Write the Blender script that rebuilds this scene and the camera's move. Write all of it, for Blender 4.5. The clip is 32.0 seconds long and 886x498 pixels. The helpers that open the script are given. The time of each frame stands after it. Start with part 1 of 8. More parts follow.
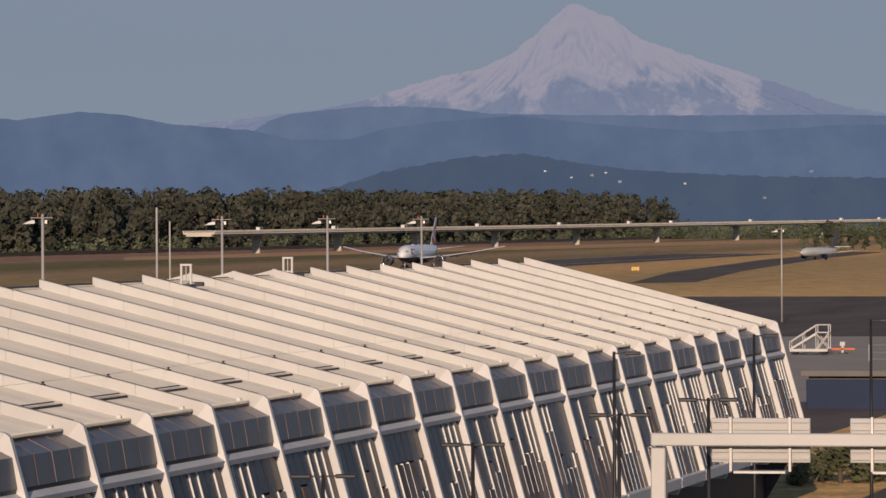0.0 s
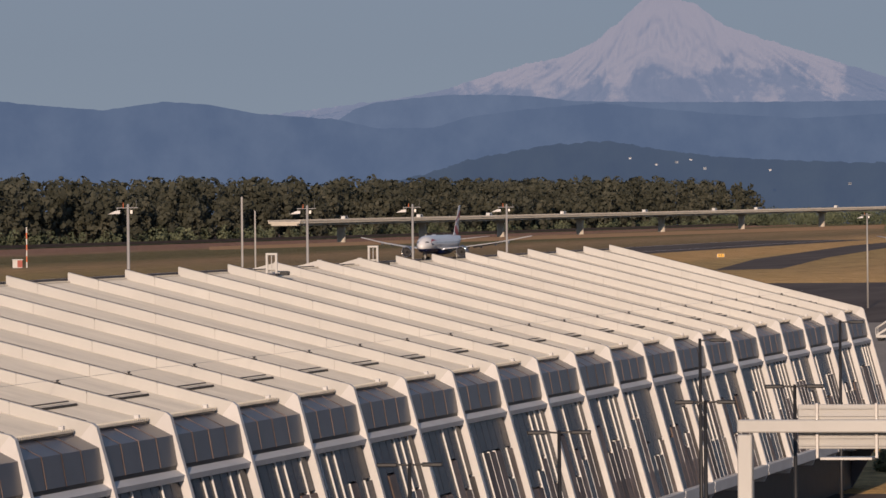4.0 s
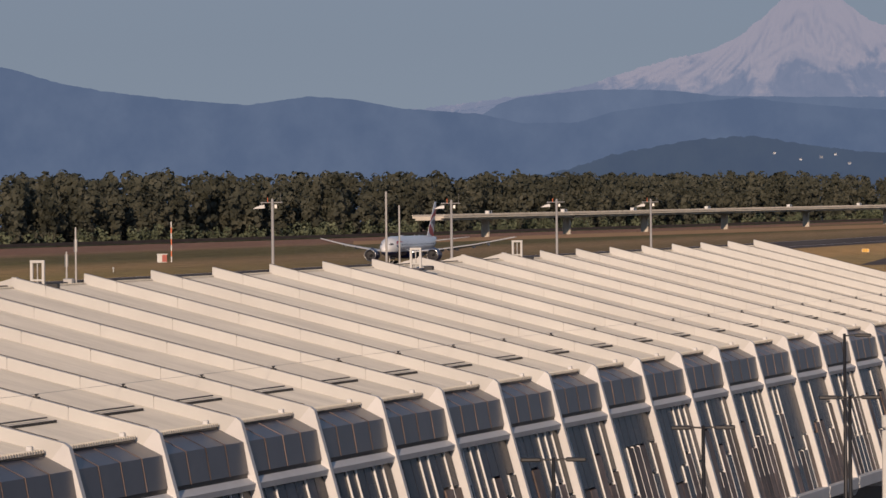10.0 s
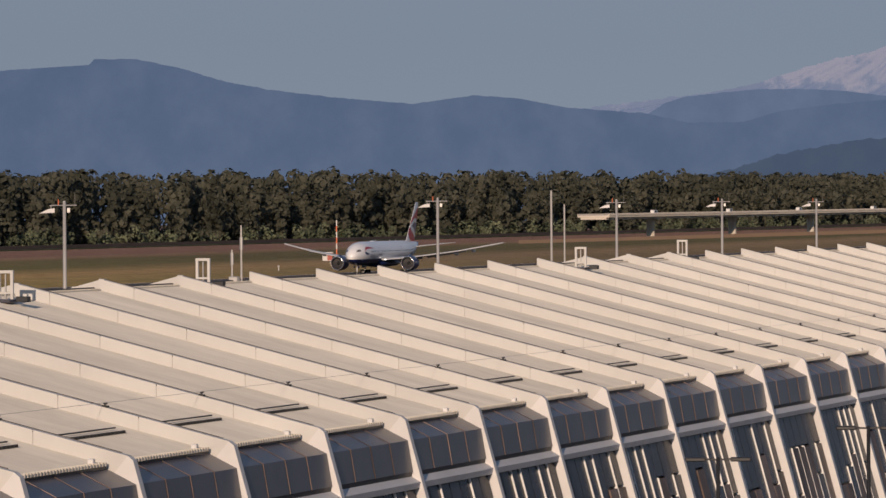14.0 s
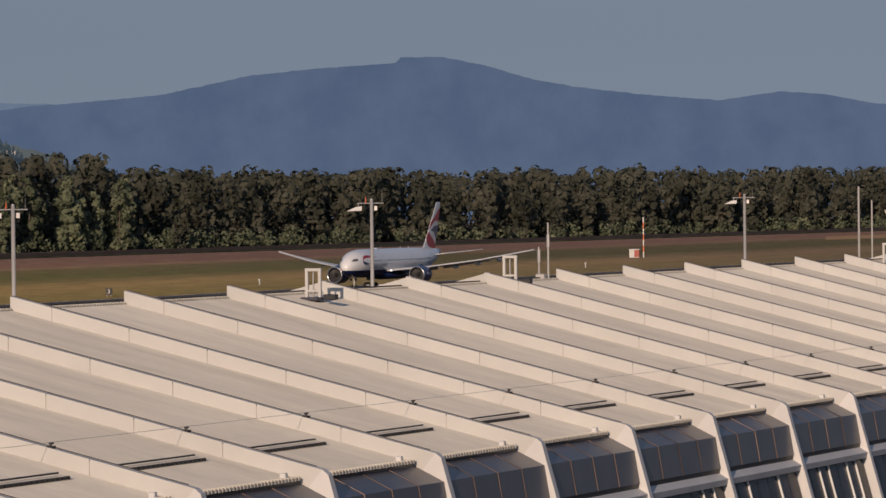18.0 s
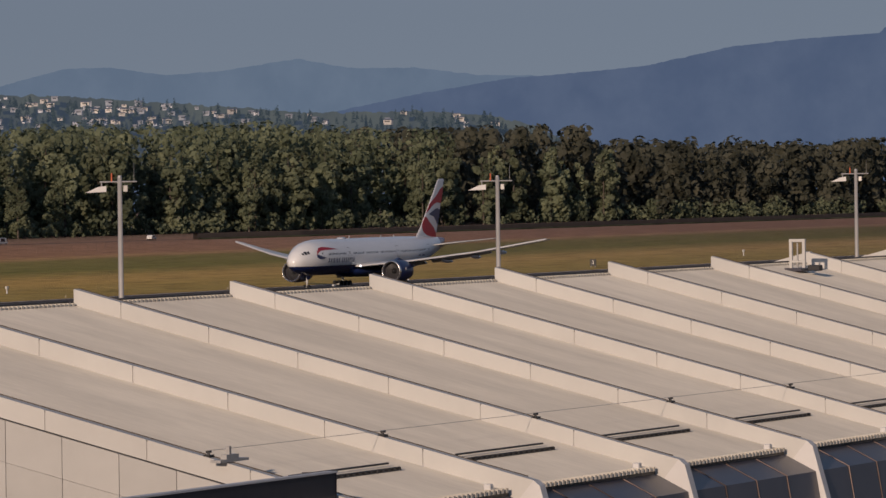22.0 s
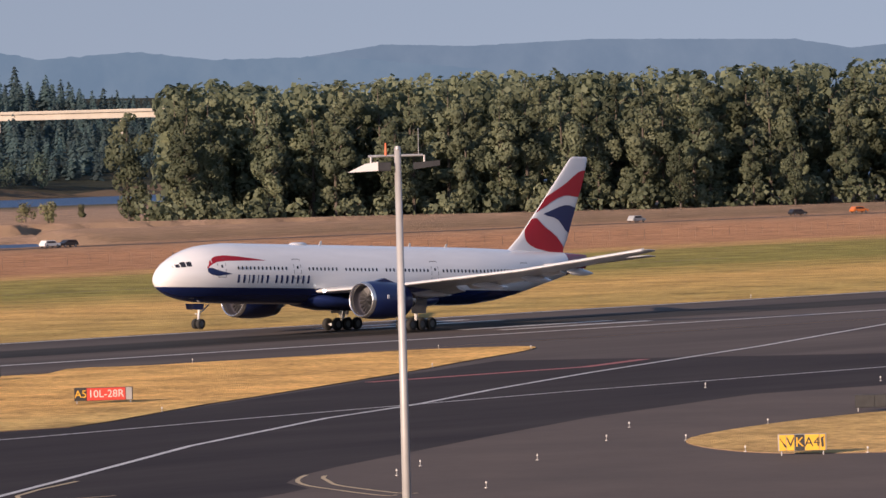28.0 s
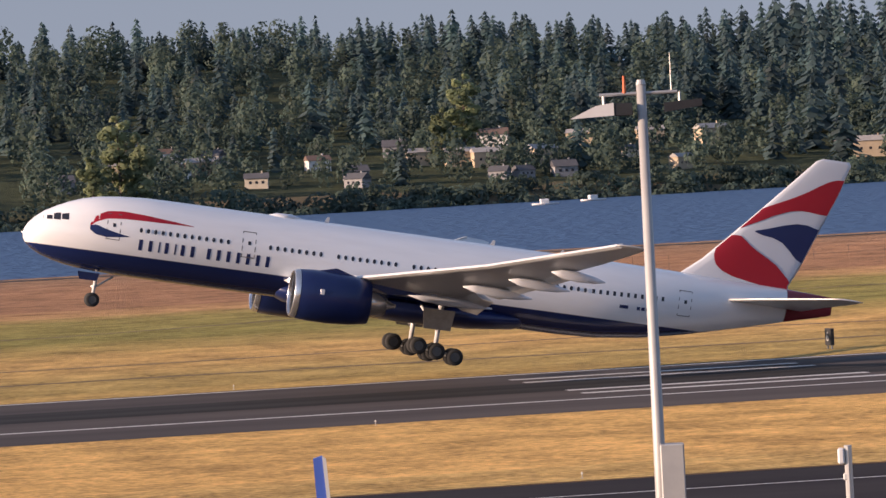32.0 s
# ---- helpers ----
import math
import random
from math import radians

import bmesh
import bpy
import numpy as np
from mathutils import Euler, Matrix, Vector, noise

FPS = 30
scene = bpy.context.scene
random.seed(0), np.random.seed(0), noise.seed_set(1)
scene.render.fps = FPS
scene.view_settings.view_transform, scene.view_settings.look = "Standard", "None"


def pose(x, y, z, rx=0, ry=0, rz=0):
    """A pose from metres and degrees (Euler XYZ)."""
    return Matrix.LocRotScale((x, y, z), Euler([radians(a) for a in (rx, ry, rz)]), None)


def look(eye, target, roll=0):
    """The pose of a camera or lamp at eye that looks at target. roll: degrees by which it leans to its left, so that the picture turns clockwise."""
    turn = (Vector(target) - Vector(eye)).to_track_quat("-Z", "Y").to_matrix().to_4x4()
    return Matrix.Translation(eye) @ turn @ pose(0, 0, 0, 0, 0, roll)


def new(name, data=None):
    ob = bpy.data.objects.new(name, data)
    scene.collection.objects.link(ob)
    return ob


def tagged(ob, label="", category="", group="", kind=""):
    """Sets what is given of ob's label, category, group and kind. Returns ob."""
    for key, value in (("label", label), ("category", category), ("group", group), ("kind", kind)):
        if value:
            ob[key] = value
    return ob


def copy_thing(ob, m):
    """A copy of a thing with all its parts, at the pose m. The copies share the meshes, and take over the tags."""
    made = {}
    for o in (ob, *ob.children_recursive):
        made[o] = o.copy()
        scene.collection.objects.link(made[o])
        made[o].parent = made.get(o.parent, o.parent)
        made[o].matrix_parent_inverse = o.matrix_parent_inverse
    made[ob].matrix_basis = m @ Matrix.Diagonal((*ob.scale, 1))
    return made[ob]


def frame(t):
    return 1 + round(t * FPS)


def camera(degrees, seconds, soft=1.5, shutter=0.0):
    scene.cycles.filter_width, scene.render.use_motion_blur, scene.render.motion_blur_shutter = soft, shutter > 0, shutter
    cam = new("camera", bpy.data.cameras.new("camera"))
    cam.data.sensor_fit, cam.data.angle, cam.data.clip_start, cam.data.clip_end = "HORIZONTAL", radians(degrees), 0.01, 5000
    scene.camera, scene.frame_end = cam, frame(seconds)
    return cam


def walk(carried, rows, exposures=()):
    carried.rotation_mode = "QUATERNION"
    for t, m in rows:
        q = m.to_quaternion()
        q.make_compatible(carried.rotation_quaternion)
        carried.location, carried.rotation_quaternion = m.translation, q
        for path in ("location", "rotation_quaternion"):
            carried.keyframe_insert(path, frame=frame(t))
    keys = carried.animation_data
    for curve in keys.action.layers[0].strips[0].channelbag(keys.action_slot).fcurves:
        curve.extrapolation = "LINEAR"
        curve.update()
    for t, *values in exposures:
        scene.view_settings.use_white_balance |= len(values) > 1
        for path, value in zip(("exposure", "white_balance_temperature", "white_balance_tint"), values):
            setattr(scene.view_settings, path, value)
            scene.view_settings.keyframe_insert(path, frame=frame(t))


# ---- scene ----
# Axes: x runs along the runway (away to the east end), y across it, z up from the runway; the eye stands over x = y = 0.
EYE_H = 19.1
cam = camera(9.49, 32.0, soft=1.5)
TURNS = (
    (0.0, 11.5, -0.351, 0.266), (0.5, 11.625, -0.342, 0.365), (1.0, 11.765, -0.346, 0.399), (1.5, 11.889, -0.335, 0.515),
    (2.0, 12.002, -0.361, 0.44), (2.5, 12.09, -0.382, 0.583), (3.0, 12.174, -0.412, 0.647), (3.5, 12.283, -0.451, 0.691),
    (4.0, 12.416, -0.472, 0.587), (4.5, 12.557, -0.498, 0.649), (6.5, 12.907, -0.505, 0.566), (7.0, 12.966, -0.517, 0.529),
    (7.5, 13.023, -0.52, 0.466), (8.0, 13.116, -0.529, 0.529), (8.5, 13.256, -0.536, 0.472), (9.0, 13.472, -0.51, 0.552),
    (9.5, 13.717, -0.497, 0.596), (10.0, 13.963, -0.513, 0.561), (10.5, 14.151, -0.52, 0.522), (11.0, 14.371, -0.504, 0.595),
    (11.5, 14.557, -0.5, 0.537), (12.0, 14.761, -0.459, 0.484), (12.5, 15.016, -0.48, 0.572), (13.0, 15.226, -0.51, 0.51),
    (13.5, 15.411, -0.511, 0.403), (14.0, 15.735, -0.509, 0.395), (14.5, 16.107, -0.513, 0.491), (16.5, 17.686, -0.542, 0.413),
    (17.0, 18.165, -0.542, 0.472), (17.5, 18.629, -0.509, 0.507), (18.0, 19.028, -0.512, 0.633), (18.5, 19.444, -0.521, 0.582),
    (19.0, 19.927, -0.59, 0.547), (19.5, 20.613, -0.613, 0.602), (20.0, 21.138, -0.669, 0.649), (20.5, 21.706, -0.688, 0.643),
    (21.0, 22.465, -0.711, 0.628), (21.5, 23.304, -0.748, 0.744), (22.0, 24.223, -0.762, 0.761), (22.5, 25.192, -0.784, 0.763),
    (23.0, 26.08, -0.833, 0.832), (23.5, 27.129, -0.849, 0.919), (24.0, 28.666, -0.895, 0.991), (24.5, 29.974, -0.882, 1.101),
    (25.0, 31.357, -0.91, 1.176), (25.5, 32.96, -0.925, 1.224), (26.0, 34.703, -0.92, 1.113), (26.5, 36.691, -0.963, 1.176),
    (28.5, 47.591, -1.113, 1.607), (29.0, 51.058, -1.107, 1.705), (29.5, 54.916, -1.105, 1.937), (30.0, 58.887, -1.153, 1.958),
    (30.5, 63.395, -1.28, 2.262), (31.0, 68.819, -1.326, 2.462), (31.5, 73.932, -1.273, 2.546), (32.0, 79.539, -1.184, 2.949))


def aim(yaw, pitch, roll):
    """Camera pose from the bearing (degrees from +x towards +y), the tilt up and the turn of the picture."""
    return pose(0, 0, EYE_H, 90 + pitch, 0, yaw - 90) @ pose(0, 0, 0, 0, 0, -roll)


walk(cam, [(t, aim(a, b, c)) for t, a, b, c in TURNS],
     exposures=[(0.0, -0.06, 5840, 13), (15.0, -0.14, 5820, 13), (22.0, -0.38, 5800, 14), (24.0, -0.15, 5800, 15), (26.0, 0.37, 5780, 16), (28.5, 0.87, 5900, 19), (30.0, 1.05, 6000, 20), (31.0, 1.21, 6000, 20), (32.0, 1.12, 6050, 20)])

# ---- light: a low evening sun behind the camera, clear sky
SUN_AZ, SUN_EL = 186.0, 13.5      # degrees from +x towards +y; height over the horizon
sun_dir = Vector((math.cos(radians(SUN_AZ)) * math.cos(radians(SUN_EL)), math.sin(radians(SUN_AZ)) * math.cos(radians(SUN_EL)), math.sin(radians(SUN_EL))))
sun = new("sun", bpy.data.lights.new("sun", "SUN"))
sun.data.energy, sun.data.angle, sun.data.color = 4.1, radians(0.6), (1.0, 0.72, 0.47)
sun.matrix_world = look(sun_dir * 300, (0, 0, 0))
world = bpy.data.worlds.new("sky")
scene.world = world
world.use_nodes = True
wn = world.node_tree.nodes
sky = wn.new("ShaderNodeTexSky")
sky.sky_type, sky.sun_disc = "NISHITA", False
sky.sun_elevation, sky.sun_rotation = radians(SUN_EL), radians(90 - SUN_AZ)
sky.air_density, sky.dust_density, sky.ozone_density = 1.2, 0.6, 3.0
wn["Background"].inputs[1].default_value = 0.072
co, up, unit = wn.new("ShaderNodeTexCoord"), wn.new("ShaderNodeVectorMath"), wn.new("ShaderNodeVectorMath")
up.operation, up.inputs[1].default_value, unit.operation = "ADD", (0, 0, 0.22), "NORMALIZE"      # clear air: the deep blue reaches down to the hills
world.node_tree.links.new(co.outputs["Generated"], up.inputs[0])
world.node_tree.links.new(up.outputs[0], unit.inputs[0])
world.node_tree.links.new(unit.outputs[0], sky.inputs[0])
tone = wn.new("ShaderNodeHueSaturation")      # thin evening haze takes some of the blue near the horizon
tone.inputs["Hue"].default_value = 0.498
high, veil, glow = wn.new("ShaderNodeSeparateXYZ"), wn.new("ShaderNodeMapRange"), wn.new("ShaderNodeMapRange")
glow.inputs[1].default_value, glow.inputs[2].default_value, glow.inputs[3].default_value, glow.inputs[4].default_value = 0.03, 0.35, 0.75, 1.45
veil.inputs[1].default_value, veil.inputs[2].default_value, veil.inputs[3].default_value, veil.inputs[4].default_value = 0.02, 0.45, 0.36, 0.74
world.node_tree.links.new(co.outputs["Generated"], high.inputs[0])
world.node_tree.links.new(high.outputs["Z"], veil.inputs[0])
world.node_tree.links.new(veil.outputs[0], tone.inputs["Saturation"])
world.node_tree.links.new(high.outputs["Z"], glow.inputs[0])
world.node_tree.links.new(glow.outputs[0], tone.inputs["Value"])
world.node_tree.links.new(sky.outputs[0], tone.inputs["Color"])
world.node_tree.links.new(tone.outputs[0], wn["Background"].inputs[0])


# ---- materials
def nodes_of(name):
    m = bpy.data.materials.new(name)
    m.use_nodes = True
    return m, m.node_tree.nodes, m.node_tree.links, m.node_tree.nodes["Principled BSDF"]


def mat(name, c1, c2=None, scale=1.0, rough=0.7, metal=0.0, bump=0.0, stretch=(1, 1, 1), fine=0.0, vary=0.0, spec=0.5, coat=0.0, dull=0.0):
    """A surface that wanders between two colours at a broad and a fine scale (in metres of world space)."""
    m, n, l, b = nodes_of(name)
    b.inputs["Roughness"].default_value, b.inputs["Metallic"].default_value = rough, metal
    b.inputs["Specular IOR Level"].default_value = spec
    b.inputs["Coat Weight"].default_value = coat
    b.inputs["Diffuse Roughness"].default_value = dull      # rough ground throws light back towards the sun
    c2 = c2 or tuple(0.8 * v for v in c1)
    geo = n.new("ShaderNodeNewGeometry")
    mp = n.new("ShaderNodeMapping")
    mp.inputs["Scale"].default_value = [s / scale for s in stretch]
    l.new(geo.outputs["Position"], mp.inputs[0])
    big = n.new("ShaderNodeTexNoise")
    big.inputs["Scale"].default_value, big.inputs["Detail"].default_value = 1.0, 6.0
    big.inputs["Roughness"].default_value = 0.65
    l.new(mp.outputs[0], big.inputs[0])
    ramp = n.new("ShaderNodeValToRGB")
    ramp.color_ramp.elements[0].position, ramp.color_ramp.elements[1].position = 0.34, 0.66
    ramp.color_ramp.elements[0].color, ramp.color_ramp.elements[1].color = (*c1, 1), (*c2, 1)
    l.new(big.outputs["Fac"], ramp.inputs[0])
    out = ramp.outputs[0]
    if fine or vary:
        hsv = n.new("ShaderNodeHueSaturation")
        l.new(out, hsv.inputs["Color"])
        val = n.new("ShaderNodeMath")
        val.operation, val.inputs[1].default_value = "MULTIPLY_ADD", 1.0
        val.inputs[0].default_value, val.inputs[2].default_value = 0.0, 1.0
        if fine:
            sm = n.new("ShaderNodeTexNoise")
            sm.inputs["Scale"].default_value, sm.inputs["Detail"].default_value, sm.inputs["Roughness"].default_value = 9.0, 6.0, 0.7
            l.new(mp.outputs[0], sm.inputs[0])
            val.inputs[1].default_value, val.inputs[2].default_value = fine, 1.0 - fine / 2
            l.new(sm.outputs["Fac"], val.inputs[0])
        res = val.outputs[0]
        if vary:
            info = n.new("ShaderNodeObjectInfo")
            v2 = n.new("ShaderNodeMath")
            v2.operation = "MULTIPLY_ADD"
            v2.inputs[1].default_value, v2.inputs[2].default_value = vary, 1.0 - vary / 2
            l.new(info.outputs["Random"], v2.inputs[0])
            v3 = n.new("ShaderNodeMath")
            v3.operation = "MULTIPLY"
            l.new(res, v3.inputs[0]), l.new(v2.outputs[0], v3.inputs[1])
            res = v3.outputs[0]
        l.new(res, hsv.inputs["Value"])
        out = hsv.outputs[0]
    l.new(out, b.inputs["Base Color"])
    if bump:
        bp = n.new("ShaderNodeBump")
        bp.inputs["Strength"].default_value, bp.inputs["Distance"].default_value = 0.5, bump
        l.new(big.outputs["Fac"], bp.inputs["Height"])
        l.new(bp.outputs[0], b.inputs["Normal"])
    return m


def leaf_mat(name, c1, c2, rough=0.6):
    """Foliage: each leaf clump takes its own green, each tree its own shade."""
    m, n, l, b = nodes_of(name)
    geo, info = n.new("ShaderNodeNewGeometry"), n.new("ShaderNodeObjectInfo")
    ramp = n.new("ShaderNodeValToRGB")
    ramp.color_ramp.elements[0].color, ramp.color_ramp.elements[1].color = (*c1, 1), (*c2, 1)
    l.new(geo.outputs["Random Per Island"], ramp.inputs[0])
    hsv = n.new("ShaderNodeHueSaturation")
    mr = n.new("ShaderNodeMath")
    mr.operation, mr.inputs[1].default_value, mr.inputs[2].default_value = "MULTIPLY_ADD", 0.44, 0.78
    l.new(info.outputs["Random"], mr.inputs[0])
    stand = n.new("ShaderNodeTexNoise")      # neighbouring trees differ
    stand.inputs["Scale"].default_value, stand.inputs["Detail"].default_value = 0.07, 2.0
    l.new(geo.outputs["Position"], stand.inputs[0])
    sv, mm = n.new("ShaderNodeMapRange"), n.new("ShaderNodeMath")
    sv.inputs[1].default_value, sv.inputs[2].default_value, sv.inputs[3].default_value, sv.inputs[4].default_value = 0.3, 0.7, 0.55, 1.55
    mm.operation = "MULTIPLY"
    l.new(stand.outputs["Fac"], sv.inputs[0])
    l.new(mr.outputs[0], mm.inputs[0]), l.new(sv.outputs[0], mm.inputs[1]), l.new(mm.outputs[0], hsv.inputs["Value"])
    hue = n.new("ShaderNodeMapRange")
    hue.inputs[1].default_value, hue.inputs[2].default_value, hue.inputs[3].default_value, hue.inputs[4].default_value = 0.3, 0.7, 0.515, 0.478
    l.new(stand.outputs["Fac"], hue.inputs[0]), l.new(hue.outputs[0], hsv.inputs["Hue"])
    l.new(ramp.outputs[0], hsv.inputs["Color"]), l.new(hsv.outputs[0], b.inputs["Base Color"])
    b.inputs["Roughness"].default_value, b.inputs["Specular IOR Level"].default_value, b.inputs["Diffuse Roughness"].default_value = rough, 0.2, 0.6
    thin, mix = n.new("ShaderNodeBsdfTranslucent"), n.new("ShaderNodeMixShader")
    mix.inputs[0].default_value = 0.45
    l.new(hsv.outputs[0], thin.inputs["Color"])
    l.new(b.outputs[0], mix.inputs[1]), l.new(thin.outputs[0], mix.inputs[2])
    l.new(mix.outputs[0], n["Material Output"].inputs[0])
    return m


def glow_mat(name, c, strength):
    m, n, l, b = nodes_of(name)
    b.inputs["Base Color"].default_value = (*c, 1)
    b.inputs["Emission Color"].default_value, b.inputs["Emission Strength"].default_value = (*c, 1), strength
    return m


M = {
    "white": mat("white_paint", (0.80, 0.79, 0.77), (0.72, 0.71, 0.69), 3.0, 0.45, fine=0.06),
    "rib": mat("white_metal_cladding", (0.565, 0.555, 0.525), (0.50, 0.49, 0.465), 4.0, 0.45, fine=0.06, vary=0.06),
    "end_wall": mat("pale_wall_panel", (0.48, 0.472, 0.452), (0.43, 0.422, 0.402), 3.0, 0.4, fine=0.06, vary=0.08),
    "roof": mat("pale_roof_membrane", (0.67, 0.628, 0.54), (0.54, 0.508, 0.44), 1.6, 0.75, fine=0.3, stretch=(1, 0.18, 1), vary=0.08, dull=0.55),
    "panel": mat("grey_metal_panel", (0.088, 0.084, 0.100), (0.066, 0.064, 0.080), 2.0, 0.32, 0.0, fine=0.05, vary=0.12, spec=0.25),
    "rim": mat("grey_wheel_rim", (0.15, 0.145, 0.14), (0.11, 0.105, 0.10), 0.5, 0.5, 0.3),
    "ledge": mat("pale_sill", (0.66, 0.65, 0.64), (0.58, 0.57, 0.56), 2.0, 0.5),
    "glass": mat("dark_window_glass", (0.018, 0.020, 0.031), (0.042, 0.044, 0.060), 2.5, 0.25, 0.0, spec=0.05, vary=0.6),
    # bronze tint, warmed further to paint in reflections of warm surroundings
    "bronze": mat("bronze_glass_panel", (0.085, 0.060, 0.050), (0.22, 0.165, 0.140), 2.0, 0.4, 0.0, spec=0.05, vary=0.9),
    "mullion": mat("bright_mullion", (0.82, 0.81, 0.79), (0.72, 0.71, 0.69), 1.5, 0.4, 0.0),
    "annex": mat("blue_black_metal", (0.022, 0.023, 0.032), (0.034, 0.034, 0.044), 2.0, 0.5, spec=0.3),
    "dark": mat("black_metal", (0.025, 0.025, 0.028), (0.04, 0.04, 0.042), 1.0, 0.5, 0.4),
    "steel": mat("galvanised_steel", (0.48, 0.47, 0.45), (0.40, 0.39, 0.38), 0.8, 0.45, 0.6),
    "pole": mat("pole_grey_paint", (0.44, 0.43, 0.41), (0.37, 0.36, 0.35), 1.2, 0.5, 0.2),
    "asphalt": mat("asphalt", (0.048, 0.041, 0.040), (0.086, 0.074, 0.070), 11.0, 0.85, fine=0.35, stretch=(0.12, 1, 1), spec=0.12, dull=0.35),
    "asphalt_dark": mat("new_dark_asphalt", (0.021, 0.017, 0.018), (0.036, 0.031, 0.031), 8.0, 0.8, fine=0.3, stretch=(0.2, 1, 1), spec=0.08, dull=0.35),
    "rubber": mat("rubber_streaks", (0.018, 0.017, 0.017), (0.04, 0.037, 0.035), 3.0, 0.8, fine=0.3, stretch=(0.03, 1, 1), spec=0.08, dull=0.35),
    "asphalt_old": mat("old_bleached_asphalt", (0.088, 0.073, 0.067), (0.068, 0.058, 0.055), 12.0, 0.85, fine=0.25, spec=0.12, dull=0.35),
    "concrete": mat("apron_concrete", (0.20, 0.185, 0.17), (0.15, 0.14, 0.13), 9.0, 0.85, fine=0.12, dull=0.35),
    "line": mat("runway_white_paint", (0.72, 0.70, 0.66), (0.5, 0.48, 0.45), 2.0, 0.6, fine=0.2),
    "yellow_line": mat("yellow_taxi_paint", (0.60, 0.45, 0.22), (0.45, 0.34, 0.18), 2.0, 0.6, fine=0.2),
    "red_line": mat("red_marking_paint", (0.42, 0.09, 0.06), (0.30, 0.08, 0.06), 2.0, 0.6),
    "sand_dark": mat("dark_bare_soil", (0.13, 0.085, 0.055), (0.19, 0.13, 0.075), 6.0, 0.95, fine=0.4, stretch=(0.3, 1, 1)),
    "sign_y": mat("sign_yellow", (0.75, 0.42, 0.02), (0.65, 0.36, 0.02), 0.6, 0.5),
    "sign_k": mat("sign_black", (0.02, 0.02, 0.02), (0.03, 0.03, 0.03), 0.6, 0.5),
    "sign_r": mat("sign_red", (0.55, 0.05, 0.03), (0.48, 0.05, 0.03), 0.6, 0.5),
    "orange": mat("aviation_orange", (0.62, 0.15, 0.05), (0.52, 0.13, 0.05), 1.0, 0.6),
    "bark": mat("bark", (0.07, 0.058, 0.045), (0.11, 0.092, 0.075), 1.5, 0.9, fine=0.3),
    "leaf": leaf_mat("cottonwood_leaves", (0.128, 0.152, 0.094), (0.176, 0.200, 0.124)),
    # shaded copy of the cottonwood green, for the dike hedge
    "leaf_dark": leaf_mat("shaded_cottonwood_leaves", (0.068, 0.084, 0.056), (0.104, 0.118, 0.072)),
    # next three leaf colours greyed or blued to paint in distance haze
    "leaf_far": leaf_mat("hazed_cottonwood_leaves", (0.084, 0.090, 0.068), (0.128, 0.128, 0.092)),
    "leaf_shore": leaf_mat("hazed_shore_leaves", (0.074, 0.110, 0.096), (0.110, 0.146, 0.108)),
    "needle": leaf_mat("hazed_fir_needles", (0.056, 0.090, 0.098), (0.068, 0.104, 0.110)),
    "bush": leaf_mat("pale_shrub_leaves", (0.13, 0.142, 0.075), (0.23, 0.225, 0.12)),
    # leaf green lifted to paint strong sunlight onto the broad shore trees
    "leaf_gold": leaf_mat("sunlit_poplar_leaves", (0.195, 0.236, 0.124), (0.27, 0.31, 0.165)),
    "white_gloss": mat("aircraft_white", (0.605, 0.62, 0.655), (0.58, 0.595, 0.635), 6.0, 0.22, coat=0.4),
    "navy": mat("aircraft_navy", (0.012, 0.022, 0.09), (0.014, 0.026, 0.10), 5.0, 0.3, coat=0.12, spec=0.35),
    "red": mat("aircraft_red", (0.36, 0.014, 0.026), (0.32, 0.014, 0.026), 5.0, 0.34, coat=0.06, spec=0.3),
    "wing": mat("wing_grey", (0.58, 0.58, 0.57), (0.51, 0.51, 0.51), 3.0, 0.35, 0.1),
    "slat": mat("polished_slat", (0.74, 0.73, 0.71), (0.66, 0.65, 0.63), 1.0, 0.38, 0.25),
    "bare": mat("bare_metal", (0.72, 0.71, 0.70), (0.62, 0.61, 0.60), 1.0, 0.22, 0.9),
    "tyre": mat("tyre_rubber", (0.018, 0.018, 0.018), (0.03, 0.03, 0.03), 0.5, 0.85),
    "strut": mat("landing_gear_white", (0.62, 0.62, 0.61), (0.5, 0.5, 0.5), 0.7, 0.4),
    "win": mat("cabin_window", (0.02, 0.022, 0.03), (0.03, 0.03, 0.04), 0.5, 0.1),
}


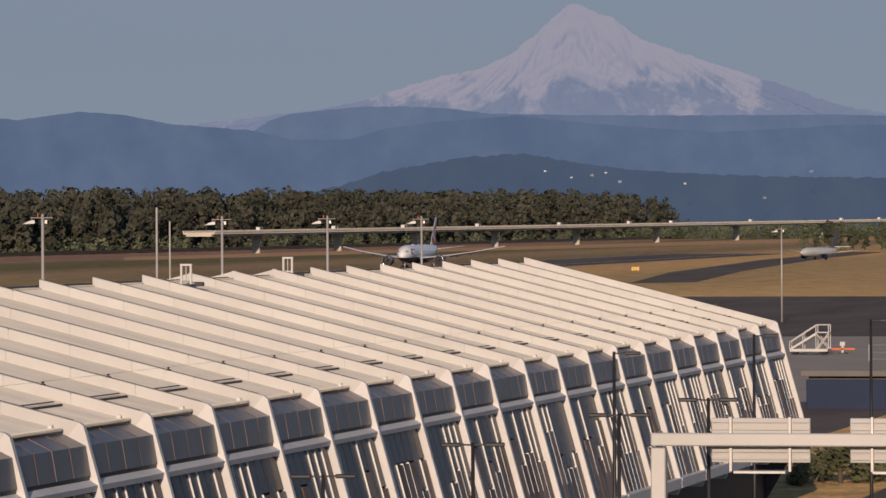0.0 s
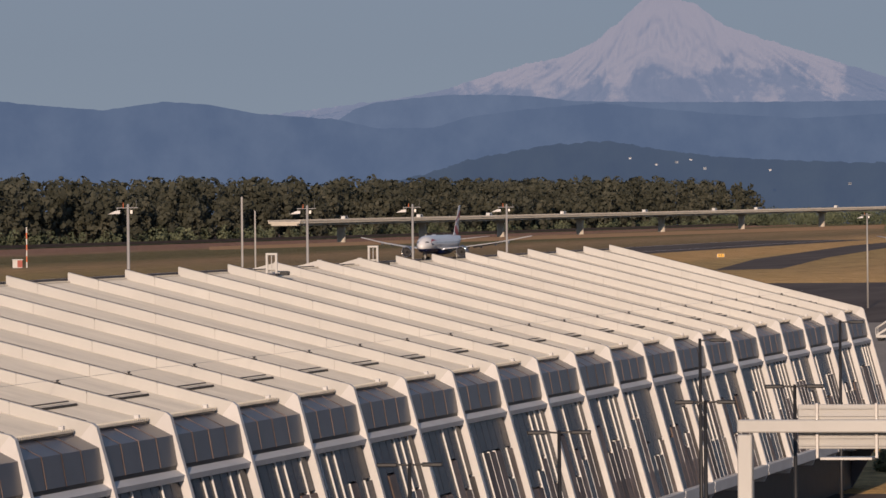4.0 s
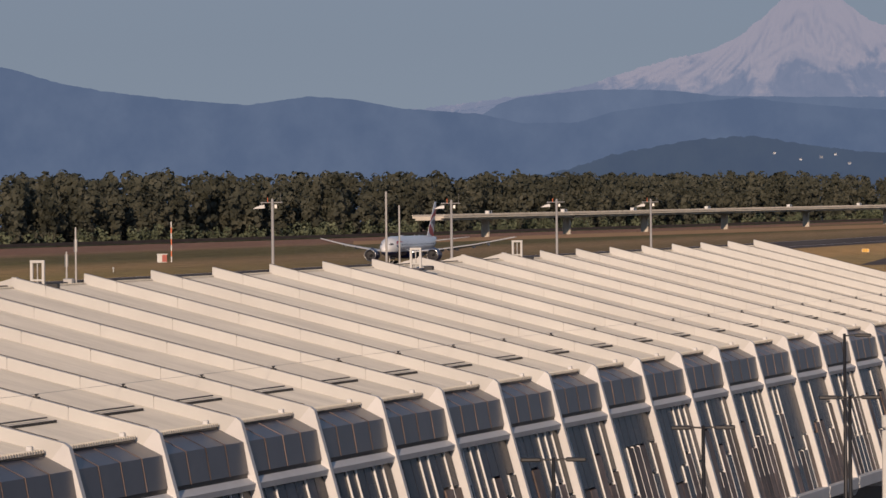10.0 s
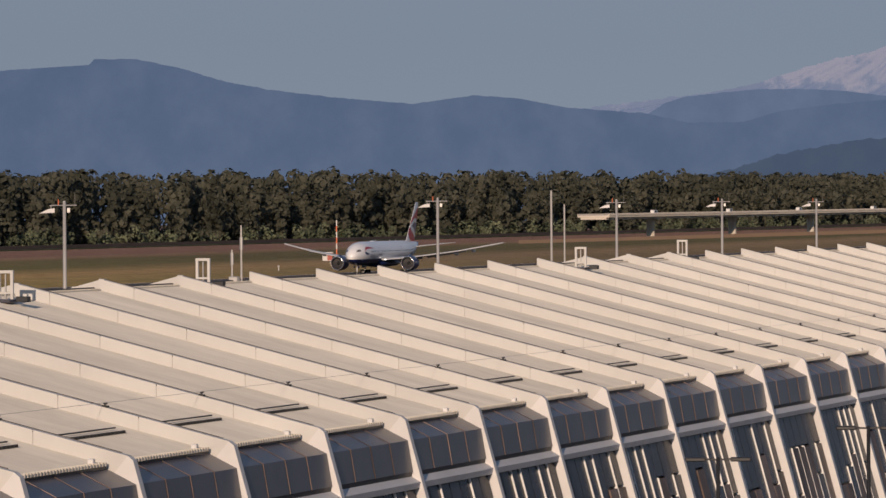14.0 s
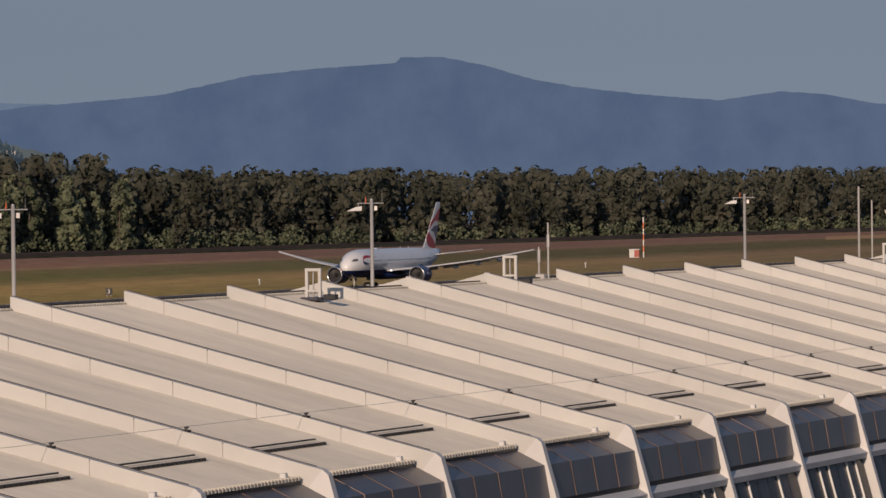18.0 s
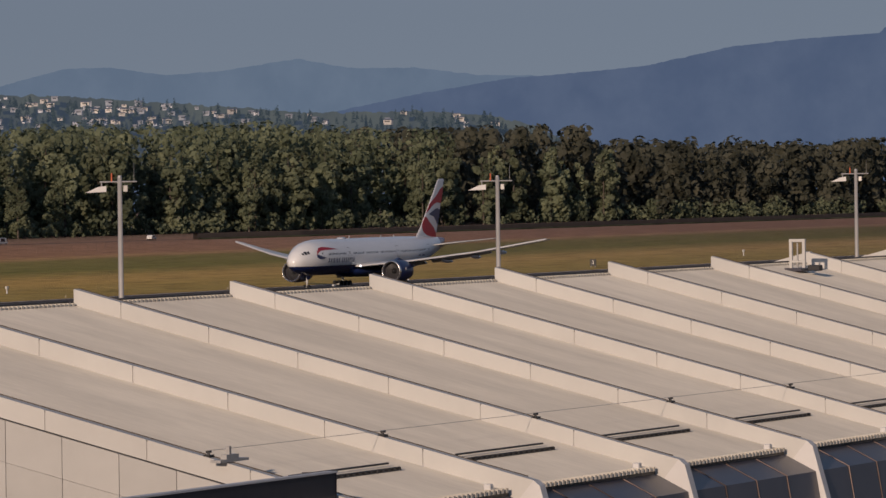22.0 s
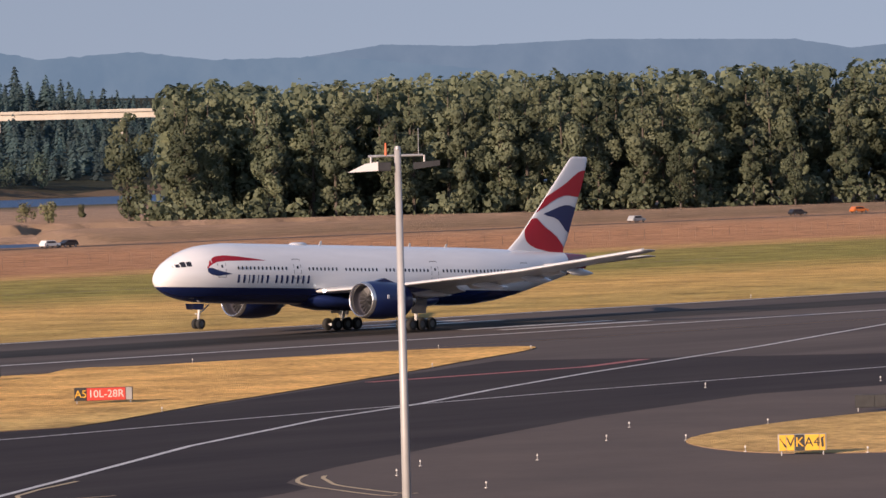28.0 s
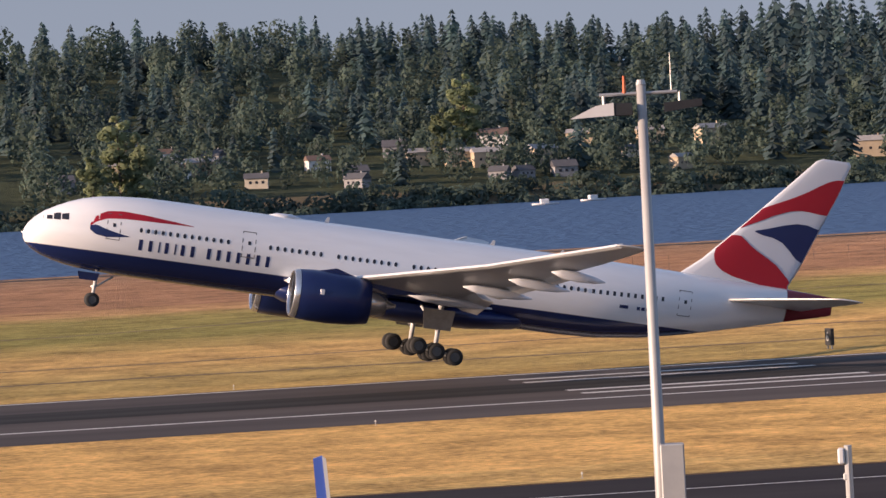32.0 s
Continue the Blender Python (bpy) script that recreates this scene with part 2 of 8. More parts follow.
# ---- building tools
def mesh_ob(name, verts, faces, material, parent=None, smooth=False, normals=None):
    me = bpy.data.meshes.new(name)
    if isinstance(faces, int):      # that many loose quads, four points each
        if normals is not None:      # wind each card so that it faces outwards
            q, nq = np.array(verts, float).reshape(-1, 4, 3), normals.reshape(-1, 4, 3)[:, 0]
            away = (np.cross(q[:, 1] - q[:, 0], q[:, 2] - q[:, 0]) * nq).sum(1) < 0
            q[away] = q[away][:, ::-1]
            verts = q.reshape(-1, 3)
        me.vertices.add(len(verts)), me.loops.add(4 * faces), me.polygons.add(faces)
        me.vertices.foreach_set("co", np.asarray(verts, np.float32).ravel())
        me.loops.foreach_set("vertex_index", np.arange(4 * faces, dtype=np.int32))
        me.polygons.foreach_set("loop_start", np.arange(0, 4 * faces, 4, dtype=np.int32))
        me.update(calc_edges=True)
    else:
        me.from_pydata([tuple(v) for v in verts], [], [tuple(f) for f in faces])
    if material:
        me.materials.append(material)
    if smooth:
        me.polygons.foreach_set("use_smooth", [True] * len(me.polygons))
    me.update()
    if normals is not None:      # leaf clumps shade as the mass they belong to
        me.polygons.foreach_set("use_smooth", [True] * len(me.polygons))
        me.normals_split_custom_set_from_vertices(normals.tolist())
    ob = new(name, me)
    if parent:
        ob.parent = parent
    return ob


def part(name, bm, material, parent=None, label="", smooth=False):
    """Links a bmesh as one mesh object under a thing or a part."""
    me = bpy.data.meshes.new(name)
    bm.to_mesh(me)
    bm.free()
    me.materials.append(material)
    if smooth:
        me.polygons.foreach_set("use_smooth", [True] * len(me.polygons))
    ob = new(name, me)
    if parent:
        ob.parent = parent
    if label:
        ob["label"] = label
    return ob


def shared(name, source, parent, m):
    """Another piece on the mesh of source."""
    ob = new(name, source.data)
    ob.parent = parent
    ob.matrix_basis = m
    return ob


def empty(name, x=0, y=0, z=0):
    ob = new(name)
    ob.location = (x, y, z)
    ob.empty_display_size = 0.5
    return ob


def bm_box(bm, x0, x1, y0, y1, z0, z1, bevel=0.0, m=None):
    """Adds a box, with its edges taken off by bevel."""
    r = bmesh.ops.create_cube(bm, size=1.0)
    vs = r["verts"]
    bmesh.ops.scale(bm, vec=(x1 - x0, y1 - y0, z1 - z0), verts=vs)
    bmesh.ops.translate(bm, vec=((x0 + x1) / 2, (y0 + y1) / 2, (z0 + z1) / 2), verts=vs)
    if m is not None:
        bmesh.ops.transform(bm, matrix=m, verts=vs)
    if bevel:
        es = list({e for v in vs for e in v.link_edges})
        bmesh.ops.bevel(bm, geom=es, offset=bevel, segments=1, affect="EDGES")
    return bm


def box(x0, x1, y0, y1, z0, z1, bevel=0.0):
    return bm_box(bmesh.new(), x0, x1, y0, y1, z0, z1, bevel)


def bm_tube(bm, a, b, r0, r1=None, seg=10, caps=True):
    """Adds a tapered round bar from a to b."""
    a, b = Vector(a), Vector(b)
    d = b - a
    m = Matrix.Translation((a + b) / 2) @ d.to_track_quat("Z", "Y").to_matrix().to_4x4()
    bmesh.ops.create_cone(bm, cap_ends=caps, segments=seg, radius1=r0, radius2=r0 if r1 is None else r1, depth=d.length, matrix=m)
    return bm


def tube(a, b, r0, r1=None, seg=10):
    return bm_tube(bmesh.new(), a, b, r0, r1, seg)


def prism(points, y0, y1, axis="x"):
    """A plate whose outline is a list of (u, v) and that reaches from y0 to y1 along the axis."""
    bm = bmesh.new()
    put = {"x": lambda u, v, w: (w, u, v), "y": lambda u, v, w: (u, w, v), "z": lambda u, v, w: (u, v, w)}[axis]
    lo = [bm.verts.new(put(u, v, y0)) for u, v in points]
    hi = [bm.verts.new(put(u, v, y1)) for u, v in points]
    n = len(points)
    bm.faces.new(lo), bm.faces.new(hi)
    for i in range(n):
        bm.faces.new((lo[i], lo[(i + 1) % n], hi[(i + 1) % n], hi[i]))
    bmesh.ops.recalc_face_normals(bm, faces=bm.faces)
    return bm


def sheet(name, outline, z, material, label, thick=0.0):
    """A flat piece of the ground with the given outline (x, y)."""
    n = len(outline)
    vs = [(x, y, z) for x, y in outline]
    fs = [tuple(range(n))]
    if thick:
        vs += [(x, y, z - thick) for x, y in outline]
        fs += [(i, n + i, n + (i + 1) % n, (i + 1) % n) for i in range(n)]
    ob = mesh_ob(name, vs, fs, material)
    if ob.data.polygons[0].normal.z < 0:
        ob.data.flip_normals()
    return tagged(ob, label, name.split("_")[0], kind="structure")


def smooth_loop(points, per=6):
    """A closed outline drawn smoothly through the points."""
    out, n = [], len(points)
    for i in range(n):
        p0, p1, p2, p3 = (Vector(points[(i + k - 1) % n]) for k in range(4))
        for s in range(per):
            t = s / per
            v = 0.5 * (2 * p1 + (p2 - p0) * t + (2 * p0 - 5 * p1 + 4 * p2 - p3) * t * t + (3 * p1 - p0 - 3 * p2 + p3) * t ** 3)
            out.append((v.x, v.y))
    return out


def ribbon(name, points, width, z, material, label):
    """A painted line on the ground."""
    vs, fs = [], []
    for i, p in enumerate(points):
        a, b = Vector(points[max(i - 1, 0)]), Vector(points[min(i + 1, len(points) - 1)])
        d = (b - a).normalized()
        nrm = Vector((-d.y, d.x)) * width / 2
        vs += [(p[0] + nrm.x, p[1] + nrm.y, z), (p[0] - nrm.x, p[1] - nrm.y, z)]
        if i:
            fs.append((2 * i - 2, 2 * i - 1, 2 * i + 1, 2 * i))
    ob = mesh_ob(name, vs, fs, material)
    if ob.data.polygons[0].normal.z < 0:
        ob.data.flip_normals()
    return tagged(ob, label, "marking", kind="structure")


def polar(az, r):
    return r * math.cos(radians(az)), r * math.sin(radians(az))


# ---- ground: one sheet from the airfield over the river to the far bank
def ease(a, b, v):
    t = np.clip((v - a) / (b - a), 0, 1)
    return t * t * (3 - 2 * t)


def far_shore(x):
    return np.minimum(1620 + 0.27 * x, 2300)


WATER_Z = -3.0


def ground_z(x, y):
    """Height of the ground: 0 on the field, a bank at the river, a sand bar, the far bank and its hill."""
    x, y = np.asarray(x, float), np.asarray(y, float)
    shore = 864 + np.clip(x - 780, 0, 200) * 1.3
    z = -7 * ease(shore - 3, shore + 22, y)                       # near bank
    lo, hi = 1176 - 0.40 * (x - 536), np.minimum(1176 + 1.1 * (x - 536), 1500)
    bar = ease(lo - 14, lo + 3, y) * (1 - ease(hi - 20, hi + 30, y)) * ease(525, 585, x)
    z = np.maximum(z, -7 + (4.6 + 1.0 * ease(lo, lo + 30, y)) * bar + (2.9 - 1.5 * ease(900, 1150, x)) * bar * ease(0, 4, y - lo - 30 - 5 * np.sin(x * 0.083) - 4 * np.sin(x * 0.21 + 1) - 3 * np.sin(x * 0.47) - 2.5 * np.sin(x * 0.71 + 2 * np.sin(x * 0.05)) - 1.6 * np.sin(x * 1.13 + 1.5 * np.sin(x * 0.09))))       # sand bar with its low cliff
    z = np.maximum(z, -7 + 7 * ease(880, 960, x) * (1 - ease(1560, 1640, y)))        # wooded land in the east
    d = y - far_shore(x)
    bank = -7 + 10 * ease(-15, 25, d) + 17 * ease(20, 260, d) + (27 + 10 * (1 - ease(350, 650, x)) + 14 * ease(700, 1200, x)) * ease(200, 640, d)
    return np.where(d > -20, np.maximum(z, bank), z)


def grid_axis(*runs):
    out = []
    for a, b, step in runs:
        out += list(np.arange(a, b, step))
    return np.array(out)


gx = grid_axis((-600, 300, 100), (300, 520, 20), (520, 1000, 2.5), (1000, 1300, 20), (1300, 2400, 50), (2400, 4950, 150), (4900, 4901, 1))
gy = grid_axis((-400, 780, 80), (780, 900, 6), (900, 1000, 10), (1000, 1240, 3), (1240, 2200, 20), (2200, 3000, 60), (3000, 4950, 250))
GX, GY = np.meshgrid(gx, gy)
GZ = ground_z(GX, GY)
nx = len(gx)
verts = np.stack([GX.ravel(), GY.ravel(), GZ.ravel()], 1)
faces = [(j * nx + i, j * nx + i + 1, (j + 1) * nx + i + 1, (j + 1) * nx + i) for j in range(len(gy) - 1) for i in range(nx - 1)]


def ground_material():
    """Mown grass beside the runway, a pale track, rust-brown rough field, sand and wooded soil, by distance from the runway."""
    m, n, l, b = nodes_of("field_grass_and_sand")
    geo = n.new("ShaderNodeNewGeometry")
    mp = n.new("ShaderNodeMapping")
    mp.inputs["Scale"].default_value = (0.006, 0.06, 0.05)
    l.new(geo.outputs["Position"], mp.inputs[0])
    streak = n.new("ShaderNodeTexNoise")
    streak.inputs["Scale"].default_value, streak.inputs["Detail"].default_value, streak.inputs["Roughness"].default_value = 1.0, 7.0, 0.7
    l.new(mp.outputs[0], streak.inputs[0])
    sep = n.new("ShaderNodeSeparateXYZ")
    l.new(geo.outputs["Position"], sep.inputs[0])
    warp = n.new("ShaderNodeMath")
    warp.operation, warp.inputs[1].default_value = "MULTIPLY_ADD", 60.0
    l.new(streak.outputs["Fac"], warp.inputs[0]), l.new(sep.outputs["Y"], warp.inputs[2])
    unit = n.new("ShaderNodeMath")
    unit.operation, unit.inputs[1].default_value = "DIVIDE", 2000.0
    l.new(warp.outputs[0], unit.inputs[0])
    ramp = n.new("ShaderNodeValToRGB")
    ramp.color_ramp.interpolation = "LINEAR"
    stops = ((0.0, (0.46, 0.345, 0.17)), (0.112, (0.60, 0.43, 0.19)), (0.138, (0.50, 0.38, 0.165)), (0.158, (0.50, 0.385, 0.165)), (0.167, (0.66, 0.45, 0.18)), (0.186, (0.64, 0.44, 0.175)), (0.215, (0.56, 0.39, 0.155)), (0.232, (0.42, 0.33, 0.13)),
             (0.262, (0.60, 0.415, 0.17)), (0.29, (0.27, 0.25, 0.085)), (0.325, (0.32, 0.275, 0.10)), (0.335, (0.50, 0.33, 0.16)),
             (0.340, (0.50, 0.33, 0.16)), (0.346, (0.36, 0.22, 0.125)), (0.40, (0.40, 0.245, 0.14)), (0.437, (0.33, 0.225, 0.14)),
             (0.46, (0.22, 0.16, 0.10)), (0.54, (0.35, 0.255, 0.175)), (0.72, (0.34, 0.25, 0.17)), (0.80, (0.055, 0.065, 0.036)))
    els = ramp.color_ramp.elements
    els[0].position, els[1].position = stops[0][0], stops[-1][0]
    els[0].color, els[1].color = (*stops[0][1], 1), (*stops[-1][1], 1)
    for p, c in stops[1:-1]:
        e = els.new(p)
        e.color = (*c, 1)
    l.new(unit.outputs[0], ramp.inputs[0])
    fine = n.new("ShaderNodeTexNoise")
    fine.inputs["Scale"].default_value, fine.inputs["Detail"].default_value, fine.inputs["Roughness"].default_value = 1.5, 9.0, 0.76
    mp2 = n.new("ShaderNodeMapping")
    mp2.inputs["Scale"].default_value = (0.9, 0.75, 1)
    l.new(geo.outputs["Position"], mp2.inputs[0]), l.new(mp2.outputs[0], fine.inputs[0])
    v = n.new("ShaderNodeMath")
    v.operation, v.inputs[1].default_value, v.inputs[2].default_value = "MULTIPLY_ADD", 2.1, -0.05
    patch = n.new("ShaderNodeTexNoise")
    patch.inputs["Scale"].default_value, patch.inputs["Detail"].default_value, patch.inputs["Roughness"].default_value = 0.14, 8.0, 0.75
    l.new(mp2.outputs[0], patch.inputs[0])
    both = n.new("ShaderNodeMath")
    both.operation = "MULTIPLY_ADD"
    both.inputs[1].default_value = 1.3
    l.new(patch.outputs["Fac"], both.inputs[0])
    half = n.new("ShaderNodeMath")
    half.operation, half.inputs[1].default_value, half.inputs[2].default_value = "MULTIPLY_ADD", 1.3, -0.8
    l.new(fine.outputs["Fac"], half.inputs[0]), l.new(half.outputs[0], both.inputs[2])
    l.new(both.outputs[0], v.inputs[0])
    hsv = n.new("ShaderNodeHueSaturation")
    def span(src, a, b, lo, hi):
        r = n.new("ShaderNodeMapRange")
        for q, val in enumerate((a, b, lo, hi)):
            r.inputs[q + 1].default_value = val
        l.new(src, r.inputs[0])
        return r.outputs[0]

    def times(p, q):
        r = n.new("ShaderNodeMath")
        r.operation = "MULTIPLY"
        l.new(p, r.inputs[0]), l.new(q, r.inputs[1])
        return r.outputs[0]

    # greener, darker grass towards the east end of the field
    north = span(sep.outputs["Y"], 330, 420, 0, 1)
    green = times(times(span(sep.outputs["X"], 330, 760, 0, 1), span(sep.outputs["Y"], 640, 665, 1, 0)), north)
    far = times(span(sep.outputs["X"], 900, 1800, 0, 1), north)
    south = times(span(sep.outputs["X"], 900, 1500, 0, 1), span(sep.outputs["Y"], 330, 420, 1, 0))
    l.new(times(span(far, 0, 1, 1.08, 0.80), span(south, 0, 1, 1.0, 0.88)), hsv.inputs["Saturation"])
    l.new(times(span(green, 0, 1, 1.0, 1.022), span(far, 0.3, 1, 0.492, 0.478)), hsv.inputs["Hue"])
    # value drops eastwards on both sides of the runway
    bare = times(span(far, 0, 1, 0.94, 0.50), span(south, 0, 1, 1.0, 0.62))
    field_value = times(times(span(green, 0, 1, 0.97, 0.72), bare), v.outputs[0])
    l.new(ramp.outputs[0], hsv.inputs["Color"]), l.new(field_value, hsv.inputs["Value"])
    tilt = n.new("ShaderNodeSeparateXYZ")
    l.new(geo.outputs["True Normal"], tilt.inputs[0])
    steep = n.new("ShaderNodeMapRange")
    steep.inputs[1].default_value, steep.inputs[2].default_value, steep.inputs[3].default_value, steep.inputs[4].default_value = 0.90, 0.98, 1.0, 0.0
    l.new(tilt.outputs["Z"], steep.inputs[0])
    soil = n.new("ShaderNodeMix")
    soil.data_type = "RGBA"
    soil.inputs[7].default_value = (0.26, 0.18, 0.118, 1)
    l.new(steep.outputs[0], soil.inputs[0]), l.new(hsv.outputs[0], soil.inputs[6])
    l.new(soil.outputs[2], b.inputs["Base Color"])
    bp = n.new("ShaderNodeBump")
    bp.inputs["Distance"].default_value, bp.inputs["Strength"].default_value = 0.6, 0.6
    l.new(fine.outputs["Fac"], bp.inputs["Height"]), l.new(bp.outputs[0], b.inputs["Normal"])
    b.inputs["Roughness"].default_value, b.inputs["Specular IOR Level"].default_value = 0.95, 0.1
    b.inputs["Diffuse Roughness"].default_value = 0.5
    return m


M["field"] = ground_material()
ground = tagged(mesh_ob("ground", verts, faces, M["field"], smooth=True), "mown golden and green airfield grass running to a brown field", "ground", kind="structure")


def water_material():
    m, n, l, b = nodes_of("river_water")
    b.inputs["Base Color"].default_value = (0.034, 0.080, 0.175, 1)
    b.inputs["Roughness"].default_value, b.inputs["Specular IOR Level"].default_value = 0.45, 0.22
    geo = n.new("ShaderNodeNewGeometry")
    mp = n.new("ShaderNodeMapping")
    mp.inputs["Scale"].default_value = (0.25, 0.12, 1)
    l.new(geo.outputs["Position"], mp.inputs[0])
    w = n.new("ShaderNodeTexNoise")
    w.inputs["Scale"].default_value, w.inputs["Detail"].default_value = 1.0, 5.0
    l.new(mp.outputs[0], w.inputs[0])
    bp = n.new("ShaderNodeBump")
    bp.inputs["Distance"].default_value, bp.inputs["Strength"].default_value = 2.5, 1.0
    l.new(w.outputs["Fac"], bp.inputs["Height"]), l.new(bp.outputs[0], b.inputs["Normal"])
    return m


water = sheet("water", [(-600, 840), (4900, 840), (4900, 2700), (-600, 2700)], WATER_Z, water_material(), "rippled blue river between sandy and wooded banks")

# paved surfaces
RUN_C, RUN_HALF = 394.0, 22.0
sheet("runway", [(-600, 356), (2600, 356), (2600, 418), (-600, 418)], 0.03, M["asphalt"], "weathered grey asphalt runway with white edge lines")
for y, w in ((372.0, 0.95), (416.0, 0.95)):
    ribbon("runway_edge_line", [(-600, y), (2600, y)], w, 0.055, M["line"], "white painted runway edge line")
sheet("rubber_track", [(-300, 386), (1500, 386), (1500, 400), (-300, 400)], 0.042, M["rubber"], "black tyre rubber streaks along the runway")


# ---- taxiways, grass islands, markings, signs and lights of the field
sheet("taxiway", [(-600, 60), (1235, 60), (1240, 356), (-600, 356)], 0.02, M["asphalt"], "grey asphalt taxiways and apron")
sheet("taxiway_overlay", [(-600, 185), (362, 185), (362, 240), (1235, 238), (1235, 281), (420, 280), (372, 284), (358, 300), (340, 327), (318, 316), (278, 296), (250, 284.5), (-600, 284.5)], 0.032, M["asphalt_dark"], "fresh dark asphalt of the parallel taxiway")
sheet("terminal_road", [(-100, -60), (560, -60), (560, 44), (345, 44), (345, 59), (-100, 59)], 0.024, M["asphalt"], "grey asphalt road in front of the concourse")
sheet("old_pavement", [(100, 130), (100, 165), (184, 206), (205, 214), (209, 216), (212, 221), (217, 225), (224, 229), (234, 234), (252, 243), (271, 252), (300, 262), (345, 257), (352, 225), (352, 130)], 0.038, M["asphalt_old"], "older bleached grey-brown asphalt")
sheet("apron", [(540, 30), (830, 30), (830, 118), (540, 100)], 0.03, M["concrete"], "pale concrete apron slabs")
sheet("far_taxiway", [(1500, 232), (1800, 262), (2300, 300), (2700, 320), (2700, 337), (2250, 319), (1760, 281), (1480, 248)], 0.03, M["asphalt"], "dark curved taxiway at the far end")
ISLANDS = (
    smooth_loop([(366, 295), (395, 308), (429, 322), (464, 335), (493, 341), (544, 343), (1150, 344), (1236, 342), (1236, 282), (1000, 281), (443, 279), (406, 280), (373, 283), (362, 287)], 5),
    smooth_loop([(252, 226), (268, 233), (285, 235.5), (297, 233.5), (310, 234), (315, 239), (319, 242.5), (327, 244), (334, 236), (329, 221), (322, 215), (306, 208), (288, 203), (268, 200), (255, 201), (246, 206), (244, 214)], 6),
    [(-600, 355), (300, 354.5)] + smooth_loop([(310, 353), (325, 355.5), (344, 354), (358, 352), (364, 346), (356, 339), (338, 329), (315, 316), (276, 296), (249, 284.6)], 4)[:-4] + [(232, 284.6), (-600, 284.6)],
)
for o in ISLANDS:
    sheet("grass_island", o, 0.09, M["field"], "golden dry mown grass island between taxiways", 0.09)
cream = M["yellow_line"]
ribbon("taxi_edge_line", [(208, 234.5), (202, 231), (197.5, 227.8), (195.5, 225.3), (196.5, 223), (200, 222.3)], 0.3, 0.05, cream, "double yellow apron edge line")
ribbon("taxi_centre_line", [(-600, 274), (211, 273.5), (240, 274.5), (262, 277), (300, 280), (345, 281)], 0.4, 0.05, M["line"], "pale painted taxiway centre line")
ribbon("taxi_centre_line", [(150, 197), (184, 220), (208, 236), (236, 255), (264, 271), (280, 278), (300, 289), (324, 301), (370, 322), (430, 352)], 0.5, 0.052, M["line"], "pale painted taxiway centre line")
ribbon("taxi_centre_line", [(140, 300), (150, 282), (158, 262), (161, 254), (164, 247), (166, 239), (167, 232), (167, 220)], 0.4, 0.05, M["line"], "pale painted taxiway centre line")
ribbon("taxi_centre_line", [(345, 286), (357, 260), (360, 240), (358, 222), (350, 200)], 0.4, 0.05, M["line"], "pale painted taxiway centre line")
for w in (0.0, 1.6):
    ribbon("taxi_edge_line", smooth_loop([(207 + w, 207), (209.3 + w, 215), (212.5 + w, 220.5 - w / 2), (217.5, 225 - w), (224, 228.8 - w)], 5)[:-9], 0.28, 0.05, cream, "double yellow apron edge line")
    ribbon("taxi_edge_line", [(345 - w, 226), (340 - w, 223), (334 - w, 219.4), (330 - w, 215.5), (325.5 - w, 211.6), (319 - 1.3 * w, 206.6), (313.5 - 1.3 * w, 203.4), (309 - w, 201.2 + 0.3 * w), (303, 199.5 + 0.5 * w)], 0.3, 0.05, cream, "double yellow apron edge line")
for path in ([(-60, 480), (10, 484), (60, 481), (120, 486), (170, 470), (240, 476), (330, 470)], [(-80, 560), (0, 572), (62, 567), (90, 582), (180, 590), (300, 586), (402, 592), (470, 583)], [(-60, 446), (60, 452), (150, 449), (260, 455), (380, 452)], [(380, 566), (431, 568), (520, 560), (640, 566)]):
    ribbon("worn_track", path, 1.3, 0.03, M["sand_dark"], "thin dark worn track through dry grass")
ribbon("red_hold_line", [(306, 309), (332, 309), (345, 314)], 1.2, 0.05, M["red_line"], "red painted runway holding mark")
ribbon("apron_white_line", [(255, 188), (281, 187.5)], 0.8, 0.05, M["line"], "white painted apron line")
for x0 in (80, 238, 396, 554):
    for y in (380.5, 386.0, 402.0, 407.5):
        ribbon("touchdown_bar", [(x0, y), (x0 + 23, y)], 1.6, 0.056, M["line"], "white painted touchdown bar on the runway")
sheet("river_road", [(-600, 846), (880, 846), (960, 842), (1300, 826), (1620, 796), (3300, 728), (3300, 722), (1620, 788), (1300, 818), (960, 834), (880, 838), (-600, 838)], 0.05, M["asphalt"], "narrow riverside road along the dike")

# low dike in front of the wood: a pale road face over a kerb hedge in the shaded leaf colour
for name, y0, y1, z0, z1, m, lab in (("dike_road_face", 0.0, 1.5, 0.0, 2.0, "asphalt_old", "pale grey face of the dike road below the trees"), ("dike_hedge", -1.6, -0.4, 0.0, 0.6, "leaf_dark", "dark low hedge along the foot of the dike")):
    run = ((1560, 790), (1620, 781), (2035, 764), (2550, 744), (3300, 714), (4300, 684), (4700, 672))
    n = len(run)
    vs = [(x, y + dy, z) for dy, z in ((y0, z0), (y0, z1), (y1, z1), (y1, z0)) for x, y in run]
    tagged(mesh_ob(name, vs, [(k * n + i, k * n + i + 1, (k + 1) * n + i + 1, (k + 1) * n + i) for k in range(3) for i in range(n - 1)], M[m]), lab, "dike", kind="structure")


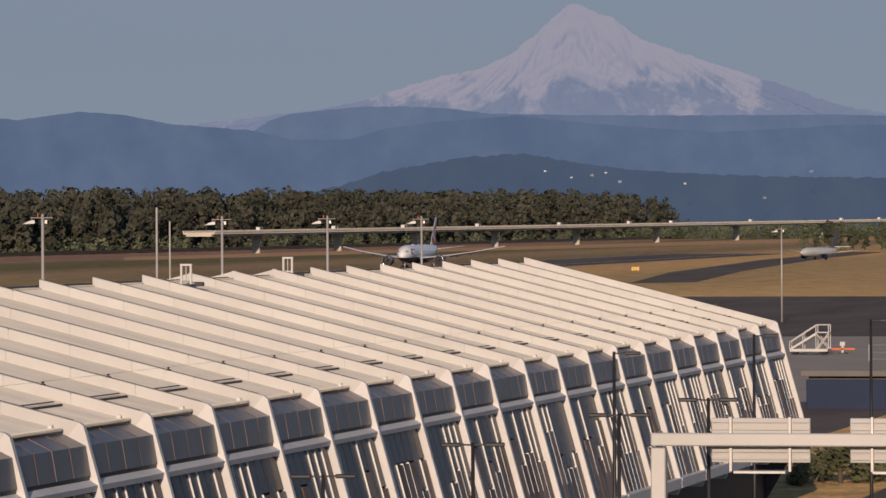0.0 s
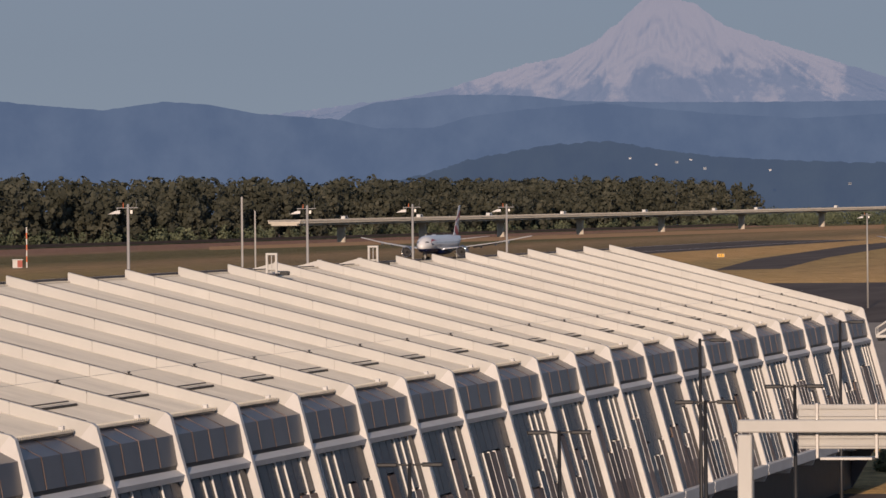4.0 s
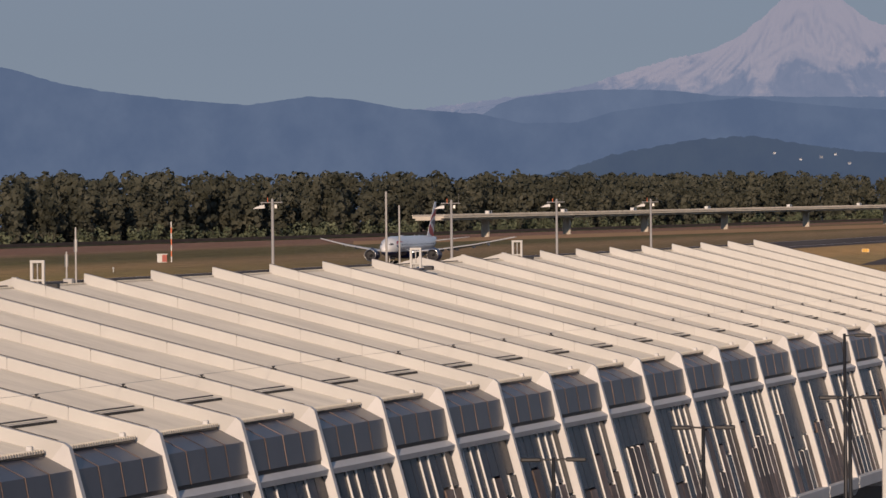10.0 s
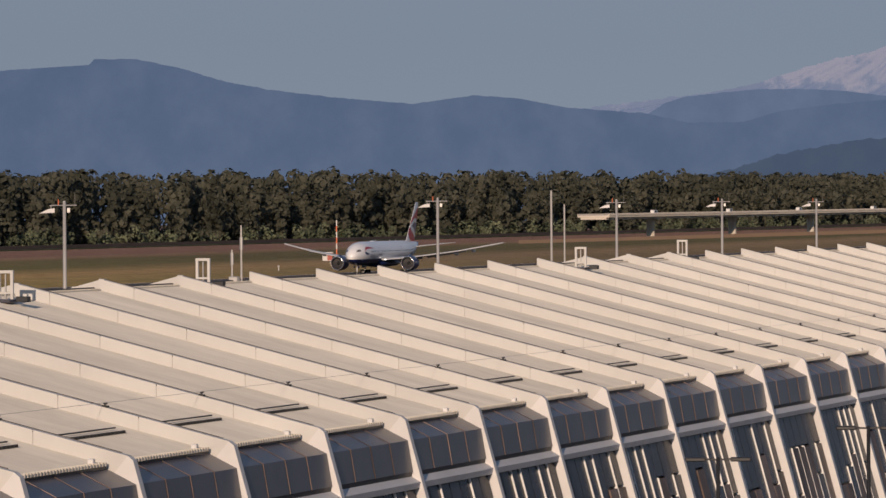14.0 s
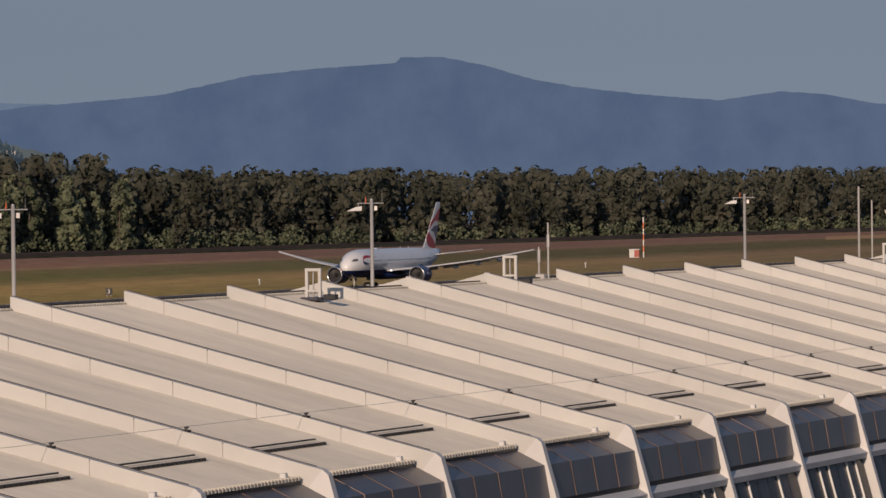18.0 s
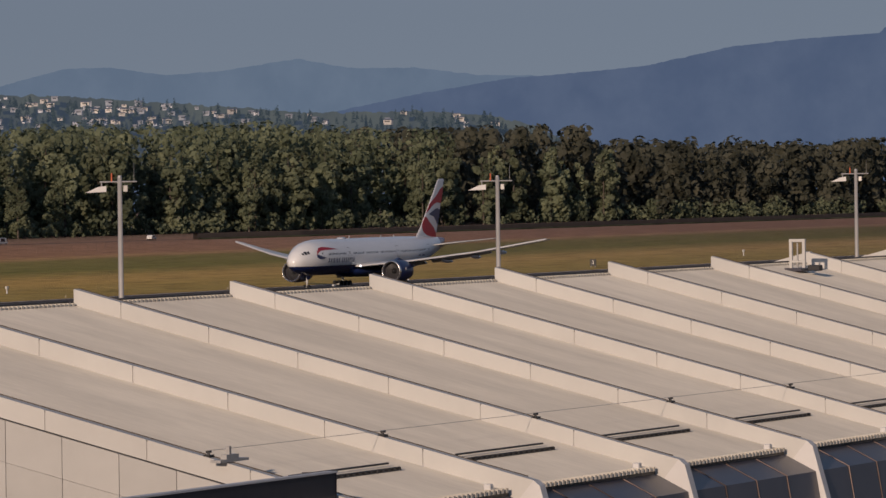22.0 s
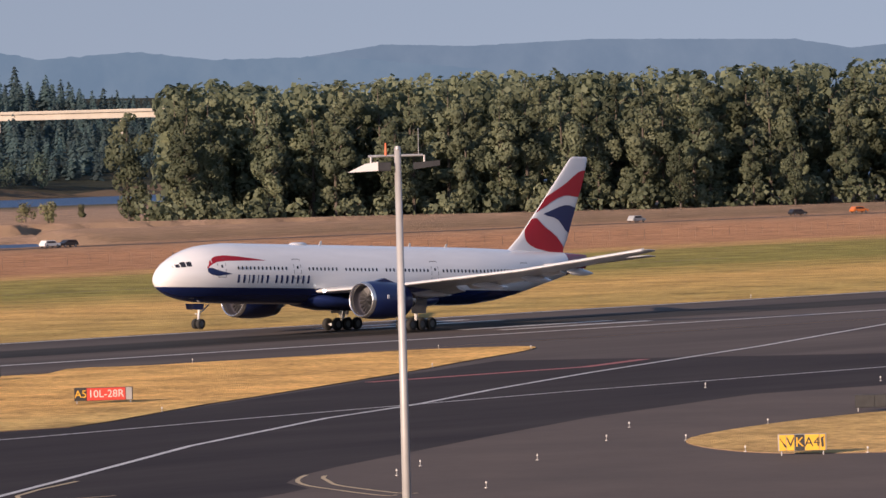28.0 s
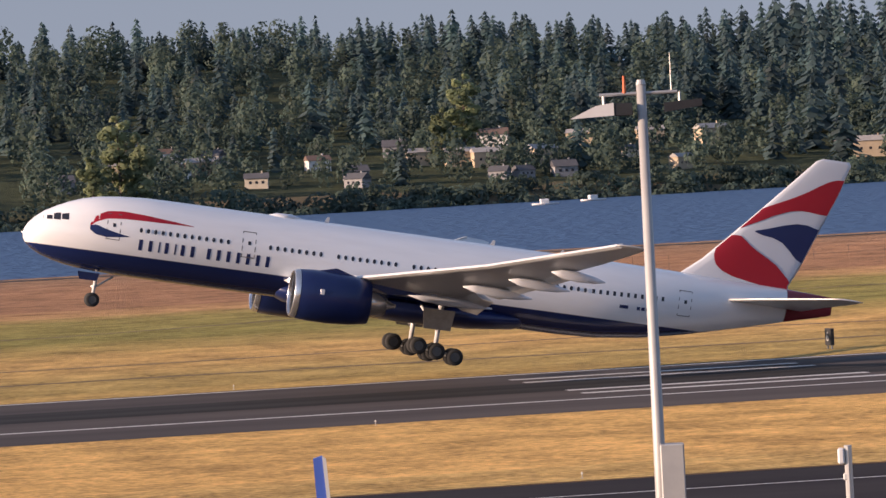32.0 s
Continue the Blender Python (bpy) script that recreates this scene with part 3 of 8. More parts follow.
def text_mesh(body, size, material, parent, m):
    cu = bpy.data.curves.new("text", "FONT")
    cu.body, cu.size, cu.align_x, cu.align_y = body, size, "CENTER", "CENTER"
    cu.extrude = 0.004
    tmp = new("text", cu)
    me = bpy.data.meshes.new_from_object(tmp)
    bpy.data.objects.remove(tmp)
    me.materials.append(material)
    ob = new("lettering", me)
    ob.parent, ob.matrix_basis = parent, m
    return ob


UPRIGHT = Matrix.Rotation(radians(90), 4, "X")


def field_sign(x, y, panels, label, h=0.95, face=None, lift=0.28):
    """A low airfield sign: a row of panels (width, plate, ink, text), on short legs, turned towards the eye unless told."""
    az = math.degrees(math.atan2(y, x)) if face is None else face
    s = tagged(empty("airfield_sign"), label, "sign", "airfield signs")
    s.matrix_basis = Matrix.Translation((x, y, 0.05)) @ Matrix.Rotation(radians(az - 90), 4, "Z")
    W = sum(p[0] for p in panels)
    part("casing", box(-W / 2 - 0.05, W / 2 + 0.05, -0.02, 0.3, lift - 0.03, lift + h + 0.03, 0.02), M["sign_k"] if panels[0][1] == "sign_k" else M["steel"], s)
    cx = -W / 2
    for w, plate, ink, body in panels:
        part("sign_panel", box(cx + 0.02, cx + w - 0.02, -0.06, -0.025, lift, lift + h, 0.006), M[plate], s)
        if body in ("<", ">", "^"):
            d = {"<": -1, ">": 1, "^": 0}[body]
            c = cx + w / 2
            part("arrow", prism([(c - 0.2 * d - 0.07, lift + 0.2), (c - 0.2 * d + 0.07, lift + 0.2), (c + 0.22 * d + 0.03, lift + h - 0.25), (c + 0.25 * d + 0.12, lift + h - 0.12), (c + 0.05 * d - 0.12, lift + h - 0.2)], -0.075, -0.062, "y"), M[ink], s)
        elif body == "|":
            for k in range(2):
                part("plain_bar", box(cx + w * (0.22 + 0.36 * k), cx + w * (0.22 + 0.36 * k) + 0.16, -0.075, -0.062, lift + 0.2, lift + h - 0.2), M[ink], s)
        elif body:
            text_mesh(body, h * 0.85, M[ink], s, Matrix.Translation((cx + w / 2, -0.07, lift + h / 2)) @ UPRIGHT)
        cx += w
    for lx in (-W / 2 + 0.15, W / 2 - 0.15):
        part("leg", box(lx - 0.04, lx + 0.04, 0.05, 0.2, -0.05, lift), M["steel"], s)
    return s


Y, K, R = "sign_y", "sign_k", "sign_r"
field_sign(305.7, 218.2, [(0.55, Y, K, "<"), (0.6, Y, K, "A"), (0.85, K, Y, "V"), (0.6, Y, K, "A"), (0.55, Y, K, ">")], "yellow and black taxiway sign on dry grass")
field_sign(310.4, 240.2, [(0.55, K, Y, "A"), (1.1, Y, K, "|")], "small yellow and black taxiway sign on asphalt edge")
field_sign(242.9, 208.5, [(0.45, Y, K, "<"), (0.5, Y, K, "V"), (0.6, K, Y, "K"), (0.9, Y, K, "A4"), (0.35, Y, K, "^")], "long yellow and black taxiway sign on dry grass")
field_sign(243.4, 298.8, [(0.45, Y, K, "<"), (0.9, Y, K, "A5"), (0.6, K, Y, "A")], "yellow taxiway exit sign with black end on dry grass")
field_sign(273.9, 305.5, [(0.9, K, Y, "A5"), (3.0, R, "line", "10L-28R"), (0.5, "steel", K, "")], "red runway holding sign with white lettering")
field_sign(127.1, 295.4, [(1.05, Y, K, "|")], "single small yellow airfield sign on dry grass", 0.9)
field_sign(125.6, 227.6, [(0.5, Y, K, "<"), (0.6, Y, K, "A"), (1.0, K, Y, "A5"), (0.6, Y, K, "A"), (0.5, Y, K, ">")], "yellow and black taxiway sign beside the taxiway")
field_sign(405.6, 296.6, [(1.5, K, K, ""), (1.5, K, K, "")], "black back of a long airfield sign on grass", 0.75)
field_sign(283.4, 236.6, [(1.3, K, K, ""), (1.3, K, K, "")], "black back of an airfield sign beside the taxiway", 0.85)
field_sign(299.1, 348.1, [(0.85, K, K, ""), (0.85, K, K, "")], "dark square airfield sign beside the runway", 0.85)
field_sign(1805, 300, [(2.4, Y, K, "|")], "distant yellow taxiway sign on grass", 1.1)
field_sign(1730, 330, [(2.2, Y, K, "|")], "distant yellow taxiway sign on grass", 1.1)
field_sign(1600, 292, [(2.2, Y, K, "|")], "distant yellow taxiway sign on grass", 1.1)
for x, y, d in ((1031, 429.5, "3"), (731, 432.5, "4"), (425, 433, "5"), (111.5, 430, "6")):
    field_sign(x, y, [(1.2, K, "line", d)], "black square distance sign with a white numeral", 1.35, 6.0)


def edge_light():
    t = tagged(empty("edge_light"), "small pale taxiway edge light on a short stem", "light", "taxiway edge lights")
    part("stem", tube((0, 0, 0), (0, 0, 0.26), 0.025, None, 6), M["steel"], t)
    part("lens", tube((0, 0, 0.26), (0, 0, 0.38), 0.06, 0.04, 8), M["line"], t)
    part("base", tube((0, 0, 0), (0, 0, 0.04), 0.1, None, 8), M["steel"], t)
    return t


lamp0 = edge_light()
spots = [(x, 353.2) for x in range(60, 330, 60)] + [(x, 419.5) for x in range(60, 900, 60)] + [(x, 286.5) for x in range(60, 250, 32)]
for isl, step in ((ISLANDS[0], 9), (ISLANDS[1], 6), (ISLANDS[2], 7)):
    spots += [p for p in isl[::step] if 0 < p[0] < 700]
spots += [(x, 276 - 0.62 * (x - 300)) for x in range(306, 345, 12)] + [(250, 231), (262, 240), (226, 224), (219, 219), (233, 221), (213, 206), (345, 216), (338, 209), (352, 228)]
for i, (x, y) in enumerate(spots):
    (lamp0 if i == 0 else copy_thing(lamp0, Matrix.Identity(4))).matrix_basis = Matrix.Translation((x, y, 0.06))


# ---- airliner: nose towards -x, origin on the runway under the main wheels; s runs back from the nose
S0 = 31.8
FUS_Z = 5.70
DZ = 0.55        # height of the painted shapes over the drawing they were set out on
STATIONS = ((0.0, 0.05, 0.05, -0.80), (0.08, 0.42, 0.40, -0.78), (0.3, 0.82, 0.78, -0.74), (0.75, 1.24, 1.22, -0.66), (1.4, 1.62, 1.66, -0.55), (2.3, 1.98, 2.06, -0.44), (3.2, 2.26, 2.38, -0.33), (4.2, 2.52, 2.64, -0.22),
            (5.4, 2.76, 2.84, -0.12), (7.0, 2.94, 2.98, -0.05), (9.0, 3.07, 3.08, 0.0), (11.0, 3.10, 3.10, 0.0), (42.0, 3.10, 3.10, 0.0), (45.0, 3.04, 3.04, 0.05), (48.5, 2.78, 2.80, 0.24), (52.0, 2.36, 2.42, 0.55),
            (56.0, 1.72, 1.86, 1.00), (59.5, 1.05, 1.36, 1.42), (62.0, 0.50, 0.98, 1.68), (63.5, 0.14, 0.74, 1.84), (63.7, 0.05, 0.66, 1.86))


def section(s):
    """Half width, half height and centre height of the fuselage at s."""
    xs = [p[0] for p in STATIONS]
    return [float(np.interp(s, xs, [p[k] for p in STATIONS])) + (FUS_Z if k == 3 else 0) for k in (1, 2, 3)]


def skin_y(s, z, out=0.012):
    ry, rz, zc = section(s)
    q = max(0.0, 1 - ((z - zc) / rz) ** 2)
    return -(ry + out) * math.sqrt(q)


def loft(rings, cap=True):
    """Skins a row of rings that have the same number of points."""
    bm = bmesh.new()
    vs = [[bm.verts.new(p) for p in r] for r in rings]
    n = len(rings[0])
    for a, b in zip(vs, vs[1:]):
        for i in range(n):
            bm.faces.new((a[i], a[(i + 1) % n], b[(i + 1) % n], b[i]))
    if cap:
        bm.faces.new(vs[0][::-1]), bm.faces.new(vs[-1])
    bmesh.ops.recalc_face_normals(bm, faces=bm.faces)
    return bm


def fuselage_material():
    """White above, navy belly below a level line, dark red tail cone."""
    m, n, l, b = nodes_of("fuselage_paint")
    tc = n.new("ShaderNodeTexCoord")
    sep = n.new("ShaderNodeSeparateXYZ")
    l.new(tc.outputs["Object"], sep.inputs[0])
    lo = n.new("ShaderNodeMapRange")
    lo.inputs[1].default_value, lo.inputs[2].default_value = 4.24, 4.28
    l.new(sep.outputs["Z"], lo.inputs[0])
    mix = n.new("ShaderNodeMix")
    mix.data_type = "RGBA"
    mix.inputs[6].default_value, mix.inputs[7].default_value = (0.012, 0.022, 0.09, 1), (0.80, 0.80, 0.80, 1)
    l.new(lo.outputs[0], mix.inputs[0])
    dirt = n.new("ShaderNodeTexNoise")
    dirt.inputs["Scale"].default_value, dirt.inputs["Detail"].default_value = 0.7, 6.0
    mp = n.new("ShaderNodeMapping")
    mp.inputs["Scale"].default_value = (0.4, 1, 2.5)
    l.new(tc.outputs["Object"], mp.inputs[0]), l.new(mp.outputs[0], dirt.inputs[0])
    dv = n.new("ShaderNodeMath")
    dv.operation, dv.inputs[1].default_value, dv.inputs[2].default_value = "MULTIPLY_ADD", 0.16, 0.90
    l.new(dirt.outputs["Fac"], dv.inputs[0])
    hsv = n.new("ShaderNodeHueSaturation")
    l.new(mix.outputs[2], hsv.inputs["Color"]), l.new(dv.outputs[0], hsv.inputs["Value"])
    cone = n.new("ShaderNodeMapRange")
    cone.inputs[1].default_value, cone.inputs[2].default_value = 28.0, 28.1
    l.new(sep.outputs["X"], cone.inputs[0])
    mix2 = n.new("ShaderNodeMix")
    mix2.data_type = "RGBA"
    mix2.inputs[7].default_value = (0.20, 0.02, 0.03, 1)
    l.new(cone.outputs[0], mix2.inputs[0]), l.new(hsv.outputs[0], mix2.inputs[6])
    l.new(mix2.outputs[2], b.inputs["Base Color"])
    b.inputs["Roughness"].default_value, b.inputs["Coat Weight"].default_value = 0.24, 0.4
    return m


def decal(name, rows, material, parent, cuts=4, both=True):
    """A thin painted shape on the fuselage side: rows of (s, low z, high z)."""
    for side in ((1, -1) if both else (1,)):
        vs, fs, o = [], [], 0
        for s, a, c in rows:
            for k in range(cuts + 1):
                z = DZ + a + (c - a) * k / cuts
                vs.append((s - S0, side * skin_y(s, z), z))
        w = cuts + 1
        for i in range(len(rows) - 1):
            for k in range(cuts):
                fs.append((o + i * w + k, o + (i + 1) * w + k, o + (i + 1) * w + k + 1, o + i * w + k + 1))
        mesh_ob(name, vs, fs, material, parent)


def bend(pairs, n=14):
    """Smooth rows (s, low, high) through a few given ones."""
    xs = [p[0] for p in pairs]
    out = []
    for i in range(n + 1):
        s = xs[0] + (xs[-1] - xs[0]) * i / n
        out.append((s, float(np.interp(s, xs, [p[1] for p in pairs])), float(np.interp(s, xs, [p[2] for p in pairs]))))
    return out


def foil(le, chord, y, z, thick, n=9, upright=False):
    """A ring of wing-section points at span y."""
    up, lo = [], []
    for i in range(n + 1):
        u = 0.5 - 0.5 * math.cos(math.pi * i / n)
        t = thick * chord * (1.48 * math.sqrt(u) - 0.63 * u - 1.76 * u * u + 1.42 * u ** 3 - 0.51 * u ** 4) + 0.02
        camber = 0.0 if upright else 0.018 * chord * math.sin(math.pi * u)
        up.append((le + u * chord, camber + t)), lo.append((le + u * chord, camber - 0.8 * t if not upright else -t))
    ring = up + lo[::-1][1:-1]
    return [((s - S0), v if upright else y, z if upright else z + v) for s, v in ring]


def turned(profile, x0, y, z, seg=32):
    """A body of revolution round the x axis: rows of (x, radius)."""
    bm = bmesh.new()
    rings = []
    for x, r in profile:
        rings.append([bm.verts.new((x0 + x, y + r * math.cos(6.2832 * i / seg), z + r * math.sin(6.2832 * i / seg))) for i in range(seg)])
    for a, b in zip(rings, rings[1:]):
        for i in range(seg):
            bm.faces.new((a[i], a[(i + 1) % seg], b[(i + 1) % seg], b[i]))
    return bm


def wing_at(y):
    """Leading edge, chord and height of the wing at span y."""
    le = 20.0 + (y - 3.0) * 0.715
    te = float(np.interp(y, [3.0, 10.2, 30.4], [33.2, 33.9, 41.9]))
    return le, te - le, 3.95 + 0.072 * (y - 3.0) + 0.0029 * (y - 3.0) ** 2


def add_wheel(bm, x, y, z, r, w):
    prof = [(-w / 2, r * 0.55), (-w / 2, r * 0.86), (-w * 0.36, r * 0.97), (-w * 0.15, r), (w * 0.15, r), (w * 0.36, r * 0.97), (w / 2, r * 0.86), (w / 2, r * 0.55)]
    seg = 22
    rings = [[bm.verts.new((x + q * math.cos(6.2832 * i / seg), y + d, z + q * math.sin(6.2832 * i / seg))) for i in range(seg)] for d, q in prof]
    for a, b in zip(rings, rings[1:]):
        for i in range(seg):
            bm.faces.new((a[i], a[(i + 1) % seg], b[(i + 1) % seg], b[i]))


def wheel_parts(parent, x, y, z, r, w):
    bm = bmesh.new()
    add_wheel(bm, x, y, z, r, w)
    tyre = part("wheel", bm, M["tyre"], parent, smooth=True)
    hub = bmesh.new()
    bm_tube(hub, (x, y - w * 0.36, z), (x, y + w * 0.36, z), r * 0.56, None, 16)
    part("wheel_rim", hub, M["rim"], tyre)


def build_airliner():
    jet = tagged(empty("airliner"), "white twin-engine wide-body airliner with navy belly and red-and-blue waved tail", "airliner")
    # fuselage
    rings, seg = [], 72
    ss = []
    for a, b in zip(STATIONS, STATIONS[1:]):
        k = 2 if b[0] - a[0] < 20 else 8
        ss += [a[0] + (b[0] - a[0]) * i / k for i in range(k)]
    for s in ss + [63.7]:
        ry, rz, zc = section(s)
        rings.append([(s - S0, ry * math.cos(6.2832 * i / seg), zc + rz * math.sin(6.2832 * i / seg)) for i in range(seg)])
    body = part("fuselage", loft(rings), fuselage_material(), jet, smooth=True)
    # belly fairing under the wing
    prof = ((18.5, 0.3, 3.4), (20.5, 2.6, 3.15), (23, 3.35, 2.95), (30, 3.45, 2.9), (35, 3.2, 3.0), (38.5, 2.2, 3.25), (40.5, 0.4, 3.5))
    rings = [[(s - S0, w * math.cos(6.2832 * i / 24), z + 0.95 * math.sin(6.2832 * i / 24) * (w / 3.45) ** 0.5) for i in range(24)] for s, w, z in prof]
    part("belly_fairing", loft(rings), M["navy"], jet, smooth=True)
    # flight deck glass
    for k, (a, b, lo, hi) in enumerate(((1.3, 1.95, 5.66, 6.0), (2.03, 2.55, 5.7, 6.26), (2.62, 3.15, 5.78, 6.3))):
        decal("flight_deck_window", [(a, lo, hi - 0.12), ((a + b) / 2, lo, hi - 0.03), (b, lo + 0.02, hi)], M["win"], jet)
    # painted shapes: ribbon of red over navy, and a plain bar for each sign of the airline's title
    decal("red_ribbon", bend(((4.75, 5.55, 5.75), (5.2, 5.95, 6.45), (6.0, 6.28, 6.85), (7.2, 6.40, 6.98), (9.0, 6.45, 6.88), (11.0, 6.48, 6.70), (12.6, 6.50, 6.53)), 20), M["red"], jet)
    decal("navy_ribbon", bend(((4.75, 5.30, 5.6), (5.2, 4.98, 5.72), (6.0, 4.86, 5.46), (7.0, 4.98, 5.24), (7.8, 5.10, 5.12)), 16), M["navy"], jet)
    s = 8.55
    for word in (7, 7):
        for i in range(word):
            wd = 0.12 if (i in (2, 4) and s < 13) else 0.28
            decal("title_bar", [(s, 4.20, 5.02), (s + wd, 4.20, 5.02)], M["navy"], jet, 3)
            s += wd + (0.36 if wd < 0.15 else 0.48)
        s += 0.5
    # cabin windows: one small dark oval shared along the straight side
    zwin = 5.72
    first = {}
    for a, b in ((8.6, 15.8), (18.6, 22.9), (23.9, 28.9), (29.8, 36.0), (38.3, 43.6)):
        t = a
        while t < b:
            for side in (-1, 1):
                if side not in first:
                    y = side * -skin_y(20.0, zwin, 0.012)
                    pts = [(0.13 * math.cos(6.2832 * i / 10), zwin + DZ + 0.19 * math.sin(6.2832 * i / 10)) for i in range(10)]
                    bm = bmesh.new()
                    f = bm.faces.new([bm.verts.new((u, side * -skin_y(20.0, v, 0.012), v)) for u, v in pts])
                    if f.normal.y * side < 0:
                        f.normal_flip()
                    first[side] = part("cabin_window", bm, M["win"], jet)
                    first[side].location.x = t - S0
                else:
                    ob = shared("cabin_window", first[side], jet, Matrix.Translation((t - S0, 0, 0)))
            t += 0.56
    t = 44.0
    while t < 50.0:
        decal("cabin_window", [(t - 0.11, zwin - 0.17 + (t - 44) * 0.02, zwin + 0.17 + (t - 44) * 0.02), (t + 0.11, zwin - 0.17 + (t - 44) * 0.02, zwin + 0.17 + (t - 44) * 0.02)], M["win"], jet, 1)
        t += 0.56
    for d in (6.0, 16.4, 36.5, 50.9):
        z0, z1, w = 4.78, 6.66, 1.06
        for a, b, lo, hi in ((d, d + 0.06, z0, z1), (d + w - 0.06, d + w, z0, z1), (d, d + w, z1, z1 + 0.06), (d, d + w, z0 - 0.06, z0)):
            decal("door_outline", [(a, lo, hi), (b, lo, hi)], M["rim"], jet, 3)
        decal("door_window", [(d + 0.45, 5.7, 5.98), (d + 0.68, 5.7, 5.98)], M["win"], jet, 1)
    for a, b in ((46.2, 46.9), (47.6, 47.85), (47.95, 48.25), (48.35, 48.6), (48.7, 48.95), (49.05, 49.3)):
        decal("registration_bar", [(a, 4.72, 4.98), (b, 4.72, 4.98)], M["navy"], jet, 1)
    # bumps and aerials
    rings = [[(s - S0, w * math.cos(6.2832 * i / 12), 8.79 + h * math.sin(6.2832 * i / 12)) for i in range(12)] for s, w, h in ((18.6, 0.1, 0.02), (19.2, 0.6, 0.22), (20.4, 0.7, 0.26), (21.2, 0.1, 0.03))]
    part("antenna_dome", loft(rings), M["white_gloss"], jet, smooth=True)
    for s, h in ((22.9, 0.45), (36.0, 0.4), (41.5, 0.35)):
        part("blade_aerial", prism([(s - S0, 8.75), (s - S0 + 0.4, 8.75), (s - S0 + 0.42, 8.77 + h), (s - S0 + 0.25, 8.77 + h)], -0.03, 0.03, "y"), M["wing"], jet)
    wings = []
    # wings with flap fairings, engines and pylons
    for side in (-1, 1):
        rings = []
        for y in (1.5, 3.0, 6.5, 10.2, 15, 20, 25, 28.5, 30.0, 30.45):
            le, ch, z = wing_at(max(y, 3.0))
            rings.append([(p[0], side * p[1], p[2]) for p in foil(le, ch * (1 if y < 30.2 else 0.75), y, z, 0.058 if y < 8 else 0.046)])
        wing = part("wing", loft(rings), M["wing"], jet, smooth=True)
        wings.append((side, wing))
        rings = []
        for y in (3.6, 10.2, 20, 30.2):
            le, ch, z = wing_at(y)
            rings.append([(le - S0 - 0.06, side * y, z - 0.05), (le - S0 + 0.05, side * y, z + 0.13), (le - S0 + 0.42, side * y, z + 0.24), (le - S0 + 0.35, side * y, z - 0.14)])
        part("slat", loft(rings), M["slat"], wing)
        for y0, y1 in ((3.4, 9.6), (10.8, 20.5)):
            rings = []
            for y in (y0, y1):
                le, ch, z = wing_at(y)
                c = 0.17 * ch
                x = le + ch - S0 - 0.35
                rings.append([(x, side * y, z - 0.02), (x + c * 0.4, side * y, z - 0.02), (x + c, side * y, z - 0.34 * c), (x + c * 0.4, side * y, z - 0.22 * c - 0.06)])
            part("flap", loft(rings), M["wing"], wing)
        for y in (7.0, 13.6, 18.2, 22.4):
            le, ch, z = wing_at(y)
            x0 = le + ch * 0.55 - S0
            L = 0.45 * ch + 1.9
            rings = [[(x0 + L * u, side * (y + r * math.cos(6.2832 * i / 10)), z - 0.38 - 0.25 * u + 1.5 * r * math.sin(6.2832 * i / 10)) for i in range(10)] for u, r in ((0, 0.03), (0.2, 0.22), (0.5, 0.27), (0.8, 0.18), (1, 0.03))]
            part("flap_fairing", loft(rings), M["white_gloss"], wing, smooth=True)
        # engine
        ex, ey, ez = 19.6 - S0, side * 9.6, 3.08
        nac = part("engine_cowl", turned([(0.05, 1.60), (0.0, 1.68), (0.12, 1.76), (0.5, 1.86), (1.4, 1.94), (3.0, 1.95), (4.6, 1.84), (5.9, 1.62), (5.9, 1.5), (5.0, 1.45)], ex, ey, ez), M["navy"], jet, smooth=True)
        part("intake_lip", turned([(0.55, 1.60), (0.2, 1.57), (0.02, 1.62), (-0.03, 1.69), (0.05, 1.77), (0.40, 1.86), (0.42, 1.862)], ex, ey, ez), M["bare"], nac, smooth=True)
        part("intake_duct", turned([(0.5, 1.59), (1.0, 1.56), (1.5, 1.56), (1.5, 0.0)], ex, ey, ez), M["panel"], nac, smooth=True)
        bm = bmesh.new()
        hub = [bm.verts.new((ex + 1.44, ey + 0.5 * math.cos(6.2832 * i / 22), ez + 0.5 * math.sin(6.2832 * i / 22))) for i in range(22)]
        for i in range(22):
            a = 6.2832 * i / 22
            tips = [bm.verts.new((ex + d, ey + 1.55 * math.cos(a + e), ez + 1.55 * math.sin(a + e))) for d, e in ((1.30, 0.0), (1.46, 0.22))]
            bm.faces.new((hub[i], tips[0], tips[1], hub[(i + 1) % 22]))
        part("fan", bm, M["dark"], nac)
        part("spinner", turned([(0.75, 0.0), (0.85, 0.16), (1.1, 0.36), (1.45, 0.52)], ex, ey, ez, 20), M["dark"], nac, smooth=True)
        part("engine_core", turned([(5.0, 1.2), (6.2, 0.95), (7.2, 0.78), (7.2, 0.7), (6.8, 0.55), (8.0, 0.12), (8.05, 0.0)], ex, ey, ez, 24), M["bare"], nac, smooth=True)
        part("cowl_vent", box(ex + 1.9, ex + 2.2, ey - 1.97, ey - 1.92, ez + 0.15, ez + 0.55, 0.01), M["white_gloss"], nac)
        le, ch, z = wing_at(9.6)
        part("engine_pylon", prism([(ex + 1.6, ez + 1.85), (ex + 3.2, ez + 2.25), (le - S0 + 0.5, z + 0.05), (le - S0 + 5.0, z - 0.35), (ex + 7.4, ez + 0.8), (ex + 5.0, ez + 1.5)], ey - 0.24, ey + 0.24, "y"), M["navy"], jet)
        # tailplane
        rings = []
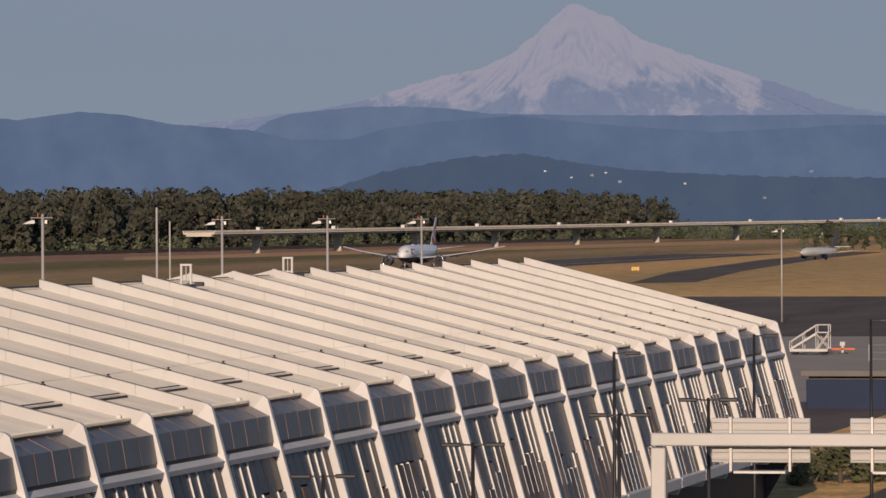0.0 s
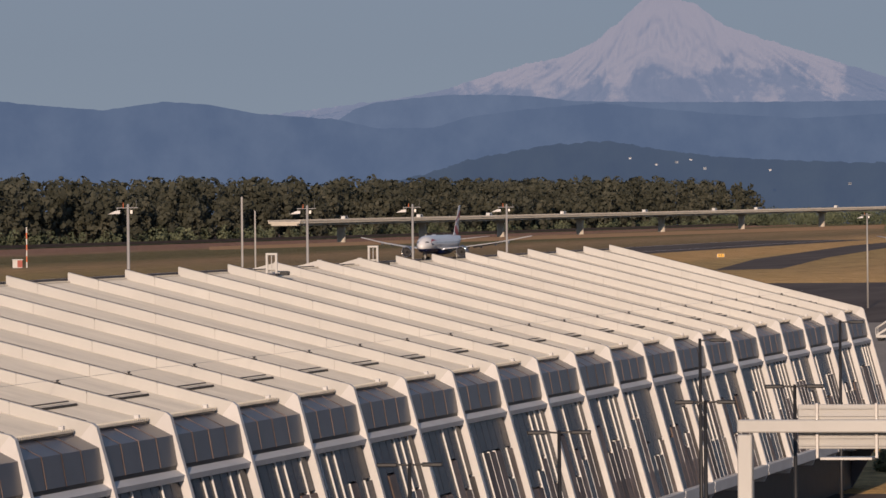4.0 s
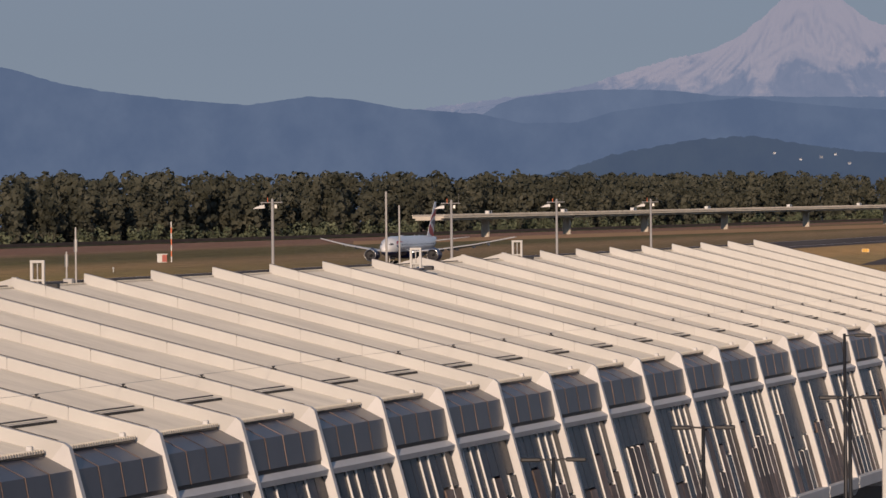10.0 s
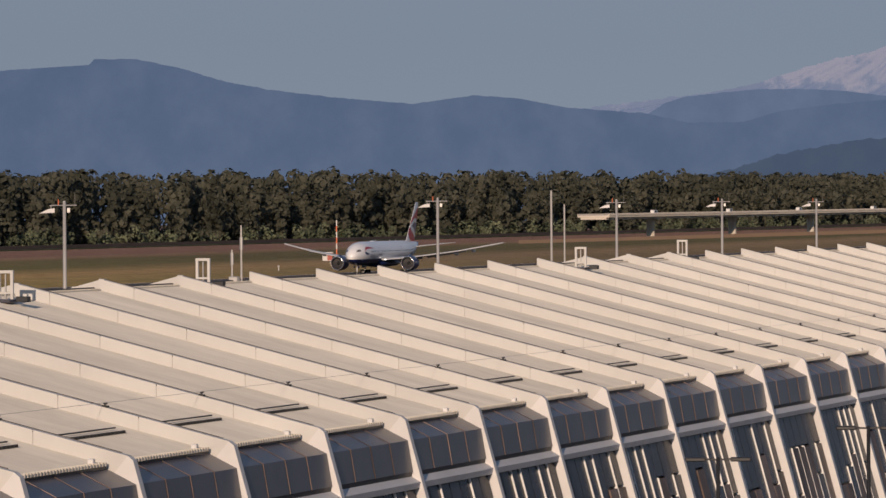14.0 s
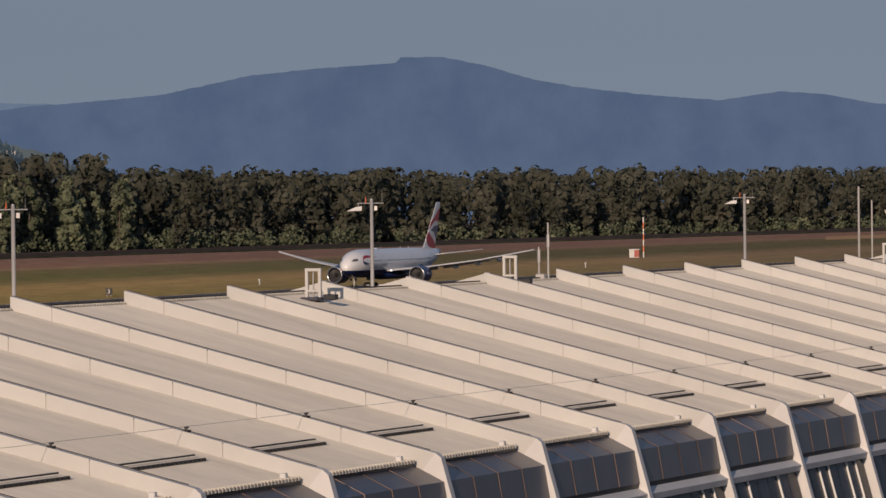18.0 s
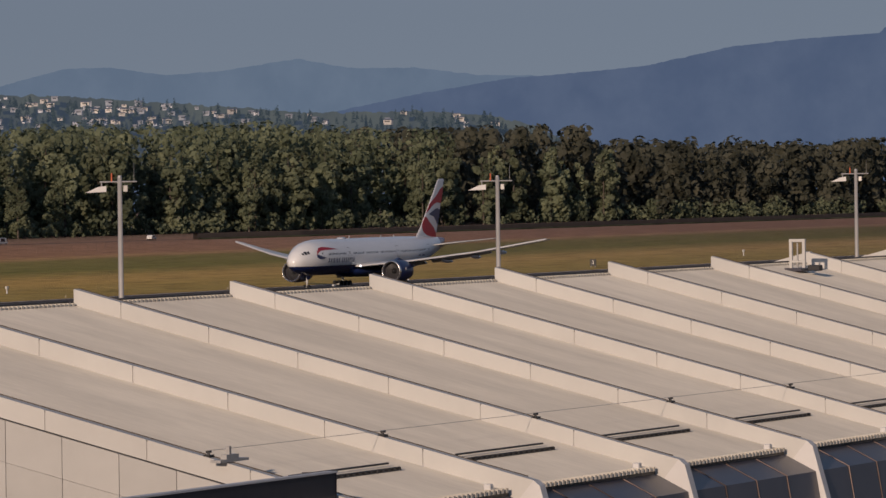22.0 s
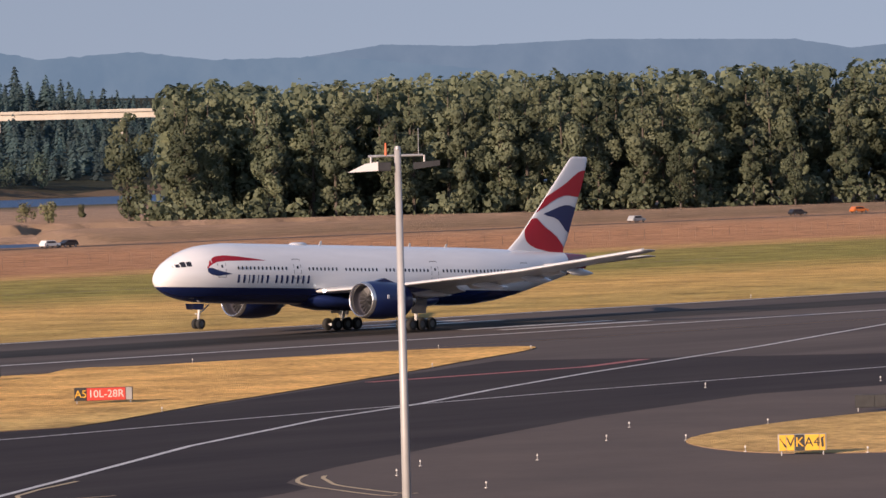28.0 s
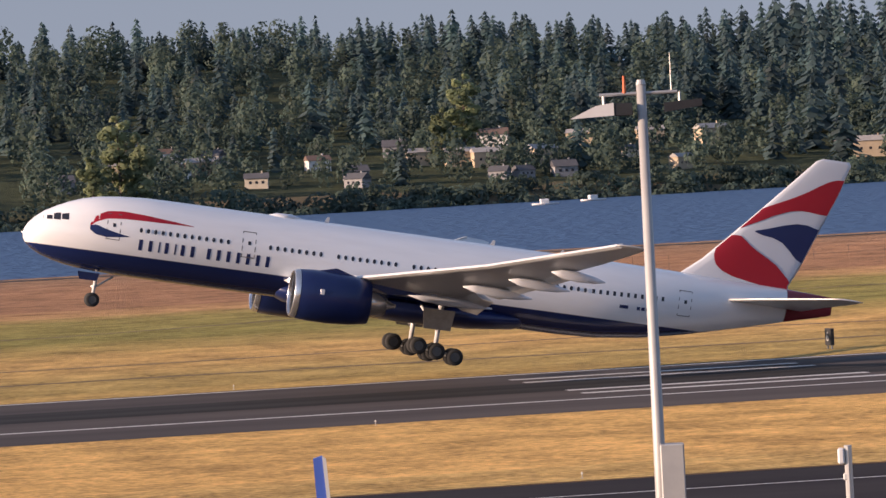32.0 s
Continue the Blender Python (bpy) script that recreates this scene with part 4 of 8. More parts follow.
        for y, le, ch, z in ((0.8, 54.2, 7.0, 6.9), (4.0, 56.4, 5.5, 7.3), (8.0, 59.2, 3.7, 7.75), (10.6, 61.1, 2.3, 8.05), (10.75, 61.4, 1.6, 8.07)):
            rings.append([(p[0], side * p[1], p[2]) for p in foil(le, ch, y, z, 0.05)])
        part("tailplane", loft(rings), M["slat"], jet, smooth=True)
    # fin and its painted waves
    fin_rows = ((7.6, 49.0, 11.2), (8.7, 51.3, 8.7), (10.0, 52.9, 7.75), (13.0, 55.75, 6.05), (16.2, 58.7, 4.35), (18.7, 60.95, 2.85), (18.95, 61.5, 2.1))

    def fin_at(z):
        zs = [r[0] for r in fin_rows]
        return float(np.interp(z, zs, [r[1] for r in fin_rows])), float(np.interp(z, zs, [r[2] for r in fin_rows]))

    fin = part("fin", loft([foil(le, ch, 0, z, 0.036, upright=True) for z, le, ch in fin_rows]), M["white_gloss"], jet, smooth=True)

    def wave(name, rows, material):
        rows = bend(rows, 16)
        for side in (-1, 1):
            vs, fs, o = [], [], 0
            for u, a, b in rows:
                for k in range(7):
                    z = 8.9 + 9.95 * (a + (b - a) * k / 6)
                    le, ch = fin_at(z)
                    uu = min(max(u, 0.012), 0.988)
                    t = 0.036 * ch * (1.48 * math.sqrt(uu) - 0.63 * uu - 1.76 * uu * uu + 1.42 * uu ** 3 - 0.51 * uu ** 4) + 0.045
                    vs.append((le + uu * ch - S0, side * t, z))
            for i in range(len(rows) - 1):
                for k in range(6):
                    fs.append((o + i * 7 + k, o + i * 7 + k + 1, o + i * 7 + k + 8, o + i * 7 + k + 7))
            mesh_ob(name, vs, fs, material, fin)

    wave("red_wave", ((0.0, 0.38, 0.56), (0.12, 0.44, 0.61), (0.25, 0.51, 0.66), (0.4, 0.56, 0.72), (0.55, 0.58, 0.79), (0.7, 0.58, 0.84), (0.85, 0.57, 0.86), (1.0, 0.57, 0.86)), M["red"])
    wave("navy_wave", ((0.22, 0.37, 0.38), (0.35, 0.35, 0.41), (0.5, 0.34, 0.45), (0.65, 0.31, 0.475), (0.8, 0.25, 0.475), (0.9, 0.20, 0.46), (1.0, 0.17, 0.45)), M["navy"])
    wave("red_wave", ((0.0, 0.20, 0.32), (0.1, 0.12, 0.33), (0.2, 0.07, 0.30), (0.32, 0.03, 0.26), (0.45, 0.0, 0.22), (0.6, -0.02, 0.18), (0.75, -0.04, 0.13), (0.9, -0.05, 0.06), (1.0, -0.05, 0.01)), M["red"])
    # landing gear
    bogies = []
    for side in (-1, 1):
        y = side * 5.5
        bm = bmesh.new()
        bm_tube(bm, (0.1, side * 5.3, 3.6), (0, y, 0.25), 0.22, 0.17, 14)
        bm_tube(bm, (0.0, y * 0.62, 3.2), (0, y, 1.9), 0.09, 0.09, 10)
        bm_tube(bm, (-1.5, y, 3.4), (-0.05, y, 1.7), 0.10, 0.08, 10)
        part("main_strut", bm, M["strut"], jet, smooth=True)
        part("gear_door", prism([(-1.2, 1.75), (0.9, 1.75), (1.1, 3.3), (-1.4, 3.3)], y + side * 0.45, y + side * 0.52, "y"), M["rim"], jet)
        bog = part("bogie", box(-1.75, 1.75, y - 0.14, y + 0.14, -0.14, 0.14, 0.04), M["strut"], jet)
        bog.location = (0, 0, 0.66)
        for dx in (-1.47, 0.0, 1.47):
            for dy in (-0.72, 0.72):
                wheel_parts(bog, dx, y + dy, 0.0, 0.66, 0.5)
            ax = bmesh.new()
            bm_tube(ax, (dx, y - 0.7, 0), (dx, y + 0.7, 0), 0.11, None, 10)
            part("axle", ax, M["steel"], bog)
        bogies.append(bog)
    nx0 = 5.9 - S0
    bm = bmesh.new()
    bm_tube(bm, (nx0 + 0.15, 0, 2.6), (nx0, 0, 0.55), 0.16, 0.12, 12)
    bm_tube(bm, (nx0 + 1.4, 0, 2.5), (nx0 + 0.05, 0, 1.5), 0.07, 0.07, 8)
    bm_tube(bm, (nx0, -0.45, 0.55), (nx0, 0.45, 0.55), 0.08, None, 8)
    part("nose_strut", bm, M["strut"], jet, smooth=True)
    for side in (-1, 1):
        wheel_parts(jet, nx0, side * 0.36, 0.55, 0.55, 0.36)
        part("nose_gear_door", prism([(nx0 - 1.1, 2.0), (nx0 + 0.1, 2.0), (nx0 + 0.3, 2.6), (nx0 - 1.3, 2.6)], side * 0.52, side * 0.56, "y"), M["navy"], jet)
        part("taxi_light", box(nx0 - 0.16, nx0 - 0.1, side * 0.2 - 0.07, side * 0.2 + 0.07, 1.5, 1.64, 0.01), M["white_gloss"], jet)
        le, ch, z = wing_at(3.5)
        bm = bmesh.new()
        bm_tube(bm, (le - S0 - 0.14, side * 3.5, z + 0.02), (le - S0 + 0.05, side * 3.5, z + 0.02), 0.17, None, 14)
        part("landing_light", bm, glow_mat("landing_lamp", (1.0, 0.95, 0.85), 2.0), jet, "lit landing light")
    return jet, bogies, wings


airliner, bogies, wings = build_airliner()


# ---- concourse: 27 bays between white ribs that run over the roof and down the leaning window wall
BAY, X_FAR, N_BAY = 9.15, 352.2, 27
Y_BACK, Y_KNEE, Y_FOOT = 66.0, 49.0, 46.9
Z_BACK, Z_KNEE, Z_FOOT = 16.3, 12.0, 4.2
RIB_H = 0.42
X_END = X_FAR - BAY * N_BAY


def rib_z(y):
    return Z_KNEE + (y - Y_KNEE) * (Z_BACK - Z_KNEE) / (Y_BACK - Y_KNEE)


def roof_z(y):
    """Roof surface between the ribs."""
    return rib_z(y) - RIB_H


def wall_y(z):
    return Y_FOOT + (z - Z_FOOT) * (Y_KNEE - Y_FOOT) / (Z_KNEE - Z_FOOT)


def build_concourse():
    hall = tagged(empty("concourse_building"), "long pale airport concourse with ribbed sloping roof and leaning glass wall", "building")
    rnd = random.Random(4)
    made = {}

    def put(kind, key, build, material, x, y=0.0, z=0.0, label=""):
        """One piece at x; alike pieces share a mesh."""
        if key not in made:
            made[key] = part(kind, build(), material, hall, label)
            made[key].location = (x, y, z)
            return made[key]
        return shared(kind, made[key], hall, Matrix.Translation((x, y, z)))

    cuts = [Y_BACK + 0.1] + [Y_BACK - 1.3 - 2.55 * i for i in range(6)] + [Y_KNEE + 0.12]
    for k in range(N_BAY + 1):
        x = X_FAR - BAY * k
        # rib: white cladding panels with open joints over the roof, then the leaning leg down the wall
        for i in range(len(cuts) - 1):
            a, b = cuts[i] - 0.012, cuts[i + 1] + 0.012
            put("rib_panel", ("rp", i), lambda a=a, b=b: prism([(a, rib_z(a)), (b, rib_z(b)), (b, rib_z(b) - 0.95), (a, rib_z(a) - 0.95)], -0.14, 0.14), M["rib"], x)
        put("rib_core", "rc", lambda: prism([(Y_BACK, rib_z(Y_BACK) - 0.06), (Y_KNEE + 0.3, rib_z(Y_KNEE + 0.3) - 0.06), (Y_KNEE + 0.3, rib_z(Y_KNEE + 0.3) - 0.9), (Y_BACK, rib_z(Y_BACK) - 0.9)], -0.12, 0.12), M["pole"], x)
        put("rib_leg", "rl", lambda: prism([(Y_KNEE + 0.12, Z_KNEE + 0.03), (Y_KNEE - 0.04, Z_KNEE - 0.1), (Y_FOOT - 0.12, Z_FOOT - 0.2), (Y_FOOT + 0.62, Z_FOOT - 0.2), (Y_KNEE + 0.72, Z_KNEE - 1.3), (Y_KNEE + 0.9, Z_KNEE - 0.9)], -0.16, 0.16), M["ledge"], x)
        put("rib_foot", "rf", lambda: prism([(Y_FOOT - 0.14, Z_FOOT - 0.2), (Y_FOOT + 1.15, Z_FOOT - 0.2), (Y_FOOT + 0.95, 3.35), (Y_FOOT + 0.15, 3.35)], -0.2, 0.2), M["ledge"], x)
        put("rib_cap", "cap", lambda: prism([(Y_BACK + 0.1, rib_z(Y_BACK + 0.1) - 0.012), (Y_KNEE + 0.4, rib_z(Y_KNEE + 0.4) - 0.012), (Y_KNEE + 0.4, rib_z(Y_KNEE + 0.4) + 0.018), (Y_BACK + 0.1, rib_z(Y_BACK + 0.1) + 0.018)], 0.142, 0.18), M["bark"], x)
    for k in range(N_BAY):
        x0 = X_FAR - BAY * (k + 1)
        yb, yf = Y_BACK, Y_KNEE + 0.9
        put("roof_panel", "slab", lambda: prism([(yb, roof_z(yb)), (yf, roof_z(yf)), (yf, roof_z(yf) - 0.3), (yb, roof_z(yb) - 0.3)], 0.15, BAY - 0.15), M["roof"], x0)

        def eave_teeth():
            bm = box(0.2, BAY - 0.2, Y_BACK + 0.0, Y_BACK + 0.1, roof_z(yb) - 0.02, roof_z(yb) + 0.012)
            for i in range(38):
                u = 0.2 + i * (BAY - 0.4) / 38
                bm_box(bm, u + 0.04, u + 0.15, Y_BACK - 0.02, Y_BACK + 0.22, roof_z(yb) - 0.02, roof_z(yb) + 0.08)
            return bm
        put("corrugated_eave", "teeth", eave_teeth, M["roof"], x0)
        put("back_gutter", "gut", lambda: box(0.16, BAY - 0.16, Y_BACK + 0.24, Y_BACK + 0.34, 15.2, roof_z(Y_BACK) + 0.13, 0.01), M["dark"], x0)
        # hood of folded metal panels over the window wall
        za, zb = 11.15, 10.2
        for s in range(4):
            w = (BAY - 0.32) / 4
            put("hood_panel", "hoodp", lambda w=w: prism([(Y_KNEE + 0.95, roof_z(Y_KNEE + 0.95) - 0.05), (wall_y(za) + 0.10, za + 0.08), (wall_y(zb) + 0.18, zb), (wall_y(zb) + 0.5, zb), (Y_KNEE + 1.2, 11.0)], 0.012, w - 0.012), M["panel"], x0 + 0.16 + s * w)
            if s:
                put("hood_seam", "hseam", lambda: prism([(Y_KNEE + 0.95, roof_z(Y_KNEE + 0.95) - 0.03), (wall_y(za) + 0.08, za + 0.09), (wall_y(zb) + 0.16, zb), (wall_y(zb) + 0.3, zb), (Y_KNEE + 1.1, 11.0)], -0.008, 0.008), M["bronze"], x0 + 0.16 + s * w)
        put("hood_gap", "hg", lambda: box(0.16, BAY - 0.16, wall_y(10.1) + 0.25, wall_y(10.1) + 0.8, 9.95, 10.25), M["dark"], x0)
        put("wall_ledge", "sill", lambda: prism([(wall_y(10.0) - 0.02, 9.86), (wall_y(10.0) + 0.4, 10.12), (wall_y(10.0) + 0.45, 9.7), (wall_y(10.0) + 0.02, 9.66)], 0.16, BAY - 0.16), M["ledge"], x0)
        put("wall_foot", "foot", lambda: box(0.18, BAY - 0.18, Y_FOOT - 0.1, Y_FOOT + 1.2, Z_FOOT - 0.5, Z_FOOT + 0.1, 0.03), M["ledge"], x0)
        put("wall_backing", "core", lambda: prism([(wall_y(9.8) + 0.44, 9.8), (wall_y(Z_FOOT) + 0.44, Z_FOOT), (wall_y(Z_FOOT) + 0.9, Z_FOOT), (wall_y(9.8) + 0.9, 9.8)], 0.18, BAY - 0.18), M["dark"], x0)
        # snow rails with their clamps near the eave
        def rail(yr=51.9, x_a=2.3, x_b=7.6):
            bm = bmesh.new()
            z = roof_z(yr)
            bm_tube(bm, (x_a, yr + 0.3, z + 0.16), (x_b, yr + 0.3, z + 0.16), 0.025, None, 6)
            bm_tube(bm, (x_a, yr, z + 0.07), (x_b, yr, z + 0.07), 0.022, None, 6)
            bm_box(bm, x_a, x_b, yr - 0.02, yr + 0.06, z, z + 0.02)
            u = x_a + 0.1
            while u < x_b:
                bm_box(bm, u, u + 0.06, yr - 0.04, yr + 0.08, z, z + 0.08)
                u += 0.32
            return bm
        put("snow_rail", "rail", rail, M["dark"], x0)

        def front_teeth():
            z = roof_z(yf)
            bm = box(0.3, BAY - 0.3, yf - 0.06, yf + 0.05, z + 0.004, z + 0.035)
            for i in range(34):
                u = 0.3 + i * (BAY - 0.6) / 34
                bm_box(bm, u + 0.05, u + 0.17, yf - 0.24, yf + 0.08, z - 0.06, z + 0.045)
            return bm
        put("front_eave", "fteeth", front_teeth, M["roof"], x0)
        # dark strip that paints the shade under the teeth
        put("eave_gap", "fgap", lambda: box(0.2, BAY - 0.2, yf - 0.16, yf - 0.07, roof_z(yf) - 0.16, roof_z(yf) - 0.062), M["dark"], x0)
        put("gutter_box", "gbox", lambda: box(BAY - 1.0, BAY - 0.8, yf - 0.05, yf + 0.13, roof_z(yf) + 0.01, roof_z(yf) + 0.17, 0.02), M["ledge"], x0)

        def anchor():
            bm = bmesh.new()
            z = rib_z(53.05)
            bm_tube(bm, (0, 53.05, z), (0, 53.05, z + 0.13), 0.045, 0.03, 8)
            bm_box(bm, -0.10, 0.14, 52.97, 53.13, z - 0.02, z + 0.04)
            bm_box(bm, -0.03, 0.07, 53.0, 53.1, z + 0.08, z + 0.13)
            return bm
        put("roof_anchor", "anchor", anchor, M["dark"], x0)
        put("lifeline", "life", lambda: tube((0, 53.05, rib_z(53.05) + 0.13), (BAY, 53.05, rib_z(53.05) + 0.13), 0.006, None, 4), M["steel"], x0)
        if k < N_BAY - 1:
            put("rear_anchor", "anchor2", lambda: bm_box(box(0.3, 0.8, 65.1, 65.3, roof_z(65.2), roof_z(65.2) + 0.09), 0.45, 0.6, 65.0, 65.4, roof_z(65.2), roof_z(65.2) + 0.16), M["dark"], x0)
    # hipped ends that carry six of the ribs down over the back edge
    for k in (8, 9, 10, 17, 18, 19):
        x = X_FAR - BAY * k
        zt = rib_z(66.0)
        put("hipped_end", "hip", lambda: prism([(65.9, zt + 0.02), (65.9, zt - 0.66), (68.3, zt - 0.66), (68.3, zt - 0.60)], -0.11, 0.11), M["rib"], x)
        put("ledge_flashing", "hip2", lambda: prism([(65.95, zt - 0.74), (68.4, zt - 0.74), (68.4, zt - 0.67), (65.95, zt - 0.67)], -0.6, 0.6), M["rib"], x)
    # window wall: panes in staggered rows with bright upright fins
    cols = 7
    w = (BAY - 0.4) / cols

    def piece(kind, za, zb, x, width, name, proud):
        pts = [(wall_y(zb) + 0.3 - proud, zb), (wall_y(za) + 0.3 - proud, za), (wall_y(za) + 0.42, za), (wall_y(zb) + 0.42, zb)]
        put(kind, (kind, name, round(za, 1), round(zb, 1), round(width, 2)), lambda: prism(pts, 0.0, width), M[name], x)

    for k in range(N_BAY):
        x0 = X_FAR - BAY * (k + 1) + 0.2
        for c in range(cols):
            cut = (8.3, 7.5, 7.0, 6.3)[rnd.randrange(4)]
            x = x0 + c * w
            piece("glass_pane", cut + 0.05, 9.74, x + 0.04, w - 0.08, "glass", 0.02)
            piece("tinted_panel", Z_FOOT + 0.1, cut - 0.05, x + 0.04, w - 0.08, "bronze" if rnd.random() < 0.75 else "glass", 0.07)
            if rnd.random() < 0.9:
                zb = (9.74, cut)[rnd.random() < 0.5]
                za = (Z_FOOT + 0.1, 5.6)[rnd.random() < 0.4]
                piece("mullion_fin", za, zb, x - 0.024, 0.048, "mullion", 0.085)
    # near end wall: white panels under a deep cornice, with a dark canopy at the front corner
    part("end_core", prism([(Y_BACK - 0.1, 15.2), (Y_KNEE + 1.2, 11.0), (Y_KNEE + 0.4, 0.0), (Y_BACK - 0.1, 0.0)], X_END + 0.3, X_END + 1.0), M["bark"], hall)
    ys = [65.9, 65.16] + [63.75 - 1.43 * i for i in range(9)] + [50.3]

    def joint_z(y):
        """The thin joint, level near the corner, that then runs down along the roof's slope."""
        return min(14.35, 14.35 - 0.245 * (64.15 - y))

    for a, b in zip(ys, ys[1:]):
        a, b = a - 0.008, b + 0.008
        part("end_wall_panel", prism([(a, 0.5), (b, 0.5), (b, joint_z(b) - 0.004), (a, joint_z(a) - 0.004)], X_END - 0.2, X_END + 0.25), M["end_wall"], hall)
        part("end_wall_panel", prism([(a, joint_z(a) + 0.004), (b, joint_z(b) + 0.004), (b, rib_z(b) - 0.49), (a, rib_z(a) - 0.49)], X_END - 0.2, X_END + 0.25), M["end_wall"], hall)
    part("end_cornice", prism([(66.72, 15.97), (66.72, 15.5), (65.91, 14.62), (65.91, rib_z(65.91) - 0.48)], X_END - 0.2, X_END + 0.6), M["end_wall"], hall)
    # thin dark strip painting the shadow line between rib and wall
    part("wall_shadow_joint", prism([(66.1, rib_z(66.1) - 0.46), (Y_KNEE + 0.9, rib_z(Y_KNEE + 0.9) - 0.46), (Y_KNEE + 0.9, rib_z(Y_KNEE + 0.9) - 0.485), (66.1, rib_z(66.1) - 0.485)], X_END - 0.16, X_END - 0.13), M["dark"], hall)
    # dark glazed annex that runs out from the front corner, its roof sunk behind a thin parapet
    part("annex_fascia", box(X_END - 26, X_END - 0.3, 49.8, 49.95, 11.55, 12.72), M["annex"], hall, "dark metal fascia of the annex")
    part("annex_coping", box(X_END - 26, X_END - 0.28, 49.76, 50.0, 12.72, 12.76), M["ledge"], hall)
    part("annex_body", box(X_END - 26, X_END - 0.35, 50.1, 57.0, 0, 11.9), M["annex"], hall)
    part("annex_end", box(X_END - 0.34, X_END - 0.26, 49.8, 50.6, 8.0, 12.72), M["annex"], hall)
    for i in range(13):
        x = X_END - 26 + 1.98 * i
        part("annex_window", box(x + 0.07, x + 1.9, 50.0, 50.08, 8.2, 11.5), M["win"], hall)
        part("annex_mullion", box(x - 0.06, x + 0.06, 49.84, 50.08, 8.0, 11.55), M["panel"], hall)
    part("under_storey", box(X_END + 0.5, X_FAR, 49.9, Y_BACK - 0.5, 0, 9.6), M["dark"], hall)
    part("back_wall", box(X_END + 0.3, X_FAR, Y_BACK - 0.4, Y_BACK, 0, 15.1), M["panel"], hall)
    part("far_end_wall", prism([(Y_BACK, 15.8), (Y_KNEE + 0.5, 11.5), (Y_FOOT + 0.5, Z_FOOT), (Y_FOOT + 3, 0.0), (Y_BACK, 0.0)], X_FAR + 0.2, X_FAR + 0.5), M["panel"], hall)
    put("cable_tripod", "tripod", lambda: bm_tube(bm_tube(bm_box(box(-0.3, 0.3, 61.3, 61.7, rib_z(61.5), rib_z(61.5) + 0.05), -0.08, 0.3, 61.45, 61.55, rib_z(61.5) + 0.2, rib_z(61.5) + 0.27), (0.0, 61.3, rib_z(61.5)), (0.05, 61.5, rib_z(61.5) + 0.22), 0.03, None, 6), (0.2, 61.7, rib_z(61.5)), (0.05, 61.5, rib_z(61.5) + 0.22), 0.03, None, 6), M["steel"], X_END)
    put("cable_tripod", "tripod2", lambda: bm_box(bm_box(box(-0.5, 0.9, 52.5, 52.75, rib_z(52.6), rib_z(52.6) + 0.06), -0.1, 0.5, 52.55, 52.7, rib_z(52.6) + 0.06, rib_z(52.6) + 0.16), 0.1, 0.2, 52.58, 52.66, rib_z(52.6) + 0.1, rib_z(52.6) + 0.34), M["steel"], X_END)
    return hall


build_concourse()


def roof_frame(x, y, z):
    """An open white steel frame on a small grey base, on the roof."""
    t = tagged(empty("roof_frame", x, y, z), "open white steel frame on a grey base on the roof", "roof frame", "roof frames")
    part("base", box(-0.5, 0.5, -0.32, 0.32, 0, 0.12, 0.02), M["panel"], t)
    for dy in (-0.24, 0.24):
        part("post", box(-0.06, 0.06, dy - 0.055, dy + 0.055, 0.1, 1.06, 0.01), M["rib"], t)
    part("post", box(-0.03, 0.03, -0.025, 0.025, 0.1, 1.0, 0.01), M["steel"], t)
    part("top_bar", box(-0.065, 0.065, -0.3, 0.3, 1.02, 1.13, 0.01), M["rib"], t)
    part("lower_bar", box(-0.05, 0.05, -0.2, 0.2, 0.3, 0.38, 0.01), M["rib"], t)
    part("junction_box", box(-0.35, -0.05, -0.95, -0.5, 0.02, 0.22, 0.02), M["dark"], t, "dark electrical junction box")
    part("conduit", tube((0.3, -0.5, 0.06), (0.3, 0.8, 0.06), 0.05, None, 8), M["dark"], t)
    return t


roof_frame(256.6, 65.2, roof_z(65.2))
roof_frame(283.2, 66.25, 15.8)
roof_frame(175.1, 65.2, roof_z(65.2))
roof_frame(200.2, 66.25, 15.8)


